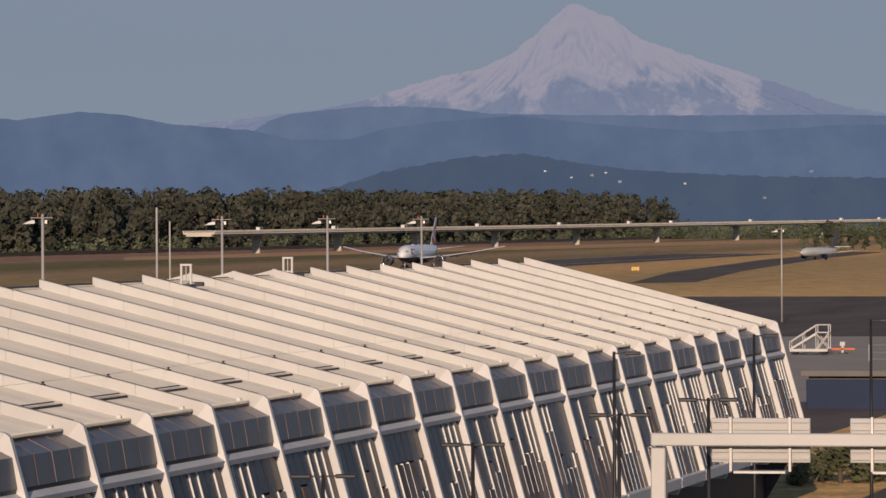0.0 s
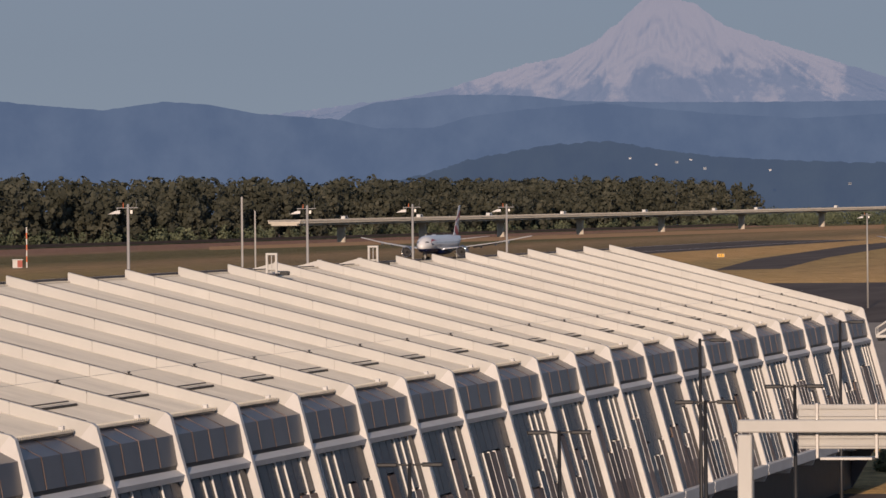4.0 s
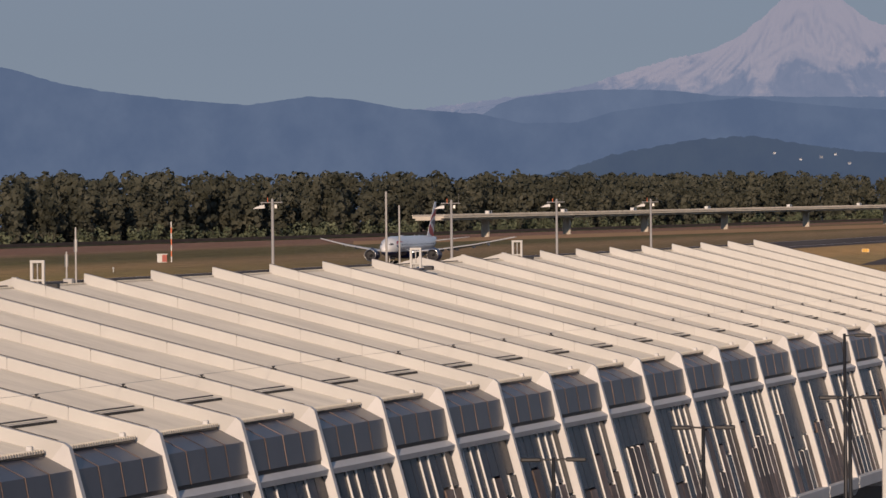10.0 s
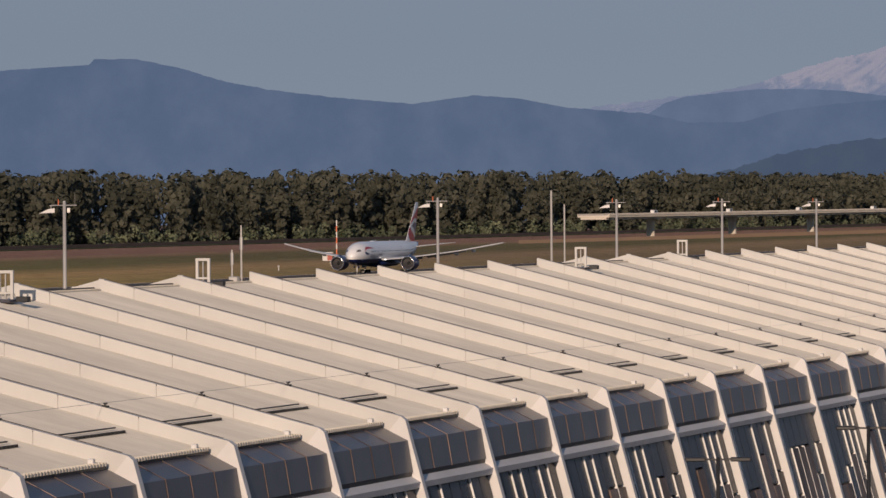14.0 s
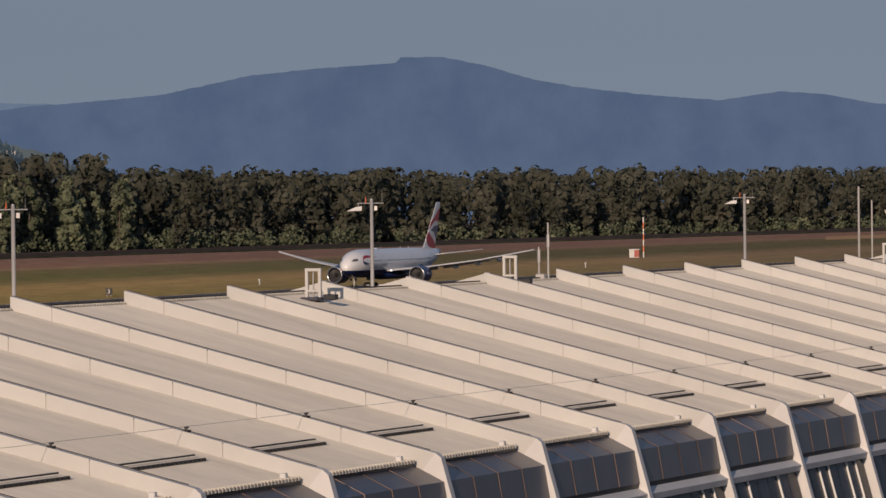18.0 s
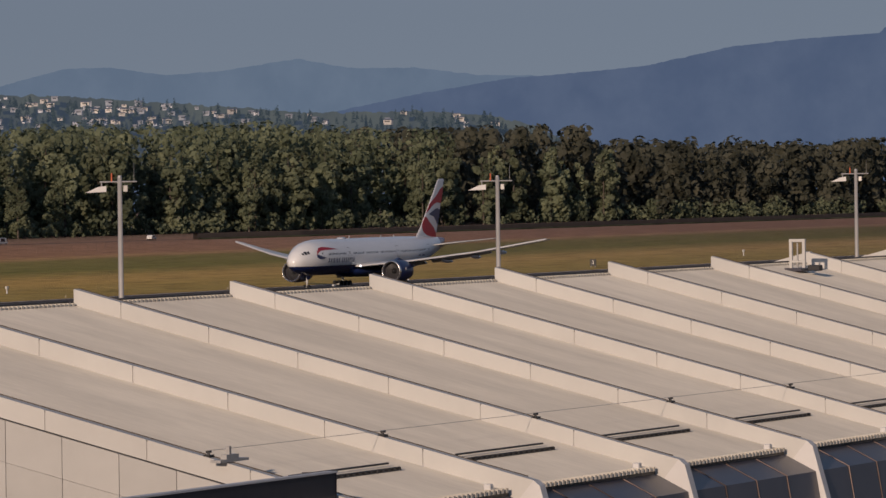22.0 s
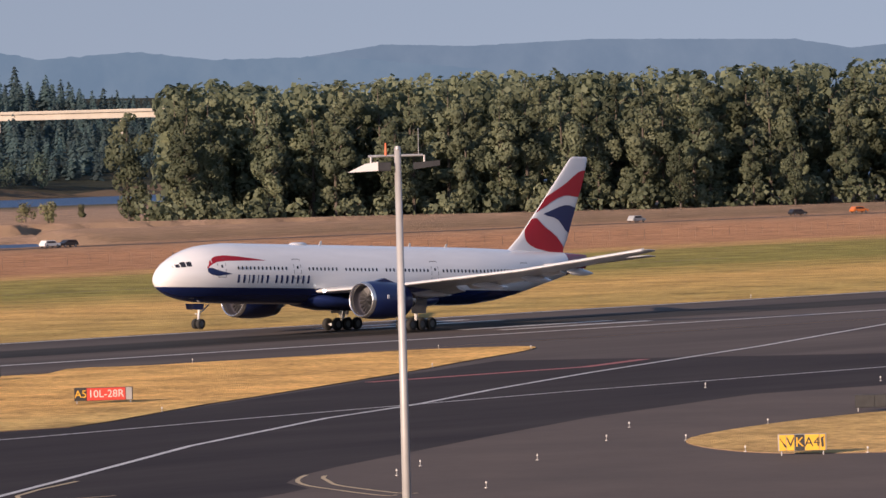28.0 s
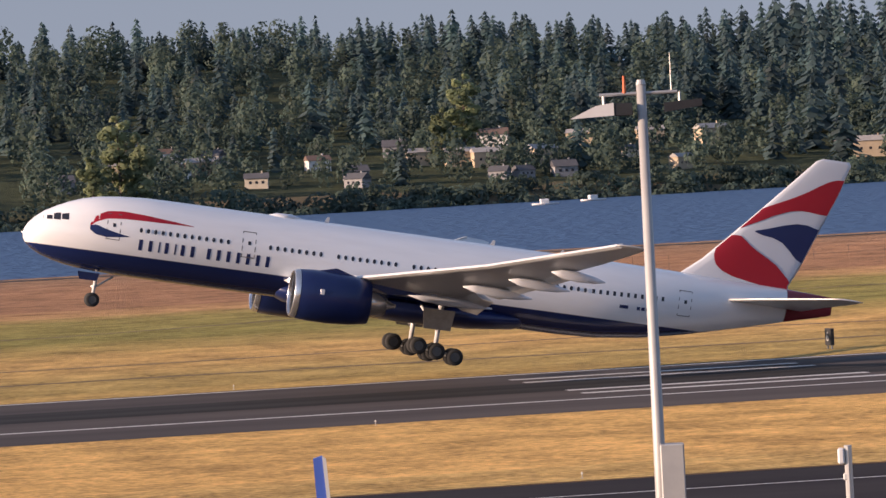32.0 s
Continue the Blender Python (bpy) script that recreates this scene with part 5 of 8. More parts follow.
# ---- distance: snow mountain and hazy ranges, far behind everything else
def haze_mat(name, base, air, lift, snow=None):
    """A far slope seen through blue evening air: its own surface plus the haze painted in as a glow."""
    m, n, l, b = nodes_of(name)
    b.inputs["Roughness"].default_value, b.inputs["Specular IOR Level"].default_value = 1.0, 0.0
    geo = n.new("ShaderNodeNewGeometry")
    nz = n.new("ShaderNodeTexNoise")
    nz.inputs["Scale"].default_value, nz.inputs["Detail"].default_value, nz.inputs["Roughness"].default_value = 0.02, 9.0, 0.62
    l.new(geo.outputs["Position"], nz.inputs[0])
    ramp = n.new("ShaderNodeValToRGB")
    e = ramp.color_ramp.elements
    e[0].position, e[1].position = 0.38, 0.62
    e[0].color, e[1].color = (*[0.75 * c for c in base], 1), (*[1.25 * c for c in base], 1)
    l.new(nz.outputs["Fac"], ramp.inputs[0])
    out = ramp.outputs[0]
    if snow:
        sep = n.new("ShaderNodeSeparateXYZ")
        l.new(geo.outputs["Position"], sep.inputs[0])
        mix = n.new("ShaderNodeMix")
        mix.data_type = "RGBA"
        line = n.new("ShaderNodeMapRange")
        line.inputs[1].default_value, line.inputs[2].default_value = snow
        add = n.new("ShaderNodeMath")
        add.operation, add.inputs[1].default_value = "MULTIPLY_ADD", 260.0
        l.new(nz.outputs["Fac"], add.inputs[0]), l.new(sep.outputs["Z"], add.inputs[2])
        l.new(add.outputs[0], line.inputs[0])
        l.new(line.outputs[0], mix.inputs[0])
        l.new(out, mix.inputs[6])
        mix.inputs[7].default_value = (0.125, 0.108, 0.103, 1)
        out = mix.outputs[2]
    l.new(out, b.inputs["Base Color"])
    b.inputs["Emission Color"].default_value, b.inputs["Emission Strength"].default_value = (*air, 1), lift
    return m


def lerp_table(table, v):
    t = sorted(table)
    return float(np.interp(v, [p[0] for p in t], [p[1] for p in t]))


def far_range(name, table, r, base_el, material, label, rough=0.012, relief=30.0, rows=8, step=0.03, seed=0, peak=None):
    """A range of slopes whose skyline follows (bearing, height) in degrees; the slopes come forward towards the foot."""
    az = np.arange(min(p[0] for p in table), max(p[0] for p in table) + step / 2, step)
    vs, fs = [], []
    for j in range(rows + 1):
        f = j / rows
        for a in az:
            el = lerp_table(table, a)
            el += rough * (noise.noise(Vector((a * 9, seed, 0))) + 0.6 * noise.noise(Vector((a * 31, seed, 1))))
            e = el + (base_el - el) * f
            u, v = (a * 1.6, f * 2.0) if peak is None else ((a - peak) / (0.35 + f) * 1.3, f * 2.6)
            n1 = noise.ridged_multi_fractal(Vector((u, v + seed, 0)), 0.9, 2.2, 6 if peak is None else 4, 1.0, 2.0) if 0 < j else 0.0
            rr = r - relief * 4 * f + relief * n1 * min(1.0, 3 * f)
            x, y = polar(a, rr)
            vs.append((x, y, EYE_H + rr * math.tan(radians(e))))
    w = len(az)
    for j in range(rows):
        for i in range(w - 1):
            fs.append((j * w + i, j * w + i + 1, (j + 1) * w + i + 1, (j + 1) * w + i))
    ob = mesh_ob(name, vs, fs, material, smooth=True)
    return tagged(ob, label, "mountain", kind="structure")


HOOD = ((15.0, 0.9), (12.85, 1.15), (12.37, 1.24), (12.0, 1.36), (11.52, 1.5), (11.09, 1.58), (10.76, 1.74), (10.51, 1.94), (10.27, 2.16), (10.12, 2.27), (10.04, 2.27),
        (9.81, 2.16), (9.66, 2.12), (9.39, 1.9), (8.97, 1.75), (8.36, 1.55), (7.76, 1.36), (7.28, 1.18), (6.6, 1.05), (5.0, 0.9))
RANGE = ((5.0, 0.95), (7.25, 0.96), (7.66, 0.93), (8.56, 0.89), (9.47, 0.95), (10.32, 1.03), (10.68, 1.08), (11.59, 1.01), (12.14, 0.94), (12.5, 0.83), (13.11, 0.83), (13.53, 0.93),
         (14.4, 1.0), (14.9, 1.1), (15.39, 1.14), (16.05, 1.05), (16.84, 1.12), (17.57, 1.21), (18.05, 1.3), (18.54, 1.45), (19.02, 1.55), (19.46, 1.55), (19.51, 1.49), (20.35, 1.44),
         (21.08, 1.37), (22.05, 1.17), (22.9, 1.1), (23.5, 1.06), (24.5, 0.9), (26.5, 0.5), (29.0, 0.0))
BEHIND = ((5.0, 1.0), (7.25, 1.07), (8.86, 1.07), (10.07, 1.08), (10.98, 1.1), (11.47, 1.16), (11.89, 1.18), (12.38, 1.18), (12.8, 1.14), (13.11, 1.11), (13.35, 1.04), (13.53, 0.92), (14.2, 0.6))
NORTH = ((20.0, 0.8), (22.9, 1.08), (23.8, 1.1), (24.5, 1.19), (25.17, 1.19), (25.77, 1.3), (26.56, 1.18), (27.17, 1.14), (27.77, 1.23), (28.26, 1.22), (28.99, 1.03), (30.0, 0.9), (32.7, 0.9),
         (34.2, 0.84), (35.0, 0.84), (36.0, 0.82), (37.48, 0.84), (38.4, 0.83), (40.0, 0.9), (42.78, 1.0), (44.1, 1.0), (46.2, 0.9))
DOMES = ((33.8, 0.5), (34.3, 0.80), (34.87, 0.875), (35.2, 0.83), (35.5, 0.865), (36.03, 0.82), (36.22, 0.90), (36.5, 0.99), (36.85, 1.035), (37.2, 0.98), (37.55, 0.86), (37.9, 0.78), (38.3, 0.84), (38.65, 0.98), (39.0, 1.07), (39.4, 0.99), (40.0, 0.94), (40.6, 1.05),
         (42.78, 1.11), (44.1, 1.07), (45.0, 1.11), (46.2, 0.95))
HILLS = ((39.0, -0.2), (42.0, 0.6), (45.6, 1.0), (46.83, 0.99), (47.7, 1.1), (48.7, 1.04), (49.68, 1.24), (50.3, 1.3), (51.5, 1.42), (52.34, 1.52), (53.19, 1.45), (54.5, 1.64), (55.72, 1.58), (57.5, 1.45), (60.0, 1.4),
         (62.93, 1.69), (64.5, 1.55), (66.8, 1.26), (68.6, 1.25), (70.55, 1.38), (71.46, 1.37), (72.86, 1.12), (75.0, 0.9), (86.0, 0.8))
FOOT = ((5.0, 0.36), (7.25, 0.40), (7.96, 0.41), (8.87, 0.45), (9.47, 0.49), (10.08, 0.57), (10.38, 0.63), (10.68, 0.67), (11.29, 0.63), (11.59, 0.58), (12.14, 0.48), (12.51, 0.36), (13.4, 0.15), (14.5, -0.1))
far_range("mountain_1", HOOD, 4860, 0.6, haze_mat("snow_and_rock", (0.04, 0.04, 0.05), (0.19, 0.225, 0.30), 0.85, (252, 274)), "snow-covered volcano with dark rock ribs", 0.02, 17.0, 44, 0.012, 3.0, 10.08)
air = haze_mat("hazed_forest_slopes", (0.03, 0.04, 0.05), (0.085, 0.122, 0.20), 0.85)
far_range("mountain_5", BEHIND, 4780, -0.3, haze_mat("hazed_paler_slopes", (0.03, 0.04, 0.05), (0.108, 0.145, 0.222), 0.86), "paler hazy ridge below the snow mountain", 0.008, 1.2, 8, 0.03, 5.0)
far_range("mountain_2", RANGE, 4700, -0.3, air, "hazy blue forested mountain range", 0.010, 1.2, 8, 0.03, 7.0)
far_range("mountain_3", NORTH, 4760, -0.3, haze_mat("hazed_pale_slopes", (0.03, 0.04, 0.05), (0.138, 0.184, 0.240), 0.9), "pale blue hazy mountain ridge", 0.010, 1.2, 8, 0.03, 9.0)
far_range("mountain_6", DOMES, 4680, -0.3, haze_mat("hazed_domes", (0.03, 0.036, 0.04), (0.088, 0.122, 0.160), 0.9), "rounded hazy grey-blue hills beyond the wood", 0.008, 1.2, 8, 0.03, 10.0)
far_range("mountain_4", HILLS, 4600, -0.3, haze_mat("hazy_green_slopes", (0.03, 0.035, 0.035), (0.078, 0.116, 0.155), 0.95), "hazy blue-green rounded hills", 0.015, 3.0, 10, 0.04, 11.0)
far_range("foothill", FOOT, 4500, -0.3, haze_mat("hazed_foothill", (0.012, 0.017, 0.014), (0.072, 0.096, 0.150), 0.84), "dark wooded foothill with scattered pale houses", 0.02, 8.0, 8, 0.02, 13.0)


# ---- trees
def clump_cards(rng, centres, radii, per, size, loose=0.22, deep=0.62):
    """Bent leaf-clump cards scattered over lobes, turned outwards; gives points, the number of cards and their normals."""
    many = np.array([q[0] for q in radii]) ** 2      # larger lobes carry more leaves
    many = np.maximum(6, (per * many / many.mean()).astype(int))
    c, r = np.repeat(np.array(centres, float), many, 0), np.repeat(np.array(radii, float), many, 0)
    n = len(c)
    d = rng.normal(size=(n, 3))
    d /= np.linalg.norm(d, axis=1)[:, None]
    p = c + d * r * (rng.uniform(deep, 1.08, n) ** 0.5)[:, None]
    up = rng.normal(size=(n, 3)) * loose + d
    up /= np.linalg.norm(up, axis=1)[:, None]
    side = np.cross(up, rng.normal(size=(n, 3)))
    side /= np.linalg.norm(side, axis=1)[:, None]
    fwd = np.cross(up, side)
    s = size * rng.uniform(0.6, 1.3, n)[:, None]
    v = np.stack([p - side * s, p - fwd * s * 0.7 + up * s * 0.25, p + side * s, p + fwd * s * 0.9 - up * s * 0.2], 1)
    nor = d + 0.35 * up + np.array((0, 0, 0.35))
    nor /= np.linalg.norm(nor, axis=1)[:, None]
    return v.reshape(-1, 3), n, np.repeat(nor, 4, 0)


def tree_lobes(rng, h, spread, lean=0.0):
    """Lobes of a tall river cottonwood: limbs that each carry a few rounded billows, with gaps between them."""
    centres, radii = [], []
    n = 11
    for i in range(n):
        f = 0.10 + 0.86 * i / (n - 1)
        w = spread * (0.70 + 0.36 * math.sin(math.pi * min(1, f * 0.9 + 0.1))) * (1.0 if f < 0.85 else 0.66)
        a = 2.4 * i + rng.uniform(-0.6, 0.6)
        off = w * rng.uniform(0.25, 0.75)
        x, y, z = off * math.cos(a) + lean * f, off * math.sin(a), h * (0.03 + 0.89 * f) * rng.uniform(0.95, 1.0)
        q = w * rng.uniform(0.42, 0.60)
        centres.append((x, y, z)), radii.append((q, q, q * rng.uniform(1.0, 1.35)))
        for k in range(3):
            b = a + rng.uniform(-1.5, 1.5)
            p = q * rng.uniform(0.45, 0.70)
            centres.append((x + 0.85 * q * math.cos(b), y + 0.85 * q * math.sin(b), z + q * rng.uniform(-0.9, 1.0)))
            radii.append((p, p, p * rng.uniform(0.9, 1.25)))
    return centres, radii


def make_tree(name, h, spread, seed, leaf, per=62, size=0.75, lobes=tree_lobes):
    rng = np.random.default_rng(seed)
    t = empty(name)
    bm = bmesh.new()
    bm_tube(bm, (0, 0, -0.5), (0.2, 0.1, h * 0.55), 0.5, 0.28, 7)
    bm_tube(bm, (0.2, 0.1, h * 0.5), (0.5, 0, h * 0.88), 0.28, 0.06, 6)
    for i in range(6):
        a, z0 = rng.uniform(0, 6.28), h * rng.uniform(0.25, 0.7)
        L = spread * rng.uniform(0.5, 0.9)
        bm_tube(bm, (0.1, 0.05, z0), (L * math.cos(a), L * math.sin(a), z0 + L * rng.uniform(0.6, 1.3)), 0.16, 0.04, 5)
    part("trunk", bm, M["bark"], t)
    c, r = lobes(rng, h, spread)
    vs, fs, ns = clump_cards(rng, c, r, per, size)
    mesh_ob("crown", vs, fs, leaf, t, normals=ns)
    return t


def plant_rows():
    """The tall wood behind the field: a front row close to the road, and rows behind it."""
    rng = random.Random(11)
    kinds = [make_tree("cottonwood_tree", 35 + 1.5 * (i % 3), 4.1 + 0.5 * (i % 4), 100 + i, M["leaf"], 74 if i < 6 else 22, 0.50 if i < 6 else 0.95) for i in range(12)]      # the last six are for the far end
    front = ((950, 1070), (1050, 1030), (1250, 950), (1450, 905), (1700, 900), (2035, 880), (2550, 825), (3320, 745), (4300, 715), (4800, 690))
    used, n = set(), 0
    far_c, far_r = [], []
    lobe_rng = np.random.default_rng(77)
    x = 968.0
    while x < 4700:
        y = lerp_table(front, x) + rng.choice((-7, -4, 0, 3, 10, 15)) + rng.uniform(-2, 2)
        k = rng.randrange(6) + 6 * (x > 1650)
        s = rng.uniform(0.76, 1.0) * (1 + 0.05 * max(0.0, x - 2200) / 1000 + 0.12 * min(1.0, max(0.0, (2100 - x) / 600)))
        if rng.random() < 0.22:
            s *= 0.6
            y -= 6
        if x > 2100:      # too far to tell one from the next
            for c, q in zip(*tree_lobes(lobe_rng, 36 * s, 5.2 * s)):
                if q[0] > 1.4:
                    far_c.append((x + c[0], y + c[1], c[2])), far_r.append(q)
            x += rng.uniform(4.5, 10.5) * (1.4 + 0.5 * (x > 2700))
            continue
        m = Matrix.Translation((x, y, 0)) @ Matrix.Rotation(rng.uniform(0, 6.28), 4, "Z")
        if k not in used:
            used.add(k)
            ob = kinds[k]
        else:
            ob = copy_thing(kinds[k], m)
        ob.matrix_basis = m
        ob.scale = (s * rng.uniform(0.9, 1.2), s * rng.uniform(0.9, 1.2), s)
        tagged(ob, "tall green cottonwood tree at the edge of the field", "tree", "cottonwood row")
        n += 1
        x += rng.uniform(4.5, 10.5) * (1 + 0.4 * (x > 1900) + 0.9 * (x > 2700))
    x = 962.0
    while x < 1560:      # a second row close behind the near trees
        y2 = lerp_table(front, x) + rng.uniform(19, 27)
        if y2 > 1.088 * x:
            x += 3
            continue
        m = Matrix.Translation((x, y2, 0)) @ Matrix.Rotation(rng.uniform(0, 6.28), 4, "Z")
        ob = copy_thing(kinds[rng.randrange(6) + 6 * (x > 1300)], m)
        ob.matrix_basis = m
        q = rng.uniform(1.04, 1.16)
        ob.scale = (q * rng.uniform(1.0, 1.25), q * rng.uniform(1.0, 1.25), q)
        tagged(ob, "tall green cottonwood tree standing deeper in the wood", "tree", "cottonwood row")
        n += 1
        x += rng.uniform(6.5, 11)
    # the mass behind them, and the low growth at its foot
    r2 = np.random.default_rng(5)
    cs, rs, near_c, near_r = [], [], [], []
    for i in range(1700):
        x = 968 + 3780 * r2.uniform() ** 1.8
        y = lerp_table(front, x) + r2.uniform(28 if x < 1500 else 10, 85)
        if y > 1.085 * x:
            continue
        h = r2.uniform(31, 36) * (0.9 if x < 1500 else 1.0) * (0.98 + 0.035 * math.sin(x * 0.045) + 0.03 * math.sin(x * 0.13 + 2)) * (1 + 0.05 * max(0.0, x - 2200) / 1000 + 0.12 * min(1.0, max(0.0, (2100 - x) / 600)))
        if x < 2150:      # one even, closed canopy along the near part
            h = (r2.uniform(38.5, 41.5) + 0.8 * math.sin(x * 0.021)) * (1.0 if x > 1080 else 0.93)
        for q in range(6):
            w = r2.uniform(3.0, 5.0)
            (near_c if x < 2000 else cs).append((x + r2.uniform(-4, 4), y + r2.uniform(-4, 4), (h - w) * (0.08 + 0.184 * q) * r2.uniform(0.95, 1.0)))
            (near_r if x < 2000 else rs).append((w, w, w * 1.2))
    vs, fs, ns = clump_cards(r2, near_c, near_r, 40, 1.1, 0.2, 0.70)
    tagged(mesh_ob("woodland", vs, fs, M["leaf"], normals=ns), "closed green canopy of the cottonwood wood beside the field", "woodland", kind="stuff")
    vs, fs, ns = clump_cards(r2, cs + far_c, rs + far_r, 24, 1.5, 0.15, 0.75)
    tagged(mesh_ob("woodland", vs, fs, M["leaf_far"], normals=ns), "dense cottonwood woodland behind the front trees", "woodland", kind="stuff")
    cs, rs = [], []
    for i in range(700):
        x = 966 + 3620 * r2.uniform() ** 1.6
        y = lerp_table(front, x) - r2.uniform(4, 12)
        h = r2.uniform(2.0, 8.5)
        for q in range(3):
            w = h * r2.uniform(0.28, 0.42)
            cs.append((x + r2.uniform(-0.4, 0.4) * h, y + r2.uniform(-0.3, 0.3) * h, max(h * (0.15 + 0.28 * q), w * 0.7)))
            rs.append((w, w, w))
    for i in range(420):      # a low tree line far off beyond the bridge
        a, r = r2.uniform(4.6, 9.6), r2.uniform(4250, 4480)
        h = r2.uniform(6, 15)
        x, y = polar(a, r)
        for q in range(2):
            w = h * r2.uniform(0.3, 0.45)
            cs.append((x + r2.uniform(-3, 3), y + r2.uniform(-3, 3), h * (0.3 + 0.3 * q)))
            rs.append((w, w, w))
    vs, fs, ns = clump_cards(r2, cs, rs, 26, 0.8)
    tagged(mesh_ob("undergrowth", vs, fs, M["leaf"], normals=ns), "bushes and low growth along the foot of the wood", "shrub", kind="stuff")
    broad = [make_tree("broad_tree", 35 + i, 4.4, 160 + i, M["leaf_gold"], 66, 0.62) for i in range(2)]
    for i, (a, d, s) in enumerate(((57.35, 18, 0.80), (57.0, 12, 0.98), (56.75, 26, 1.0), (56.45, 15, 0.92), (56.15, 24, 0.76), (55.85, 14, 0.72), (55.5, 22, 0.74), (55.2, 14, 0.62), (83.25, 10, 0.52), (82.95, 16, 0.72), (82.75, 9, 0.62), (79.25, 150, 0.7), (79.5, 120, 0.5))):
        r = (1620 + d) / (math.sin(radians(a)) - 0.27 * math.cos(radians(a)))      # broad trees on the far shore, scaled up to fit the camera's view
        x, y = polar(a, r)
        m = Matrix.Translation((x, y, float(ground_z(x, y)))) @ Matrix.Rotation(1.7 * n, 4, "Z")
        ob = broad[i] if i < 2 else copy_thing(broad[i % 2], m)
        ob.matrix_basis = m
        ob.scale = (1.75 * s, 1.75 * s, 1.3 * s)
        tagged(ob, "broad yellow-green tree standing on the far shore", "tree", "far shore trees")
        n += 1
    return n


def fir_cards(rng, xs, ys, zs, hs, tiers=15, k=9):
    """Dark conifers: drooping branch cards in tiers round a stem; gives points, four to a card, and the number of cards."""
    n = len(xs)
    x, y, z, h = (np.asarray(v, float)[:, None, None] for v in (xs, ys, zs, hs))
    w = h * rng.uniform(0.2, 0.33, (n, 1, 1))
    f = (0.06 + 0.92 * np.arange(tiers) / (tiers - 1))[None, :, None]
    rr = w * np.maximum(1.04 - f, 0.02) ** 0.68 * rng.uniform(0.7, 1.25, (n, tiers, 1)) + 0.5
    a = rng.uniform(0, 6.28, (n, tiers, 1)) + 6.283 * np.arange(k)[None, None, :] / k + rng.uniform(-0.4, 0.4, (n, tiers, k))
    q = rr * rng.uniform(0.6, 1.3, (n, tiers, k))
    c, s = np.cos(a), np.sin(a)
    zc = z + h * f + rng.uniform(-0.6, 0.6, (n, tiers, k))
    t = 0.34 * q + 0.12
    q0 = 0.25 * q
    one = np.ones_like(q)
    pts = [(x + c * q0, y + s * q0, zc + 0.05 * h * one), (x + c * q * 0.65 - s * t, y + s * q * 0.65 + c * t, zc - 0.12 * q), (x + c * q, y + s * q, zc - 0.30 * q), (x + c * q * 0.65 + s * t, y + s * q * 0.65 - c * t, zc - 0.12 * q)]
    v = np.stack([np.stack([p[0] * one, p[1] * one, p[2] * one], -1) for p in pts], 3)
    nor = np.stack([c, s, 0.45 * one], -1) + rng.normal(size=(n, tiers, k, 3)) * 0.12
    nor /= np.linalg.norm(nor, axis=-1)[..., None]
    return v.reshape(-1, 3), n * tiers * k, np.repeat(nor.reshape(-1, 3), 4, 0)


# places of the riverside houses: bearing, distance behind the shore, kind
rnd = random.Random(17)
spots = [(78.2, 60, 1), (77.5, 120, 0), (76.6, 150, 2), (75.2, 110, 3), (74.0, 60, 1), (72.9, 140, 0), (71.3, 90, 2), (70.9, 105, 0), (69.5, 30, 0), (68.7, 120, 3), (67.08, 165, 1), (66.73, 120, 1), (66.2, 110, 1), (64.75, 55, 3), (62.8, 330, 0), (61.9, 330, 1), (60.5, 230, 1), (59.6, 120, 1), (59.4, 125, 0), (57.7, 30, 3), (52.0, 30, 2), (80.0, 160, 1), (81.5, 80, 0), (82.8, 190, 2), (83.6, 100, 3)]
spots += [(rnd.uniform(57, 84), rnd.uniform(55, 190), rnd.randrange(4)) for _ in range(80)]
HOUSES = [((1620 + d) / (math.tan(radians(a)) - 0.27), math.tan(radians(a)) * (1620 + d) / (math.tan(radians(a)) - 0.27), k) for a, d, k in spots]
HXY = np.array([h[:2] for h in HOUSES])


def before_house(x, y):
    """True where a tree would hide one of the houses from the camera."""
    r = np.hypot(HXY[:, 0], HXY[:, 1])
    u = HXY / r[:, None]
    dx, dy = x - HXY[:, 0], y - HXY[:, 1]
    along, across = dx * u[:, 0] + dy * u[:, 1], dx * u[:, 1] - dy * u[:, 0]
    return bool(np.any((along > -34) & (along < 7) & (np.abs(across) < 5.5)))


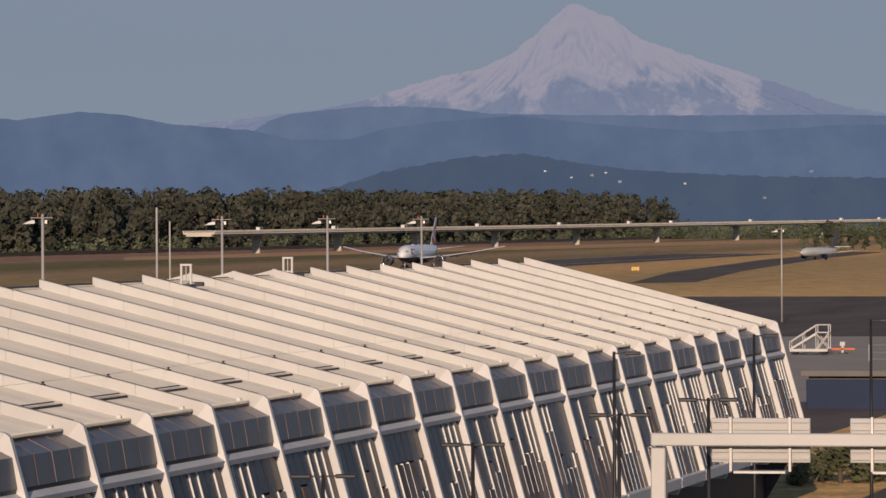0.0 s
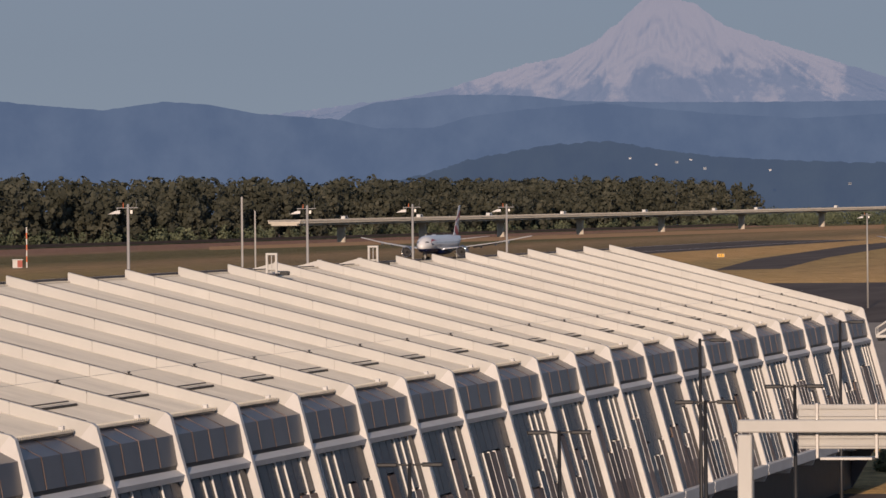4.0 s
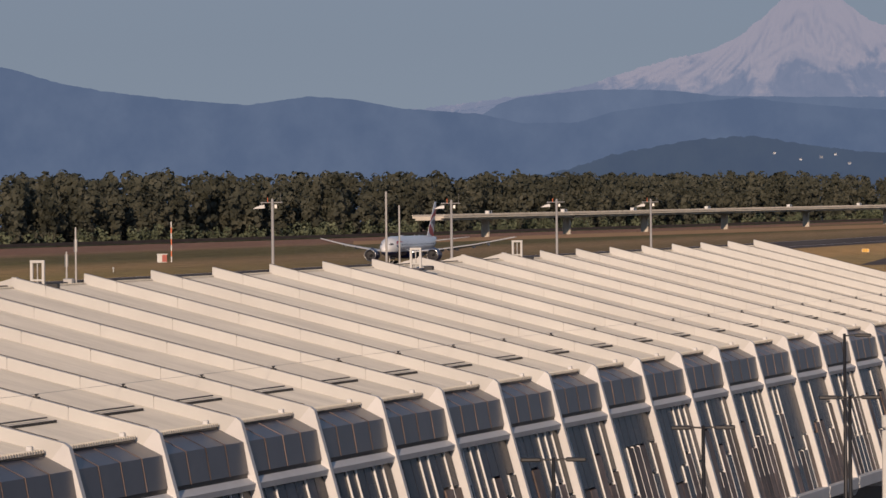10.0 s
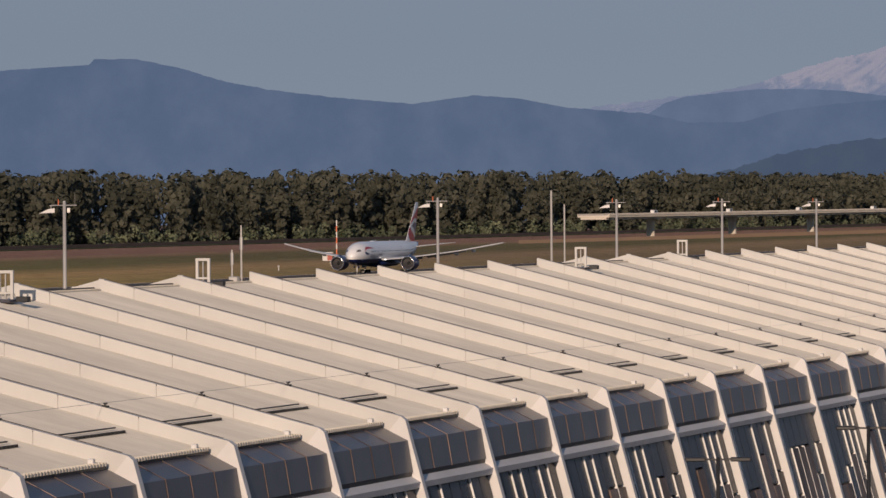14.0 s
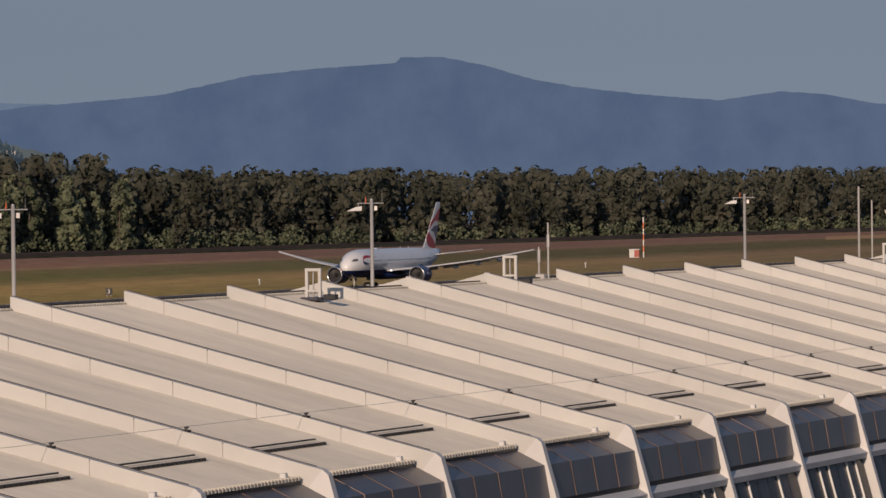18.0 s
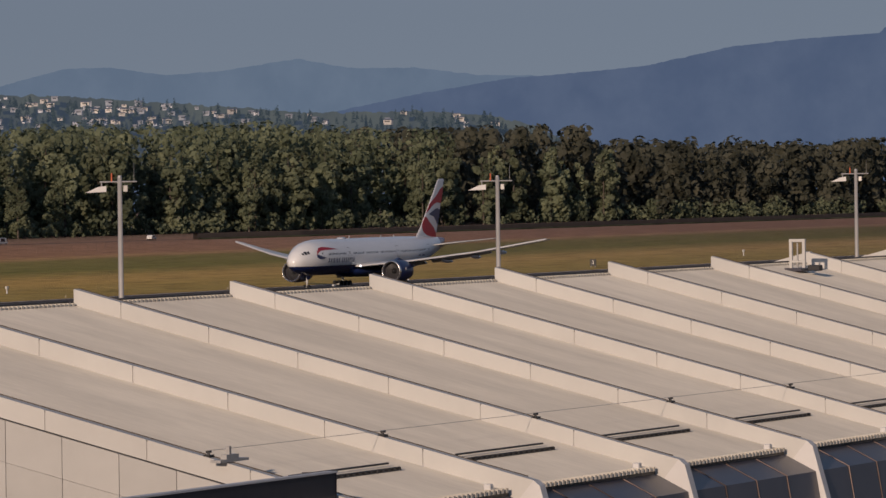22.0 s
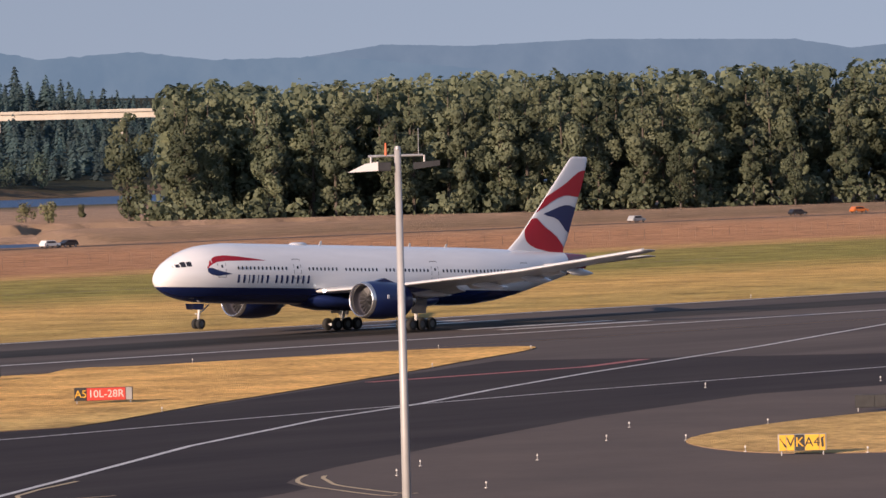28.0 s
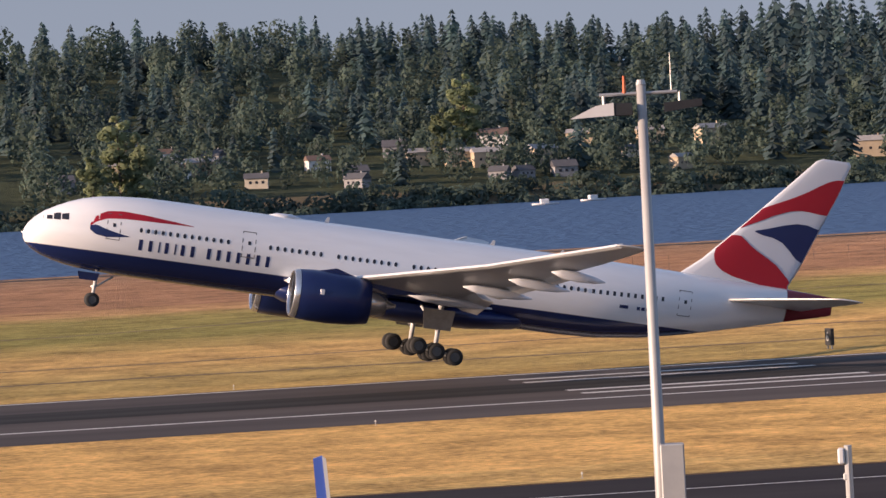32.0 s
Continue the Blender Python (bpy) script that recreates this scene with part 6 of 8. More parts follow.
def far_bank_wood():
    rng = np.random.default_rng(21)
    xs, ys = [], []
    while len(xs) < 3900:
        a, d = rng.uniform(41.5, 86), rng.uniform(0, 1) * 700 + 50
        x = rng.uniform(80, 2500)
        y = float(far_shore(x)) + d
        if not 41 < math.degrees(math.atan2(y, x)) < 87:
            continue
        if d < 140 + 110 * rng.uniform() and x < 1750 and rng.uniform() < 0.86:
            continue
        if d < 330 and before_house(x, y):
            continue
        xs.append(x), ys.append(y)
    xs, ys = np.array(xs), np.array(ys)
    az = np.degrees(np.arctan2(ys, xs))
    stand = 1 + 0.45 * np.exp(-((az - 75.2) / 1.6) ** 2) - 0.10 * np.clip((az - 79.5) / 1.5, 0, 1)      # a taller stand on the east shoulder, set by bearing to fit the camera's view
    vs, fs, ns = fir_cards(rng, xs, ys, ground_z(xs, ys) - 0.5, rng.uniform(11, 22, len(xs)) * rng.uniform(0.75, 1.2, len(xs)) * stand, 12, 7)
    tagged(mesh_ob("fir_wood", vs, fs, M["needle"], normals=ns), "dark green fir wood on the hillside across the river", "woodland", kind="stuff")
    # broad trees along the far shore
    cs, rs = [], []
    for i in range(1150):
        x = rng.uniform(100, 1900)
        near = rng.uniform() < 0.45
        y = float(far_shore(x)) + (rng.uniform(8, 330) if x > 1000 else rng.uniform(28, 190) if near else rng.uniform(170, 560))
        h = rng.uniform(7, 16) if near and x < 1000 else rng.uniform(12, 22)
        if before_house(x, y):
            continue
        z = float(ground_z(x, y))
        for q in range(5):
            w = h * rng.uniform(0.16, 0.27)
            a = rng.uniform(0, 6.28)
            o = h * (0.26 if q < 3 else 0.10)
            cs.append((x + o * math.cos(a), y + o * math.sin(a), z + h * (0.24 + 0.15 * q)))
            rs.append((w, w, w * 1.1))
    for x, y, k in HOUSES:      # garden trees beside and behind each house, shrubs before it
        for dx, dy, h in ((-11, 4, 8), (11, 6, 9), (2, 11, 13), (-4, -8, 1.3), (6, -9, 1.7)):
            h *= rng.uniform(0.7, 1.2)
            px, py = x + dx + rng.uniform(-2, 2), y + dy + rng.uniform(-2, 2)
            for q in range(4 if h > 4 else 2):
                w = h * (rng.uniform(0.2, 0.3) if h > 4 else rng.uniform(0.5, 0.7))
                cs.append((px + rng.uniform(-0.2, 0.2) * h, py + rng.uniform(-0.2, 0.2) * h, float(ground_z(px, py)) + h * (0.25 + 0.17 * q)))
                rs.append((w, w, w * 1.05))
    for i in range(760):      # low scrub down to the water's edge
        x = rng.uniform(60, 1300)
        y = float(far_shore(x)) + rng.uniform(-9, 14)
        w = rng.uniform(1.8, 3.6)
        cs.append((x, y, float(ground_z(x, y)) + 0.7 * w)), rs.append((1.7 * w, w, w))
    vs, fs, ns = clump_cards(rng, cs, rs, 46, 0.78, 0.18, 0.75)
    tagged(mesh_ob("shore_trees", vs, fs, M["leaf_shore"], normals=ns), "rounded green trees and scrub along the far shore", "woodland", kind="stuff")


plant_rows()
far_bank_wood()


# ---- light masts of the apron, and what stands round the concourse
def light_mast(az, r, top_el, twin=False, cabinet=None, base=0.0):
    """A tall grey apron mast with a floodlight on one side, small gear on the other and an orange beacon."""
    x, y = polar(az, r)
    z1 = EYE_H + r * math.tan(radians(top_el))
    t = tagged(empty("light_mast", x, y, base), "tall grey steel apron light mast with shoebox floodlight and orange beacon", "light mast", "apron light masts")
    t.rotation_euler.z = radians(az - 90)      # local x runs to the right as seen from the eye
    h = z1 - base
    part("shaft", tube((0, 0, 0), (0, 0, h), 0.19, 0.12, 14), M["pole"], t, smooth=True)
    part("cap", tube((0, 0, h), (0, 0, h + 0.12), 0.13, 0.09, 12), M["steel"], t)
    part("crossarm", bm_tube(bmesh.new(), (-1.05, 0, h - 0.22), (0.9, 0, h - 0.22), 0.045, None, 8), M["steel"], t)
    # left head coloured as sunlit, right head as shaded
    for side, on in ((-1, True), (1, twin)):
        if on:
            c = side * 0.95
            bm = prism([(c - 0.85, h - 0.78), (c - 0.2, h - 0.48), (c + 0.25, h - 0.42), (c + 0.25, h - 0.74)] if side < 0 else [(c - 0.4, h - 0.48), (c + 0.55, h - 0.42), (c + 0.55, h - 0.6), (c - 0.4, h - 0.72)], -0.3, 0.3, "y")
            f = part("floodlight", bm, M["ledge"] if side < 0 else M["dark"], t, "pale shoebox floodlight" if side < 0 else "dark floodlight")
            part("bracket", bm_tube(bmesh.new(), (c, 0, h - 0.22), (c, 0, h - 0.5), 0.04, None, 6), M["steel"], f)
            part("visor", box(c + 0.26, c + 0.72, -0.28, 0.28, h - 0.76, h - 0.44, 0.02), M["dark"], f) if side < 0 and twin else None
    if not twin:
        part("junction_box", box(0.18, 0.42, -0.12, 0.12, h - 0.75, h - 0.4, 0.02), M["steel"], t)
    part("beacon", tube((-0.42, 0, h - 0.2), (-0.42, 0, h + 0.24), 0.05, 0.03, 8), M["orange"], t, "orange obstruction beacon")
    part("whisker", tube((0.75, 0, h - 0.2), (0.75, 0, h + 0.75), 0.015, 0.008, 5), M["steel"], t)
    if cabinet:
        part("cabinet", box(0.02, 0.62, -0.35, 0.35, cabinet - 1.9 - base, cabinet - base, 0.03), M["pole"], t, "grey control cabinet on the mast")
    return t


for az, el, r, twin, cab in ((7.87, -0.14, 950, False, None), (11.73, -0.01, 640, False, None), (12.74, 0.0, 590, False, None), (13.87, 0.0, 542, False, None), (15.79, 0.03, 478, False, None), (19.79, 0.02, 384, False, None),
                             (23.63, 0.0, 324, False, None), (27.68, 0.05, 280, False, None), (33.45, 0.005, 236, False, 6.9), (49.93 - 5.03, -0.02, 190, True, None), (58.52, -0.22, 152.4, True, None), (77.33, 0.47, 133.3, True, 11.2)):
    light_mast(az, r, el, twin, cab)


def thin_mast(az, r, top_el, rad, label, base=0.0):
    x, y = polar(az, r)
    z1 = EYE_H + r * math.tan(radians(top_el))
    t = tagged(empty("radio_mast", x, y, base), label, "mast")
    part("shaft", tube((0, 0, 0), (0, 0, z1 - base), rad, rad * 0.7, 8), M["pole"], t)
    part("collar", tube((0, 0, (z1 - base) * 0.62), (0, 0, (z1 - base) * 0.62 + 0.5), rad * 1.5, None, 8), M["steel"], t)
    part("foot", box(-0.4, 0.4, -0.4, 0.4, 0, 0.2, 0.02), M["concrete"], t)
    return t


thin_mast(14.57, 470, 0.11, 0.14, "thin white radio mast beyond the roof")
thin_mast(14.43, 470, -0.04, 0.11, "short thin white radio mast beyond the roof")
thin_mast(17.90, 215, -0.24, 0.05, "slim whip aerial on a dark roof platform", 15.6)
thin_mast(18.00, 215, -0.50, 0.05, "short grey instrument post on a roof platform", 15.6)
t = tagged(empty("roof_platform", *polar(17.95, 215), 15.0), "small dark equipment platform at the roof edge", "platform")
part("deck", box(-1.6, 1.6, -1.2, 1.2, 0.35, 0.6, 0.03), M["dark"], t)
part("instrument", box(-0.5, -0.2, -0.2, 0.2, 0.6, 1.15, 0.03), M["steel"], t)
for dx in (-1.3, 1.3):
    part("leg", box(dx - 0.06, dx + 0.06, -0.06, 0.06, -15.0, 0.35), M["dark"], t)


# dark road lamps below the window wall
def road_lamp(az, r, top_el, double):
    x, y = polar(az, r)
    h = EYE_H + r * math.tan(radians(top_el))
    t = tagged(empty("road_lamp", x, y, 0), "dark bronze road lamp with %s" % ("two level arms" if double else "one level arm"), "street lamp", "road lamps")
    t.rotation_euler.z = radians(az - 90)
    part("pole", tube((0, 0, 0), (0, 0, h), 0.11, 0.06, 10), M["dark"], t, smooth=True)
    for s in ((-1, 1) if double else (1,)):
        arm = part("arm", bm_tube(bmesh.new(), (0, 0, h - 0.08), (s * 0.7, 0, h - 0.04), 0.03, None, 6), M["dark"], t)
        part("lamp_head", box(s * 0.7 - 0.32, s * 0.7 + 0.32, -0.14, 0.14, h - 0.13, h + 0.0, 0.03), M["dark"], arm)
    return t


for az, el, r, dbl in ((12.80, -2.76, 165, True), (11.19, -2.43, 170, True), (9.67, -1.46, 205, False), (9.62, -2.12, 178, True), (8.66, -1.96, 184, True), (8.17, -1.28, 230, False), (6.92, -1.12, 240, False)):
    road_lamp(az, r, el, dbl)


# sign gantry over the road, seen from behind
def sign_gantry():
    g = tagged(empty("sign_gantry", 178, 0, 0), "white steel road gantry carrying ribbed backs of signs", "gantry")
    za = EYE_H - 178 * math.tan(radians(2.38))
    y0 = 178 * math.tan(radians(9.27))
    part("beam", box(-0.25, 0.25, y0 - 15.5, y0, za - 0.38, za + 0.05, 0.04), M["rib"], g)
    part("column", box(-0.25, 0.25, y0 - 0.5, y0, 0, za - 0.45, 0.04), M["rib"], g)
    part("column", box(-0.25, 0.25, y0 - 15.5, y0 - 15.0, 0, za - 0.45, 0.04), M["rib"], g)
    for ya, yb in ((y0 - 5.35, y0 - 2.0), (y0 - 10.5, y0 - 6.7)):
        s = part("sign_back", box(0.3, 0.42, ya, yb, za - 0.95, za + 0.55, 0.02), M["end_wall"], g, "ribbed pale back of a road sign")
        for i in range(6):
            z = za - 0.85 + 0.25 * i
            part("stiffener", box(0.22, 0.3, ya + 0.03, yb - 0.03, z, z + 0.07), M["end_wall"], s)
        for f in (0.2, 0.8):
            y = ya + (yb - ya) * f
            part("hanger", box(0.1, 0.3, y - 0.05, y + 0.05, za - 1.25, za + 0.6, 0.01), M["steel"], s)
        part("walkway", box(-0.1, 0.7, ya + 0.8, yb - 0.8, za - 1.3, za - 1.22), M["steel"], s)
    return g


sign_gantry()


# beyond the far end of the concourse: apron things
def stair_truck(x, y):
    t = tagged(empty("boarding_stairs", x, y, 0), "white steel boarding stairs with lattice sides", "boarding stairs")
    part("chassis", box(-1.2, 1.2, -2.6, 2.6, 0.45, 0.85, 0.05), M["rib"], t)
    part("platform", box(-1.1, 1.1, -2.8, -1.0, 3.0, 3.15, 0.02), M["rib"], t)
    part("flight", prism([(-1.0, 3.1), (2.6, 0.9), (2.6, 0.6), (-1.0, 2.75)], -1.0, 1.0), M["rib"], t)
    for sx in (-1.05, 1.05):
        bm = bmesh.new()
        for a, b in (((sx, -2.7, 0.8), (sx, -2.7, 4.1)), ((sx, -1.0, 0.8), (sx, -1.0, 4.1)), ((sx, -2.7, 0.8), (sx, -1.0, 3.0)), ((sx, -1.0, 0.8), (sx, -2.7, 3.0)), ((sx, -2.7, 4.1), (sx, -1.0, 4.1)), ((sx, -1.0, 4.1), (sx, 2.6, 1.8)), ((sx, 0.8, 0.8), (sx, 0.8, 2.9)), ((sx, 2.6, 0.8), (sx, 2.6, 1.8))):
            bm_tube(bm, a, b, 0.07, None, 6)
        part("side_lattice", bm, M["rib"], t)
    for dy in (-2.0, 2.0):
        for sx in (-1.0, 1.0):
            bm = bmesh.new()
            add_wheel(bm, 0, 0, 0, 0.42, 0.25)
            w = part("wheel", bm, M["tyre"], t)
            w.matrix_basis = Matrix.Translation((sx, dy, 0.45)) @ Matrix.Rotation(radians(90), 4, "Z")
    return t


def apron_things():
    stair_truck(722, 96)
    b = tagged(empty("marker_trolley", 726, 92, 0), "red and white marker trolley on the apron", "trolley")
    part("mast", box(-0.15, 0.15, -0.15, 0.15, 0.2, 1.6, 0.02), M["rib"], b)
    part("crossbar", box(-0.15, 0.15, -1.7, 1.7, 0.55, 0.85, 0.03), M["orange"], b)
    part("lamp_box", box(-0.3, 0.3, -0.35, 0.35, 1.1, 1.7, 0.04), M["line"], b)
    part("base", box(-0.6, 0.6, -0.6, 0.6, 0.0, 0.22, 0.03), M["dark"], b)
    h = tagged(empty("service_building", 520, 55, 0), "low service building with a dark blue wall and concrete roof edge", "building")
    part("blue_wall", box(0, 8, -25, 14.5, 0, 2.9, 0.03), mat("blue_cladding", (0.006, 0.018, 0.055), (0.009, 0.022, 0.066), 3.0, 0.5, spec=0.2), h)
    part("roof_slab", box(-0.6, 9, -26, 15, 3.25, 3.8, 0.05), M["concrete"], h)
    part("roof_core", box(0.3, 8, -25, 14.3, 2.9, 3.2), M["dark"], h)
    f = tagged(empty("chain_fence", 690, 84, 0), "wire mesh apron fence on thin posts", "fence")
    for i in range(9):
        part("post", tube((0, -i * 2.5, 0), (0, -i * 2.5, 2.2), 0.05, None, 6), M["steel"], f)
    for z in (0.3, 1.2, 2.15):
        part("rail", tube((0, -20, z), (0, 0, z), 0.03, None, 5), M["steel"], f)
    # a grey jet far down the taxiway
    j = tagged(empty("small_jet", 2243, 294, 0), "grey and white narrow-body jet waiting on the taxiway", "airliner")
    j.rotation_euler.z = radians(-22)
    st = ((0, 0.1, -0.3), (1.2, 0.9, -0.2), (3.0, 1.6, -0.05), (5.5, 1.9, 0), (22, 1.9, 0), (28, 1.2, 0.4), (32.5, 0.25, 0.9))
    part("fuselage", loft([[(s - 16, r * math.cos(6.2832 * i / 20), 3.3 + dz + r * math.sin(6.2832 * i / 20)) for i in range(20)] for s, r, dz in st]), M["wing"], j, smooth=True)
    part("fin", prism([(9.5, 4.9), (15.0, 4.9), (17.3, 12.2), (15.0, 12.2)], -0.18, 0.18, "y"), M["panel"], j, "dark grey fin")
    for side in (-1, 1):
        part("wing", loft([[(p[0] + 31.8 - 16 + dx, side * p[1], p[2]) for p in foil(0, ch, y, z, 0.06)] for y, ch, dx, z in ((1.2, 6.5, 12.5, 2.4), (16.5, 1.6, 20.5, 4.0))]), M["wing"], j, smooth=True)
        part("engine", turned([(0, 0.85), (0.4, 1.0), (2.4, 0.95), (3.4, 0.65), (3.4, 0.0)], -5.5, side * 4.9, 1.5, 16), M["navy"], j, smooth=True)
        part("tailplane", prism([(12.5, 0.3 * side), (16.0, 0.3 * side), (17.6, 6.0 * side), (16.2, 6.0 * side)], 5.3, 5.5, "z"), M["wing"], j)
        part("main_gear", bm_box(box(0.5, 1.6, side * 2.7 - 0.4, side * 2.7 + 0.4, 0, 1.1, 0.2), 0.9, 1.15, side * 2.7 - 0.1, side * 2.7 + 0.1, 1.0, 2.4), M["tyre"], j)
    part("nose_gear", bm_box(box(-12.2, -11.5, -0.3, 0.3, 0, 0.7, 0.15), -11.95, -11.75, -0.08, 0.08, 0.6, 2.0), M["tyre"], j)


# roof blocks beside the end wall
def roof_block(name, az0, az1, r, z0, z1, label, louvre):
    x0, y0 = polar(az0, r)
    x1, y1 = polar(az1, r)
    w = math.hypot(x1 - x0, y1 - y0)
    t = tagged(empty(name, x0, y0, 0), label, "roof unit")
    t.rotation_euler.z = math.atan2(y1 - y0, x1 - x0)
    n = 4
    part("body", box(0.03, w - 0.03, 0.03, 3.2, z0, z1 - 0.6), M["ledge"], t)
    part("parapet", box(0.03, w - 0.03, 0.035, 0.2, z1 - 0.6, z1 - 0.06), M["ledge"], t)
    for i in range(n):
        part("cladding_panel", box(w * i / n + 0.015, w * (i + 1) / n - 0.015, -0.03, 0.03, z1 - 0.42, z1 - 0.02, 0.008), M["rib"], t)
        if louvre:
            for q in range(9):
                part("louvre", box(w * i / n + 0.05, w * (i + 1) / n - 0.05, -0.02, 0.05, z1 - 0.55 - 0.1 * q, z1 - 0.49 - 0.1 * q), M["ledge"], t)
        else:
            part("cladding_panel", box(w * i / n + 0.015, w * (i + 1) / n - 0.015, -0.03, 0.03, z0, z1 - 0.45, 0.008), M["rib"], t)
    part("coping", box(-0.05, w + 0.05, -0.06, 0.25, z1 - 0.06, z1 + 0.02, 0.01), M["rib"], t)
    part("support", box(0.3, w - 0.3, 0.3, 2.9, 0, z0), M["dark"], t)
    return t


apron_things()
roof_block("plant_enclosure", 36.12, 33.62, 98, 9.5, EYE_H - 98 * math.tan(radians(3.43)), "pale panelled rooftop plant enclosure", False)
roof_block("louvred_plant_room", 34.44, 31.81, 105, 9.5, EYE_H - 105 * math.tan(radians(3.36)), "pale rooftop plant room with horizontal louvres", True)
t = tagged(empty("roof_ladder", *polar(31.55, 104), 0), "white tubular roof ladder with hooped handrails", "ladder")
t.rotation_euler.z = radians(31.55 - 90)
for dx in (0.05, 0.45):
    bm = bmesh.new()
    bm_tube(bm, (dx, 0, 9), (dx, 0, 12.6), 0.03, None, 6)
    bm_tube(bm, (dx, 0, 12.6), (dx + 0.2, 0, 12.75), 0.03, None, 6)
    bm_tube(bm, (dx + 0.2, 0, 12.75), (dx + 0.75, 0, 12.3), 0.03, None, 6)
    part("handrail", bm, M["rib"], t)
for i in range(8):
    part("rung", tube((0.05, 0, 9.3 + 0.4 * i), (0.45, 0, 9.3 + 0.4 * i), 0.02, None, 6), M["steel"], t)
part("ladder_support", box(-0.1, 0.6, 0.1, 0.4, 0, 9.2), M["dark"], t)
# pale edge laid flat on the ground to fit the camera's view
ribbon("service_road_line", [(250, 183.6), (281.2, 186.8)], 1.3, 0.07, M["line"], "broad pale strip lying on the apron")


# roof terrace close below the eye, with its small gear
def terrace():
    d = tagged(empty("roof_terrace", 14, 41, 0), "grey roof deck close below the camera", "roof deck")
    part("deck", box(-16, 12, -4, 6, 15.0, 15.4, 0.02), M["concrete"], d)
    part("deck_core", box(-15, 11, -3, 5, 0, 15.0), M["dark"], d)
    top = 15.4

    def spot(name, az, r, label, cat):
        x, y = polar(az, r)
        t = tagged(empty(name, x, y, top), label, cat)
        t.rotation_euler.z = radians(az - 90)
        return t

    c = spot("security_camera", 72.0, 42, "white boxed security camera on a post", "camera")
    z = EYE_H - 42 * math.tan(radians(3.16)) - top
    part("post", tube((0, 0, 0), (0, 0, z - 0.2), 0.04, None, 10), M["rib"], c)
    part("housing", box(-0.27, 0.22, -0.12, 0.12, z - 0.19, z, 0.02), M["ledge"], c)
    part("sunshield", box(-0.29, 0.27, -0.14, 0.14, z + 0.0, z + 0.015), M["ledge"], c)
    part("pan_head", box(-0.06, 0.06, -0.07, 0.07, z - 0.36, z - 0.19, 0.02), M["rib"], c)
    part("side_unit", box(0.27, 0.34, -0.06, 0.06, z - 0.2, z - 0.1, 0.01), M["ledge"], c)
    part("cable", tube((0.2, 0, 0), (0.2, 0, z - 0.19), 0.012, None, 6), M["dark"], c)
    p = spot("vent_pipe", 68.66, 43, "bare metal vent pipe with a dark bent cap", "pipe")
    z = EYE_H - 43 * math.tan(radians(3.12)) - top
    part("pipe", tube((0, 0, 0), (0, 0, z - 0.06), 0.038, None, 12), M["bare"], p)
    part("cap", bm_tube(bm_tube(bmesh.new(), (0, 0, z - 0.08), (0.02, 0, z), 0.045, 0.05, 10), (0.02, 0, z - 0.02), (0.06, 0, z - 0.1), 0.04, 0.03, 10), M["dark"], p)
    r = spot("yellow_guardrail", 68.46, 43.2, "bright yellow bent tubular guardrail", "railing")
    z = EYE_H - 43.2 * math.tan(radians(3.95)) - top
    bm = bmesh.new()
    for a, b in (((-0.42, 0, 0), (-0.42, 0, z - 0.08)), ((-0.42, 0, z - 0.08), (-0.34, 0, z)), ((-0.34, 0, z), (0.36, 0, z + 0.02)), ((0.36, 0, z + 0.02), (0.44, 0, z - 0.08)), ((0.44, 0, z - 0.08), (0.44, 0, 0))):
        bm_tube(bm, a, b, 0.022, None, 8)
    part("rail", bm, M["sign_y"], r)
    w = spot("white_guardrail", 63.2, 45, "white tubular guardrail with two rails", "railing")
    z = EYE_H - 45 * math.tan(radians(3.74)) - top
    for dx in (-0.38, -0.14, 0.15, 0.41):
        part("post", tube((dx, 0, 0), (dx, 0, z), 0.018, None, 8), M["rib"], w)
    for zz in (z, z - 0.14):
        part("rail", tube((-0.38, 0, zz), (0.41, 0, zz), 0.018, None, 8), M["rib"], w)
    for az, wd, zz in ((65.65, 0.96, 3.80), (66.9, 0.8, 4.05)):
        v = spot("roof_vent", az, 44, "grey louvred metal roof vent", "vent")
        z = EYE_H - 44 * math.tan(radians(zz)) - top
        part("curb", box(-wd / 2 + 0.06, wd / 2 - 0.06, -0.4, 0.4, 0, z - 0.3), M["panel"], v)
        for i in range(5):
            part("louvre", prism([(-wd / 2 - 0.02, z - 0.42 + 0.085 * i), (wd / 2 + 0.02, z - 0.42 + 0.085 * i), (wd / 2 - 0.03, z - 0.36 + 0.085 * i), (-wd / 2 + 0.03, z - 0.36 + 0.085 * i)], -0.45, 0.45, "y"), M["steel"], v)
        part("lid", box(-wd / 2 + 0.05, wd / 2 - 0.05, -0.42, 0.42, z - 0.05, z, 0.02), M["ledge"], v)
    for az in (69.53, 69.08, 68.36, 67.94):
        s = spot("insulator_post", az, 46.5, "slim pale insulator post with a pointed tip", "post")
        z = EYE_H - 46.5 * math.tan(radians(3.45)) - top
        part("stem", tube((0, 0, 0), (0, 0, z - 0.2), 0.012, None, 6), M["steel"], s)
        part("insulator", tube((0, 0, z - 0.22), (0, 0, z - 0.05), 0.018, 0.024, 8), M["rib"], s)
        part("tip", tube((0, 0, z - 0.05), (0, 0, z), 0.02, 0.004, 8), M["rib"], s)
    k = spot("small_camera", 75.35, 46, "small white camera on a bracket post", "camera")
    z = EYE_H - 46 * math.tan(radians(3.5)) - top
    part("post", tube((0.03, 0, 0), (0.03, 0, z), 0.035, None, 10), M["steel"], k)
    part("head", box(-0.06, 0.0, -0.05, 0.05, z - 0.16, z - 0.02, 0.015), M["ledge"], k)
    part("bracket", box(-0.02, 0.05, -0.03, 0.03, z - 0.3, z - 0.24, 0.01), M["rib"], k)
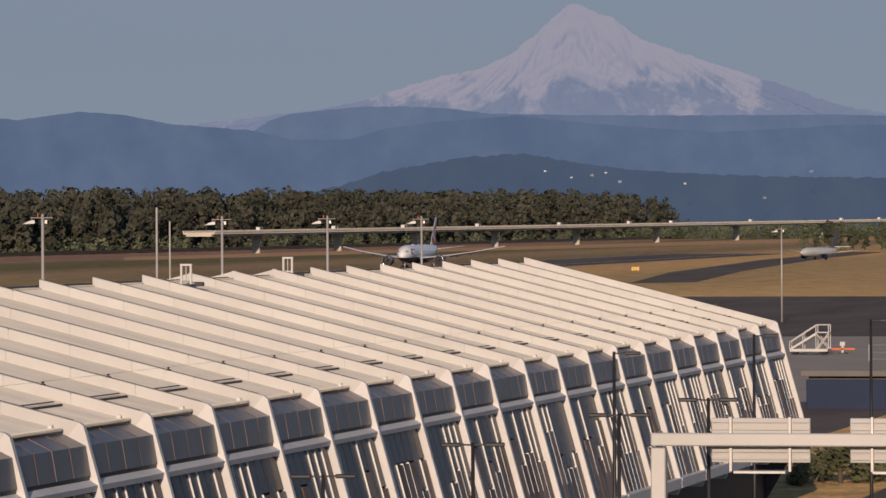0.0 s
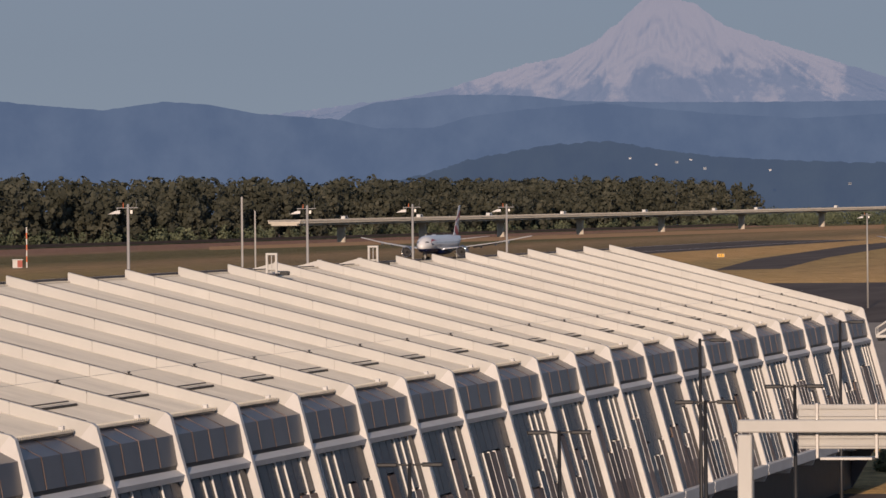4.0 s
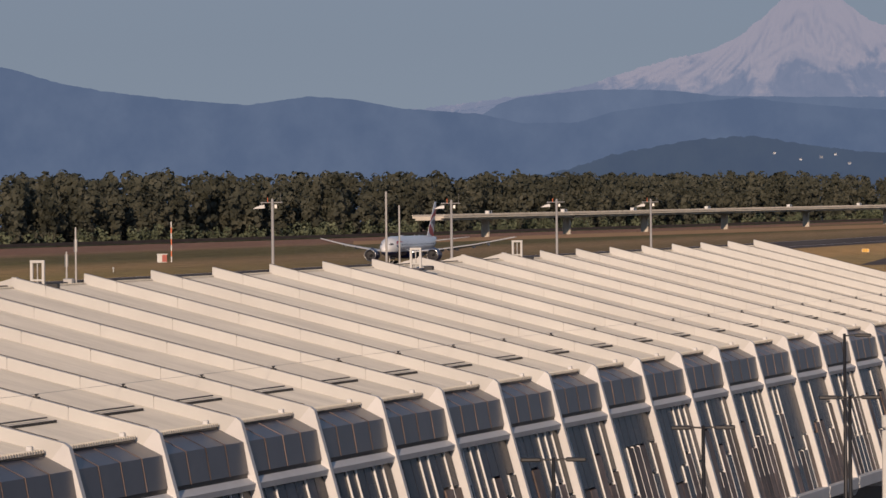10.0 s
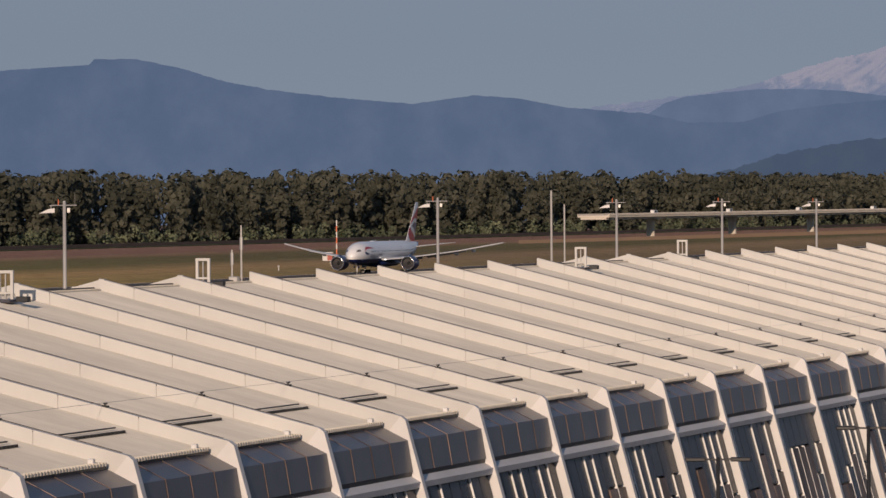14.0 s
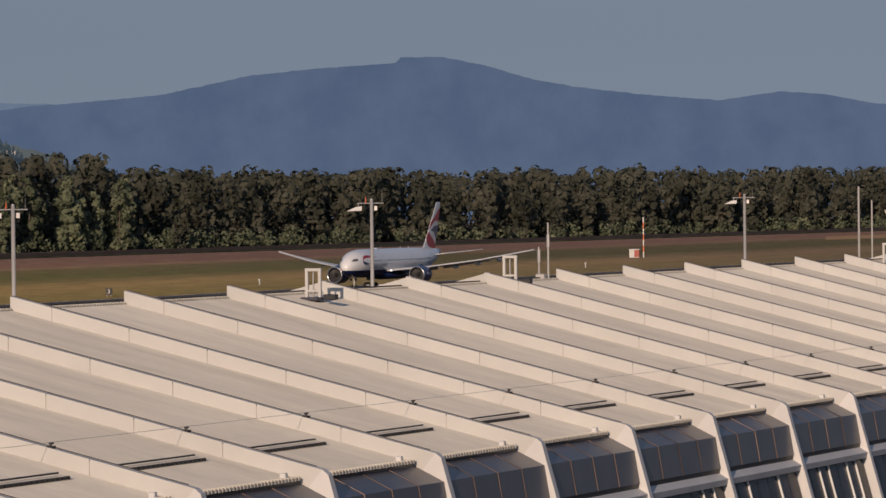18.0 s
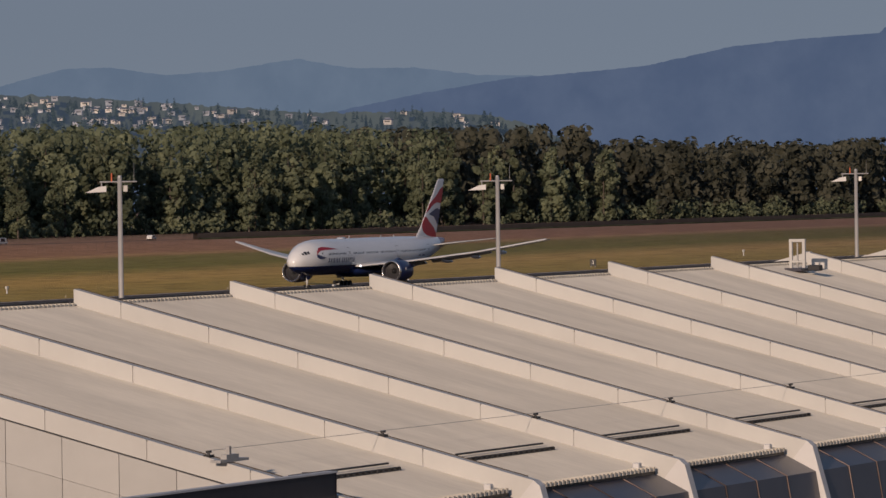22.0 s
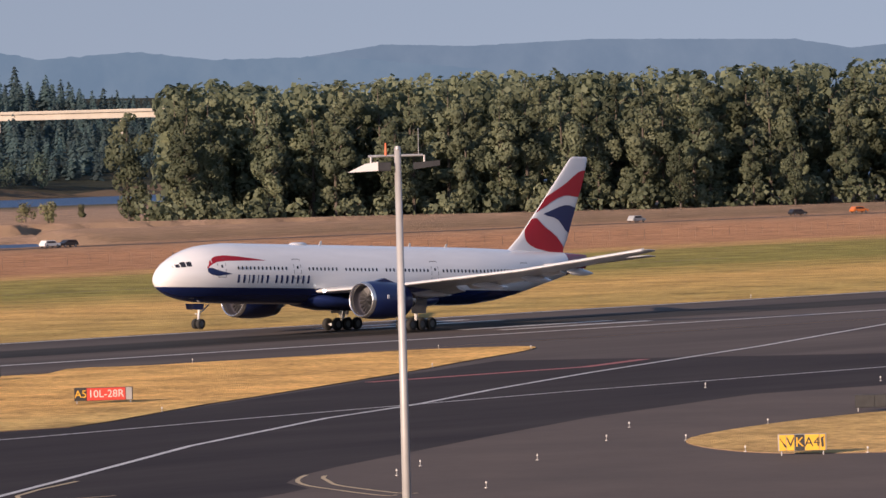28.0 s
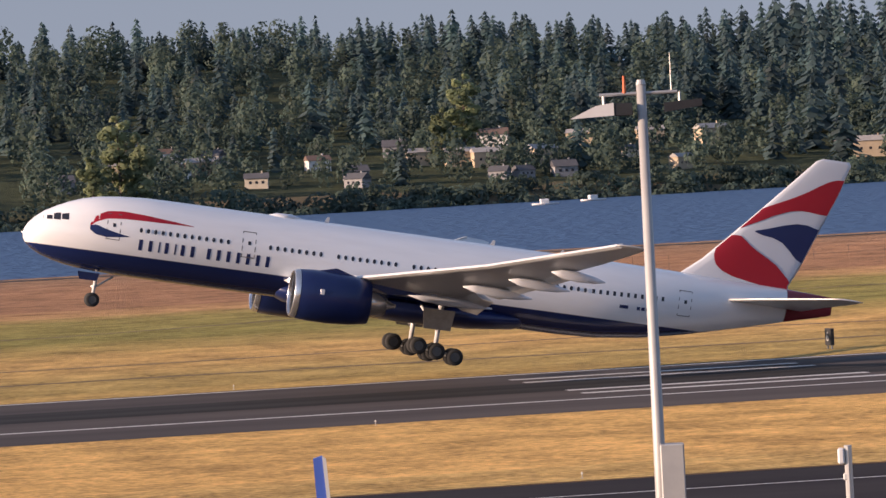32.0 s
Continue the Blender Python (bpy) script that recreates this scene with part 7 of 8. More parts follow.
    f = spot("blue_panel_edge", 80.98, 41, "narrow blue and white panel on edge", "panel")
    z = EYE_H - 41 * math.tan(radians(3.33)) - top
    part("blue_face", prism([(-0.05, z - 0.02), (0.02, z), (0.1, 0.0), (0.0, 0.0)], -0.03, 0.03, "y"), mat("blue_enamel", (0.05, 0.10, 0.42), (0.06, 0.12, 0.45), 1.0, 0.4), f)
    part("white_edge", prism([(0.02, z), (0.05, z - 0.03), (0.13, 0.0), (0.1, 0.0)], -0.04, 0.04, "y"), M["rib"], f)


terrace()


# ---- far things: highway bridges, houses, boats, shrubs, cars
def road_bridge(name, a, b, z, deep, width, piers, material, label, climb=0.0):
    """A long beam bridge from a to b with round-ended piers down to the ground."""
    t = tagged(empty(name, a[0], a[1], 0), label, "bridge")
    d = Vector((b[0] - a[0], b[1] - a[1]))
    t.rotation_euler = (0, -climb, math.atan2(d.y, d.x))
    L = d.length
    part("deck", box(0, L, -width / 2, width / 2, z - 0.9, z, 0.05), material, t)
    part("girder", box(0, L, -width / 2 + 1.5, width / 2 - 1.5, z - deep, z - 0.9), material, t)
    for s in (-1, 1):
        part("parapet", box(0, L, s * width / 2 - 0.2, s * width / 2 + 0.2, z, z + 0.85, 0.03), material, t)
    first = None
    for f in piers:
        if first is None:
            first = part("pier", bm_box(box(-1.1, 1.1, -width * 0.12, width * 0.12, -12, z - deep - 0.8, 0.4), -1.3, 1.3, -width * 0.2, width * 0.2, z - deep - 1.0, z - deep, 0.1), material, t)
            first.location.x = f * L
        else:
            shared("pier", first, t, Matrix.Translation((f * L, 0, 0)))
    return t


def levee():
    """A low grassy bank in front of the highway bridge, set to hide the pier feet from the camera."""
    rows = []
    for i in range(41):
        f = -0.05 + 1.05 * i / 40
        x, y = A1[0] + f * (B1[0] - A1[0]), A1[1] + f * (B1[1] - A1[1])
        a, r = math.degrees(math.atan2(y, x)), math.hypot(x, y) - 70
        h = 1.6 + 1.4 * f
        rows.append([(*polar(a, r - 9), -1.0), (*polar(a, r - 2), h), (*polar(a, r + 2), h), (*polar(a, r + 9), -1.0)])
    tagged(mesh_ob("levee", [p for q in rows for p in q], [(4 * i + k, 4 * i + k + 1, 4 * i + k + 5, 4 * i + k + 4) for i in range(40) for k in range(3)], M["field"]), "low dry grass bank in front of the highway bridge", "bank", kind="structure")


M["bridge"] = mat("bridge_concrete", (0.64, 0.585, 0.50), (0.54, 0.495, 0.42), 12.0, 0.85, fine=0.1, dull=0.5)
A1, B1 = polar(14.12, 2565), polar(5.4, 4560)
levee()
road_bridge("highway_bridge", A1, B1, 11.8, 1.9, 16, [0.041, 0.104, 0.17, 0.244, 0.328, 0.42, 0.523, 0.645, 0.78, 0.92], M["bridge"], "long pale concrete highway bridge on slim piers", 0.0018)
A2, B2 = polar(52.2, 3300), polar(43.5, 3300)
road_bridge("river_bridge", A2, B2, EYE_H + 3300 * math.tan(radians(0.475)), 4.6, 16, [0.05, 0.2, 0.35, 0.5, 0.65, 0.8, 0.95], M["bridge"], "sunlit beige highway bridge in front of the fir hill")


def make_car(name, material, label, van=False):
    c = tagged(empty(name), label, "car")
    L, H, W = (5.4, 2.2, 2.0) if van else (4.6, 1.55, 1.85)
    pts = [(-L / 2, 0.35), (L / 2, 0.35), (L / 2, 0.85), (L * 0.3, 0.98), (L * 0.14, H), (-L * 0.36, H), (-L * 0.47, 0.95), (-L / 2, 0.9)] if not van else [(-L / 2, 0.4), (L / 2, 0.4), (L / 2, 1.0), (L * 0.42, 1.2), (L * 0.34, H), (-L / 2, H)]
    bm = prism(pts, -W / 2, W / 2, "y")
    bmesh.ops.bevel(bm, geom=list(bm.edges), offset=0.07, segments=1, affect="EDGES")
    part("body", bm, material, c)
    for s in (-1, 1):
        part("side_window", prism([(-L * 0.34, 1.0), (L * 0.22, 1.0), (L * 0.12, H - 0.14), (-L * 0.32, H - 0.14)], s * (W / 2 + 0.005), s * (W / 2 + 0.02), "y"), M["win"], c)
        for dx in (-L * 0.31, L * 0.31):
            bm = bmesh.new()
            add_wheel(bm, dx, s * (W / 2 - 0.08), 0.33, 0.33, 0.22)
            w = part("wheel", bm, M["tyre"], c)
            hub = bmesh.new()
            bm_tube(hub, (dx, s * (W / 2 - 0.16), 0.33), (dx, s * (W / 2 + 0.02), 0.33), 0.18, None, 10)
            part("hub", hub, M["steel"], w)
    return c


paint = {n: mat("car_paint_" + n, c, None, 2.0, 0.3, coat=0.5) for n, c in (("white", (0.75, 0.74, 0.72)), ("black", (0.02, 0.02, 0.022)), ("orange", (0.55, 0.16, 0.03)), ("silver", (0.4, 0.41, 0.42)))}
# moving cars on the riverside road: (car, place at 28.75 s, speed)
cars = [(make_car("moving_car", paint["black"], "black car driving on the riverside road"), 728.0, -24.0), (make_car("moving_car", paint["white"], "white car driving on the riverside road"), 762.0, 28.0),
        (make_car("moving_car", paint["orange"], "orange car driving on the riverside road"), 490.0, -24.0), (make_car("moving_car", paint["black"], "dark car driving on the riverside road"), 310.0, -22.0),
        (make_car("moving_van", paint["white"], "white van driving below the tall trees", True), 1655.0, 29.0)]


def road_y(x):
    return float(np.interp(x, [880, 960, 1300, 1620, 3300], [842, 838, 822, 792, 725]))


kinds = [make_car("parked_car", paint[n], "%s car parked at the edge of the wood" % n) for n in ("white", "silver", "black", "orange")]
rnd = random.Random(8)
for i, x in enumerate((905, 930, 985, 1010, 1180, 1246, 1290, 1395, 1440, 1560, 1700, 1905, 2100, 2400)):
    src = kinds[i % 4 if i < 4 else i % 3]
    m = Matrix.Translation((x, road_y(x) + 9 + rnd.uniform(-1, 2), 0.05)) @ Matrix.Rotation(rnd.uniform(-0.4, 0.2), 4, "Z")
    (src if i < 4 else copy_thing(src, m)).matrix_basis = m
# vehicles on the highway bridge
bd = Vector((B1[0] - A1[0], B1[1] - A1[1])).normalized()
big = make_car("bridge_van", paint["white"], "white van on the highway bridge", True)
for i, f in enumerate((90, 210, 330, 470, 640, 800, 905, 1120, 1400, 1530)):
    m = Matrix.Translation((A1[0] + bd.x * f, A1[1] + bd.y * f, 11.84 + 0.0018 * f)) @ Matrix.Rotation(math.atan2(bd.y, bd.x), 4, "Z") @ Matrix.Rotation(-0.0018, 4, "Y")
    (big if i == 0 else copy_thing(big, m)).matrix_basis = m


def make_house(name, w, d, h, wall, roof, label, plain=0):
    t = tagged(empty(name), label, "house", "hillside houses")
    part("house_wall", box(-w / 2, w / 2, -d / 2, d / 2, -1.5, h, 0.05), wall, t)
    part("roof", prism([(-d / 2 - 0.6, h), (d / 2 + 0.6, h), (0, h + d * 0.32)], -w / 2 - 0.5, w / 2 + 0.5), roof, t)
    for i in range(0 if plain else 3):
        part("window", box(-w / 2 + w * (0.18 + 0.27 * i), -w / 2 + w * (0.18 + 0.27 * i) + 1.3, -d / 2 - 0.06, -d / 2 + 0.02, h * 0.4, h * 0.4 + 1.3), M["win"], t)
    if plain:
        part("window", box(-w * 0.3, w * 0.3, -d / 2 - 0.05, -d / 2 + 0.02, h * 0.35, h * 0.7), M["win"], t)
        return t
    part("chimney", box(w * 0.2, w * 0.2 + 0.8, -0.4, 0.4, h, h + d * 0.32 + 0.9), wall, t)
    return t


walls = [mat("house_wall_%s" % n, c, None, 3.0, 0.8) for n, c in (("cream", (0.66, 0.58, 0.45)), ("white", (0.78, 0.76, 0.72)), ("tan", (0.50, 0.40, 0.28)), ("grey", (0.30, 0.30, 0.31)))]
roofs = [mat("house_roof_%s" % n, c, None, 3.0, 0.9) for n, c in (("slate", (0.10, 0.10, 0.11)), ("brown", (0.16, 0.11, 0.09)), ("pale", (0.38, 0.36, 0.34)))]
models = [make_house("riverside_house", 11 + 3 * (i % 3), 8 + (i % 2) * 2, 4.2 + 1.6 * (i % 3), walls[i % 4], roofs[i % 3], ("cream", "white", "tan", "grey")[i % 4] + " house with a pitched roof among trees") for i in range(6)]
rnd = random.Random(17)
n = 0
for x, y, k in HOUSES:
    m = Matrix.Translation((x, y, float(ground_z(x, y)) + 0.3)) @ Matrix.Rotation(rnd.uniform(-0.7, 0.7), 4, "Z") @ Matrix.Scale(rnd.uniform(0.5, 0.78), 4)
    src = models[k + (2 if n % 3 == 0 and k < 2 else 0)]
    if src.get("used"):
        ob = copy_thing(src, m)
    else:
        ob = src
        ob["used"] = 1
    ob.matrix_basis = m
    n += 1
for mdl in models:
    if not mdl.get("used"):
        for o in list(mdl.children_recursive) + [mdl]:
            bpy.data.objects.remove(o)
for o in scene.objects:
    if "used" in o:
        del o["used"]

# hill with a town, behind the wood
TOWN = ((22.6, 0.2), (23.18, 0.54), (23.66, 0.66), (24.38, 0.72), (25.66, 0.72), (26.57, 0.8), (27.41, 0.86), (28.26, 0.93), (29.23, 0.95), (30.19, 0.95), (30.8, 0.94), (32.0, 0.86), (33.2, 0.78), (34.2, 0.66), (35.5, 0.4), (36.0, 0.2))
# haze over the hill, its houses and trees painted in as a faint glow
far_range("town_hill", TOWN, 3900, 0.0, haze_mat("hazed_town_hill", (0.045, 0.055, 0.035), (0.09, 0.115, 0.155), 0.55), "dim wooded hill with a spread of houses", 0.03, 20.0, 8, 0.02, 17.0)
town_walls = [haze_mat("hazed_house_wall_%s" % n, c, (0.10, 0.125, 0.165), 0.35) for n, c in (("white", (0.60, 0.60, 0.62)), ("grey", (0.30, 0.31, 0.33)), ("cream", (0.50, 0.46, 0.40)))]
town_roofs = [haze_mat("hazed_house_roof_%s" % n, c, (0.10, 0.125, 0.165), 0.4) for n, c in (("slate", (0.10, 0.10, 0.11)), ("pale", (0.30, 0.29, 0.29)))]
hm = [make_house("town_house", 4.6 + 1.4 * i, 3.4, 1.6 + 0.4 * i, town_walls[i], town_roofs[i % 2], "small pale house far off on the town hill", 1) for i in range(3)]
for i in range(270):
    az = min(34.0, max(23.4, rnd.choice((26.8, 27.8, 28.9, 29.6, 30.5, 31.4, 32.2)) + rnd.gauss(0, 0.42))) if i < 256 else rnd.uniform(23.6, 26.4)
    f = 0.62 + 0.35 * rnd.random() ** 0.8
    el = lerp_table(TOWN, az) * f
    r = 3900 - 80 * (1 - f) - 14
    x, y = polar(az, r)
    m = Matrix.Translation((x, y, EYE_H + r * math.tan(radians(el)))) @ Matrix.Rotation(radians(az) - 1.57 + rnd.uniform(-0.5, 0.5), 4, "Z") @ Matrix.Scale(rnd.uniform(0.42, 0.9), 4)
    (hm[i] if i < 3 else copy_thing(hm[i % 3], m)).matrix_basis = m
x, y = polar(30.45, 3820)
hall_far = tagged(empty("town_hall", x, y, EYE_H + 3820 * math.tan(radians(0.70))), "long cream building low on the town hill", "building")
hall_far.rotation_euler.z = radians(30.45) - 1.57
part("house_wall", box(-27, 27, -4, 4, -2, 3.0, 0.05), walls[0], hall_far)
part("roof", prism([(-4.6, 3.0), (4.6, 3.0), (0, 4.4)], -27.6, 27.6), roofs[2], hall_far)
for i in range(9):
    part("window", box(-25 + 6 * i, -22.4 + 6 * i, -4.05, -3.95, 0.6, 1.8), M["win"], hall_far)
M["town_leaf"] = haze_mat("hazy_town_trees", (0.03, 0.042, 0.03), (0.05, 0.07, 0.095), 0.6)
rng = np.random.default_rng(31)
az = rng.uniform(22.9, 34.6, 1100)
el = np.array([lerp_table(TOWN, a) for a in az]) * rng.uniform(0.35, 1.0, 1100)
rr = 3878 - 70 * rng.uniform(0, 1, 1100)
vs, fs, ns = fir_cards(rng, rr * np.cos(np.radians(az)), rr * np.sin(np.radians(az)), EYE_H + rr * np.tan(np.radians(el)) - 3, rng.uniform(3, 8, 1100), 8, 6)
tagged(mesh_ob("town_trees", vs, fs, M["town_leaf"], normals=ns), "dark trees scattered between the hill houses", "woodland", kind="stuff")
# pale buildings on the foothill
for i in range(8):
    a = (9.75, 9.9, 10.12, 9.6, 8.9, 8.05, 10.4, 7.55, 9.82, 9.3, 9.98, 9.68)[i]
    e = (0.46, 0.43, 0.41, 0.36, 0.34, 0.18, 0.48, 0.46, 0.42, 0.2, 0.46, 0.47)[i]
    x, y = polar(a, 4430)
    copy_thing(hm[i % 2], Matrix.Translation((x, y, EYE_H + 4430 * math.tan(radians(e)))) @ Matrix.Rotation(radians(a) - 1.4, 4, "Z") @ Matrix.Scale(0.6, 4))


# long grey boathouse on the far shore
def boathouse(az, d):
    x = (1620 + d) / (math.tan(radians(az)) - 0.27)
    y = math.tan(radians(az)) * x
    t = tagged(empty("boathouse", x, y, float(ground_z(x, y))), "long low grey boathouse with a veranda on the shore", "building")
    t.rotation_euler.z = radians(az - 90)
    part("house_wall", box(-15, 17, -4, 5, -2, 4.2, 0.05), walls[3], t)
    part("roof", prism([(-5.2, 4.0), (6, 4.0), (2, 6.4), (-1.2, 6.4)], -16, 18), roofs[2], t)
    part("veranda_deck", box(-16, 18, -8, -4, 0.6, 0.9, 0.03), roofs[2], t)
    part("veranda_rail", box(-16, 18, -8, -7.9, 1.7, 1.9), walls[1], t)
    for i in range(9):
        part("veranda_post", box(-15.8 + 4.2 * i, -15.6 + 4.2 * i, -8, -7.8, -2.5, 4.0), walls[1], t)
        part("window", box(-14.4 + 3.5 * i, -12.6 + 3.5 * i, -4.06, -3.98, 1.6, 3.2), M["win"], t)


boathouse(58.0, 14)


# boats
def sailboat(x, y):
    t = tagged(empty("sailboat", x, y, WATER_Z), "cream two-masted boat with a gold-toned furled boom on the river", "boat")
    t.rotation_euler.z = -0.5
    t.scale = (1.5, 1.3, 1.15)
    part("hull", loft([[(s, w * math.cos(a), 0.2 + h * math.sin(a)) for a in [math.pi * (1 + i / 8) for i in range(9)]] for s, w, h in ((-10, 1.2, 0.8), (-6, 2.4, 1.4), (2, 2.6, 1.5), (7, 1.5, 1.3), (10, 0.1, 0.6))]), M["white"], t, smooth=True)
    part("cabin", box(-6, 3, -1.6, 1.6, 0.4, 1.8, 0.2), M["white"], t)
    for s, h in ((-4.5, 10), (1.0, 17)):
        part("mast", tube((s, 0, 0.4), (s, 0, h), 0.2, 0.1, 8), M["steel"], t)
    # evening light on the cream cover is painted in as gold
    part("furled_sail", loft([[(s, r * math.cos(a), z + r * math.sin(a)) for a in [6.2832 * i / 10 for i in range(10)]] for s, z, r in ((-9, 4.4, 0.2), (-7, 4.5, 0.75), (-2, 4.1, 0.85), (3, 3.3, 0.8), (7, 2.4, 0.6), (9, 1.9, 0.2))]), mat("sunlit_sail_cover", (0.85, 0.62, 0.30), (0.75, 0.52, 0.24), 1.5, 0.7), t, "cream canvas sail cover coloured gold as if sunlit", True)
    part("stay", tube((1, 0, 16.5), (9.5, 0, 1), 0.06, None, 5), M["dark"], t)


sailboat(*polar(61.25, 2150))


def motorboat(az, r, k):
    x, y = polar(az, r)
    t = tagged(empty("motorboat", x, y, WATER_Z), "small white motorboat near the far shore", "boat", "motorboats")
    t.rotation_euler.z = 0.2 * k
    part("hull", loft([[(s, w * math.cos(a), 0.6 + h * math.sin(a)) for a in [math.pi * (1 + i / 8) for i in range(9)]] for s, w, h in ((-4, 1.2, 0.8), (0, 1.4, 0.9), (3, 0.8, 0.8), (4.5, 0.05, 0.4))]), M["white"], t, smooth=True)
    part("cabin", box(-1.5, 1.2, -0.9, 0.9, 0.6, 1.9, 0.15), M["white"], t)
    part("windscreen", box(1.22, 1.28, -0.8, 0.8, 1.1, 1.7), M["win"], t)


for i, (a, r) in enumerate(((78.42, 1650), (77.9, 1690), (83.9, 1630), (58.5, 2150), (74.2, 1640))):
    motorboat(a, r, i)


# shrubs and a bare tree on the sand bar, beacon boards
def shrub_lobes(rng, h, spread, lean=0.0):
    c, r = [], []
    for i in range(9):
        a, f = rng.uniform(0, 6.28), rng.uniform(0.15, 0.85)
        o = spread * rng.uniform(0.1, 0.7) * (1.1 - 0.6 * f)
        c.append((o * math.cos(a), o * math.sin(a), h * f))
        q = spread * rng.uniform(0.3, 0.5)
        r.append((q, q, q * 0.9))
    return c, r


sh = [make_tree("willow_shrub", 9 + i, 4.5 + 0.6 * i, 300 + i, M["bush"], 40, 0.6, shrub_lobes) for i in range(3)]
for i, (a, r, s) in enumerate(((54.6, 1600, 0.8), (54.2, 1590, 0.45), (53.85, 1600, 1.1), (53.9, 1570, 0.5), (53.1, 1600, 0.7), (52.85, 1590, 0.95), (52.6, 1600, 1.2), (52.35, 1610, 1.15), (52.1, 1600, 0.8), (51.75, 1600, 1.25), (51.6, 1610, 1.0), (51.45, 1590, 0.75),
                               (51.05, 1560, 1.3), (50.85, 1570, 1.35), (50.5, 1600, 0.8), (49.6, 1620, 0.6), (48.66, 1430, 0.7), (48.9, 1480, 0.55), (48.3, 1650, 0.5), (62.0, 1480, 0.4))):
    x, y = polar(a, r)
    m = Matrix.Translation((x, y, float(ground_z(x, y)) - 0.3)) @ Matrix.Rotation(i * 1.3, 4, "Z")
    ob = sh[i] if i < 3 else copy_thing(sh[i % 3], m)
    ob.matrix_basis = m
    ob.scale = (s, s, s)
    tagged(ob, "pale yellow-green willow shrub on the sand bar", "shrub", "sand bar shrubs")
x, y = polar(49.85, 1520)
t = tagged(empty("bare_tree", x, y, float(ground_z(x, y))), "tall bare grey tree on the sand bar", "tree")
bm = tube((0, 0, -1), (0, 0, 18), 0.35, 0.12, 7)
for i in range(9):
    a, z0 = i * 2.4, 7 + i * 1.2
    bm_tube(bm, (0, 0, z0), (2.6 * math.cos(a), 2.6 * math.sin(a), z0 + 1.6), 0.1, 0.03, 5)
part("trunk", bm, M["bark"], t)
for a, r, h in ((51.18, 1600, 13.5), (53.8, 1560, 5.5)):
    x, y = polar(a, r)
    t = tagged(empty("beacon_board", x, y, float(ground_z(x, y))), "orange day-beacon board on a post", "beacon")
    part("post", tube((0, 0, -1), (0, 0, h - 3), 0.25, None, 8), M["steel"], t)
    part("board", box(-1.0, 1.0, -0.15, 0.15, h - 3.6, h, 0.05), M["orange"], t)
    part("band", box(-1.0, 1.0, -0.18, 0.18, h - 0.5, h - 0.2), M["line"], t)

# navigation shelter with its red and white mast, and small field posts
x, y = polar(16.0 + 0.97, 1745)
t = tagged(empty("antenna_shelter", x, y, 0), "white and red equipment shelter beside an antenna mast", "shelter")
t.rotation_euler.z = radians(17)
part("hut", box(-1.4, 1.4, -1.4, 1.8, 0, 2.6, 0.05), M["rib"], t)
part("red_panel", box(-1.44, -1.4, -1.4, 0.2, 0.2, 2.5), M["red_line"], t)
part("hut_roof", box(-1.6, 1.6, -1.6, 2.0, 2.6, 2.82, 0.03), M["ledge"], t)
for i in range(7):
    part("mast_section", box(-0.2, 0.2, -3.05, -2.65, 1.9 * i, 1.9 * i + 1.88, 0.02), M["orange"] if i % 2 else M["rib"], t)
x, y = polar(36.3, 1284)
t = tagged(empty("obstruction_mast", x, y, 0), "slim grey obstruction mast in the brown field", "mast")
part("lattice", tube((0, 0, 0), (0, 0, 11.5), 0.16, 0.10, 6), M["pole"], t)
part("lamp", tube((0, 0, 11.5), (0, 0, 12.0), 0.18, 0.1, 8), M["orange"], t)


def field_post(x, y, h):
    t = tagged(empty("marker_post", x, y, 0), "short white marker post in the grass", "post", "field marker posts")
    part("stake", box(-0.12, 0.12, -0.12, 0.12, 0, h, 0.02), M["rib"], t)
    part("head", box(-0.35, 0.35, -0.2, 0.2, h, h + 0.5, 0.04), M["rib"], t)


for az, r, h in ((25.4, 900, 0.9), (28.9, 930, 0.8), (33.2, 900, 0.8), (33.0, 905, 0.8), (32.1, 900, 0.8), (36.0, 850, 0.9), (19.7, 1150, 0.9), (24.6, 1000, 0.9), (66.9, 700, 1.0), (54.4, 760, 0.9), (21.0, 1250, 0.9), (17.5, 1500, 1.0), (30.6, 1050, 1.2)):
    field_post(*polar(az, r), h)
# fence along the brown field
f = tagged(empty("perimeter_fence", 0, 0, 0), "long wire perimeter fence on thin grey posts", "fence", kind="stuff")
bm = bmesh.new()
for i in range(260):
    x = 100 + i * 5.0
    bm_box(bm, x - 0.02, x + 0.02, 699.98, 700.02, 0, 1.9)
for z in (1.0, 1.87):
    bm_box(bm, 100, 1400, 699.99, 700.01, z, z + 0.015)
part("fence_posts", bm, M["bark"], f)["kind"] = "stuff"

# shrubs on the bank past the concourse, and dark trees behind the waiting jet
for i, (a, r, k) in enumerate(((7.72, 377, 0.2), (7.5, 384, 0.26), (7.25, 380, 0.3), (7.0, 388, 0.28), (6.75, 382, 0.33), (6.5, 390, 0.3), (7.35, 396, 0.3), (6.9, 400, 0.34), (6.3, 384, 0.3), (7.62, 392, 0.24))):
    x, y = polar(a, r)
    ob = copy_thing(sh[i % 3], Matrix.Translation((x, y, -0.1)))
    ob.scale = (k * 1.5, k * 1.5, k)
    ob.name = "roadside_shrub"
    tagged(ob, "low olive-green shrub on the road bank", "shrub", "roadside shrubs")
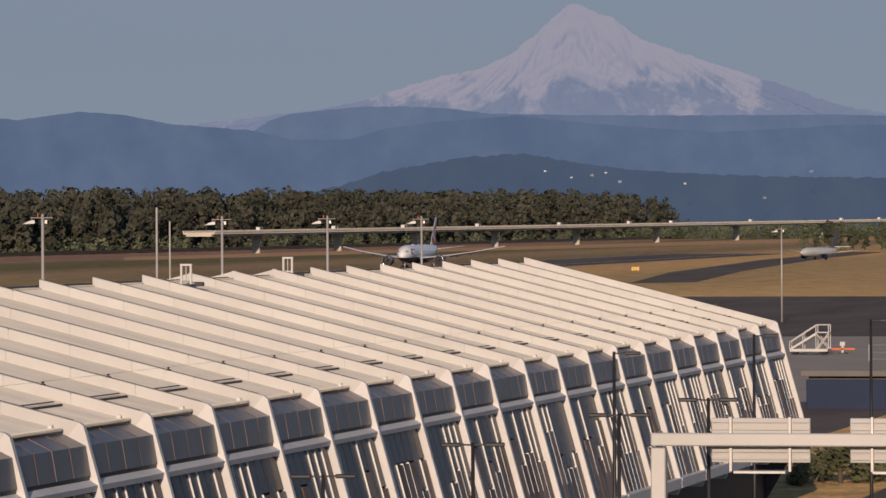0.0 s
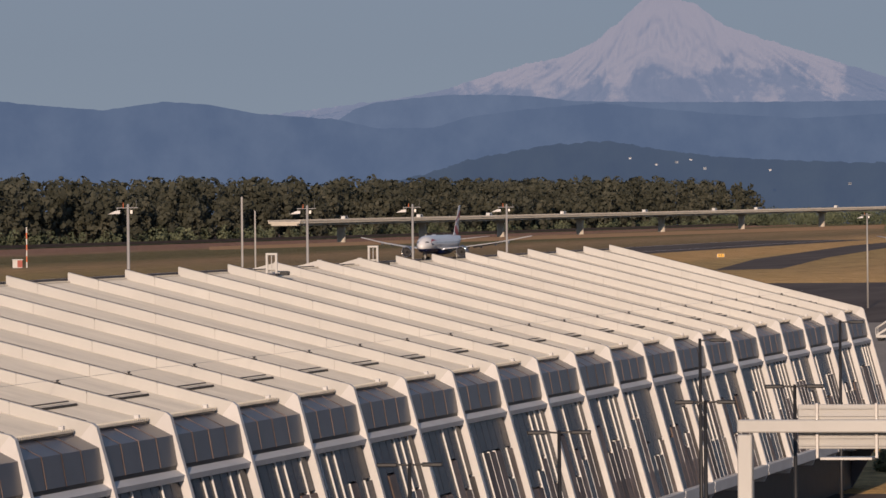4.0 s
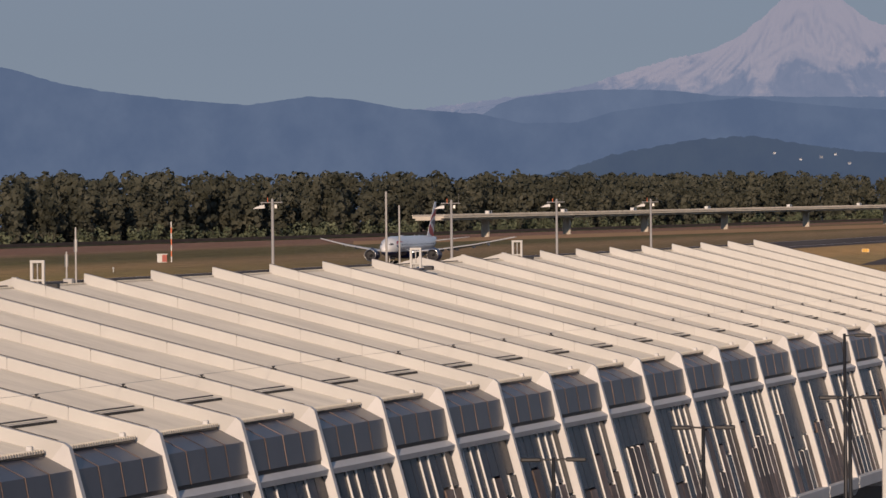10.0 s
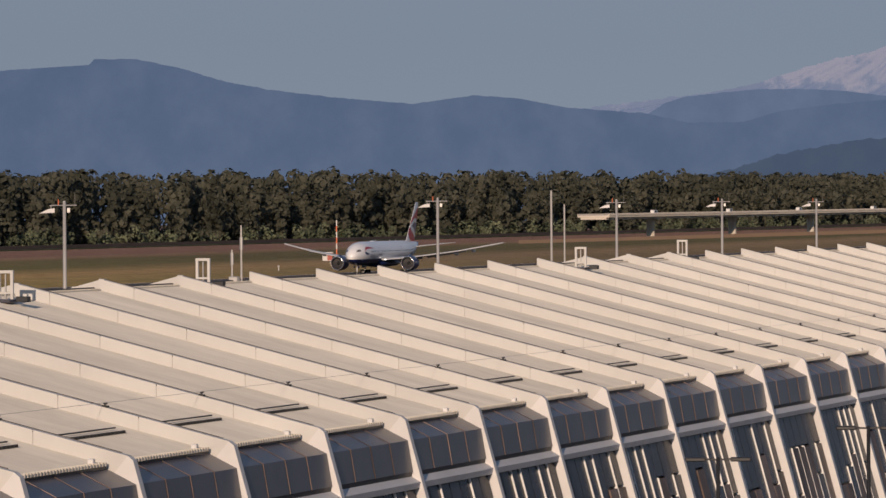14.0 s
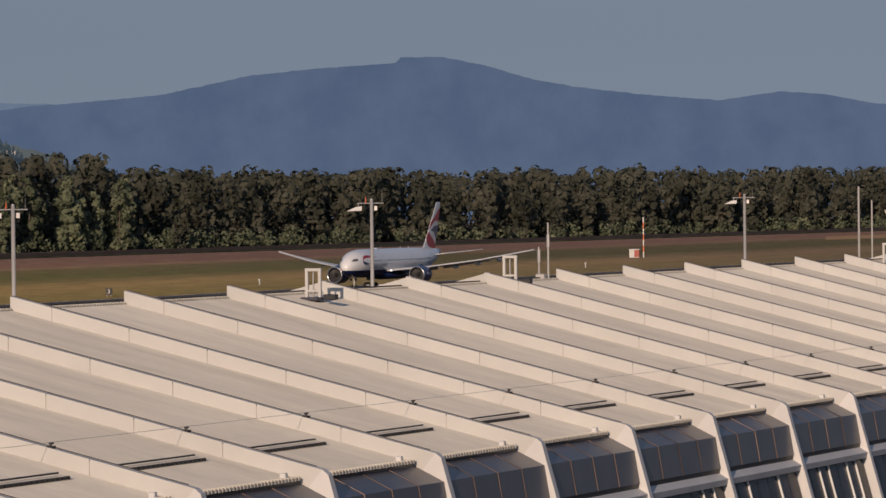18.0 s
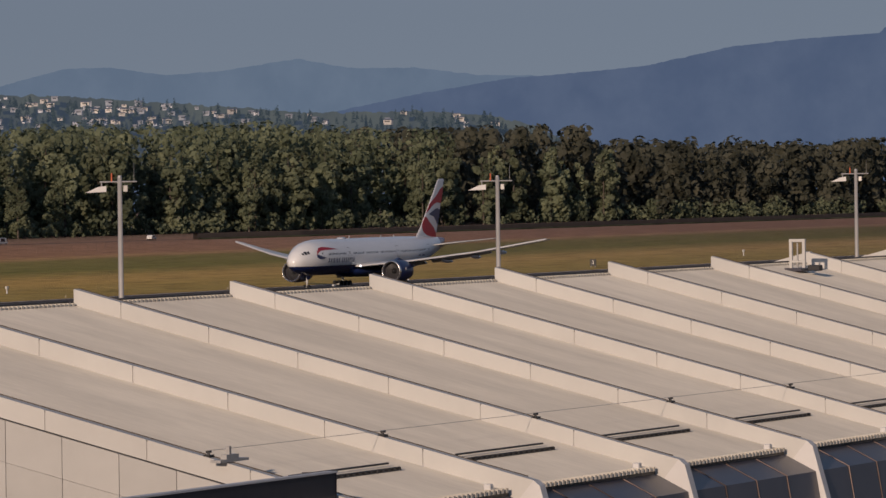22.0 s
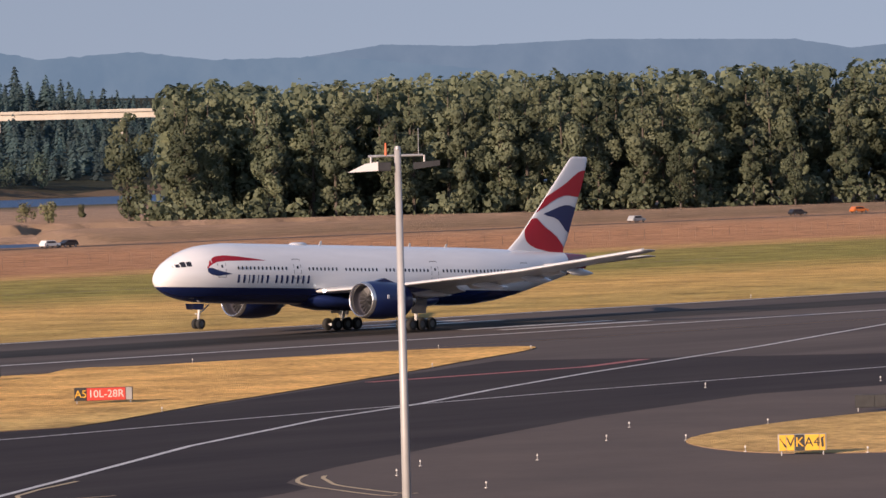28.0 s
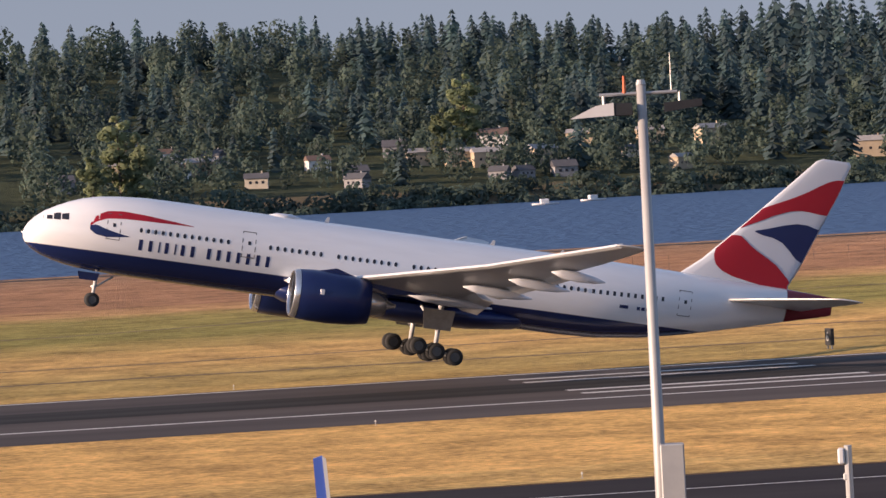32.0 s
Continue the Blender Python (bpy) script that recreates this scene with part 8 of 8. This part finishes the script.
for i, (a, k) in enumerate(((7.62, 0.36), (7.5, 0.46), (7.36, 0.52), (7.24, 0.5), (7.1, 0.42), (6.98, 0.36), (6.8, 0.5), (6.68, 0.58), (6.5, 0.6))):
    x, y = polar(a, 2860 + 14 * (i % 3))
    ob = copy_thing(scene.objects["cottonwood_tree"], Matrix.Translation((x, y, 0)) @ Matrix.Rotation(i * 1.7, 4, "Z"))
    ob.scale = (k * 1.7, k * 1.7, k)
    tagged(ob, "dark rounded tree behind the waiting jet", "tree", "trees behind the jet")


def hill_pole(az, r, el, cell=False):
    """A tall street-light pole, or a phone mast, that stands up out of the fir hill."""
    x, y = polar(az, r)
    g = float(ground_z(x, y))
    z = EYE_H + r * math.tan(radians(el)) - g
    t = tagged(empty("phone_mast" if cell else "street_lamp", x, y, g), "pale phone mast with three rings of white antenna panels" if cell else "tall thin street lamp rising out of the fir wood", "mast" if cell else "street lamp", "" if cell else "hill street lamps")
    t.rotation_euler.z = radians(az - 90)
    part("shaft", tube((0, 0, -1), (0, 0, z), 0.2, 0.12, 8), M["pole"], t)
    if cell:
        for k in range(3):
            for dx in (-1.7, 0.1, 1.9):
                part("antenna_panel", box(dx - 0.7, dx + 0.7, -1.0, -0.6, z - 2.2 - 3.0 * k, z - 0.2 - 3.0 * k, 0.05), M["rib"], t)
            part("ring", box(-2.2, 2.4, -0.5, 0.5, z - 1.4 - 3.0 * k, z - 1.2 - 3.0 * k), M["steel"], t)
    else:
        part("lamp_head", box(-1.3, 1.3, -0.5, 0.5, z - 0.3, z + 0.5, 0.1), M["ledge"], t)


hill_pole(62.27, 2700, 1.0, True)
for az, el in ((62.86, 1.08), (62.8, 0.9), (59.83, 0.997), (59.7, 0.94), (59.2, 0.957), (58.64, 1.041), (54.56, 0.826), (60.41, 1.16), (61.59, 1.038), (50.72, 0.739)):
    hill_pole(az, 2760, el)


# ---- what moves
def nose_x(t):
    """Place of the airliner's nose along the runway."""
    c = (2.7997008e-05, -0.0022467923, 0.0704790095, -2.0481446628, -19.7278376, 1876.2695)
    v = 0.0
    for k in c:
        v = v * t + k
    return v


def motions():
    rows = []
    tilt = ((0, 0), (26.8, 0.0), (27.5, 1.5), (28.5, 3.7), (29, 4.75), (30, 6.9), (31, 8.82), (32, 10.7))
    back = ((0, 0), (25.5, 0.0), (28.5, -3.6), (29, -2.8), (30, -1.5), (31, -1.4), (32, 0.3))
    drift = ((0, 0), (30, 0.0), (30.5, 1.2), (31, 3.6), (32, 8.2))
    lift = ((0, 0), (28.5, 0.03), (29, 0.18), (30, 0.45), (30.4, 0.55), (31, 0.95), (31.5, 1.8), (32, 2.86))
    stretch = ((0, 0), (28.5, 0.03), (29, 0.18), (30, 0.45), (30.4, 0.55), (32, 0.55))      # the legs lengthen as the wings take the load
    for t in [0.5 * i for i in range(65)]:
        rows.append((t, pose(nose_x(t) + 31.8 + lerp_table(back, t), 397.0 + lerp_table(drift, t), lerp_table(lift, t), 0, lerp_table(tilt, t), 0)))
    walk(airliner, rows)
    # the bogies stay flat on the runway as the nose comes up, then hang with their front wheels high
    hang = ((0, 0), (30.4, 0), (30.9, 7.0), (31.5, 10.0), (32, 10.0))
    for b in bogies:
        walk(b, [(t, pose(0, 0, 0.66 - lerp_table(stretch, t), 0, -lerp_table(tilt, t) * (1 - lerp_table(((0, 0), (30.4, 0), (31, 1)), t)) + lerp_table(hang, t), 0)) for t in [0.5 * i for i in range(65)]])

    # the wings bend up as they take the weight
    for side, w in wings:
        walk(w, [(t, Matrix.Translation((0, side * 3, 3.9)) @ pose(0, 0, 0, side * lerp_table(((0, 0), (27.5, 0), (30, 2.2), (32, 3.0)), t), 0, 0) @ Matrix.Translation((0, -side * 3, -3.9))) for t in (0, 26, 28, 29, 30, 31, 32)])
    for c, x0, v in cars:
        walk(c, [(t, pose(x0 + v * (t - 28.75), road_y(x0 + v * (t - 28.75)), 0.06, 0, 0, 0 if v > 0 else 180)) for t in (0, 8, 16, 24, 28, 30, 32)])


motions()
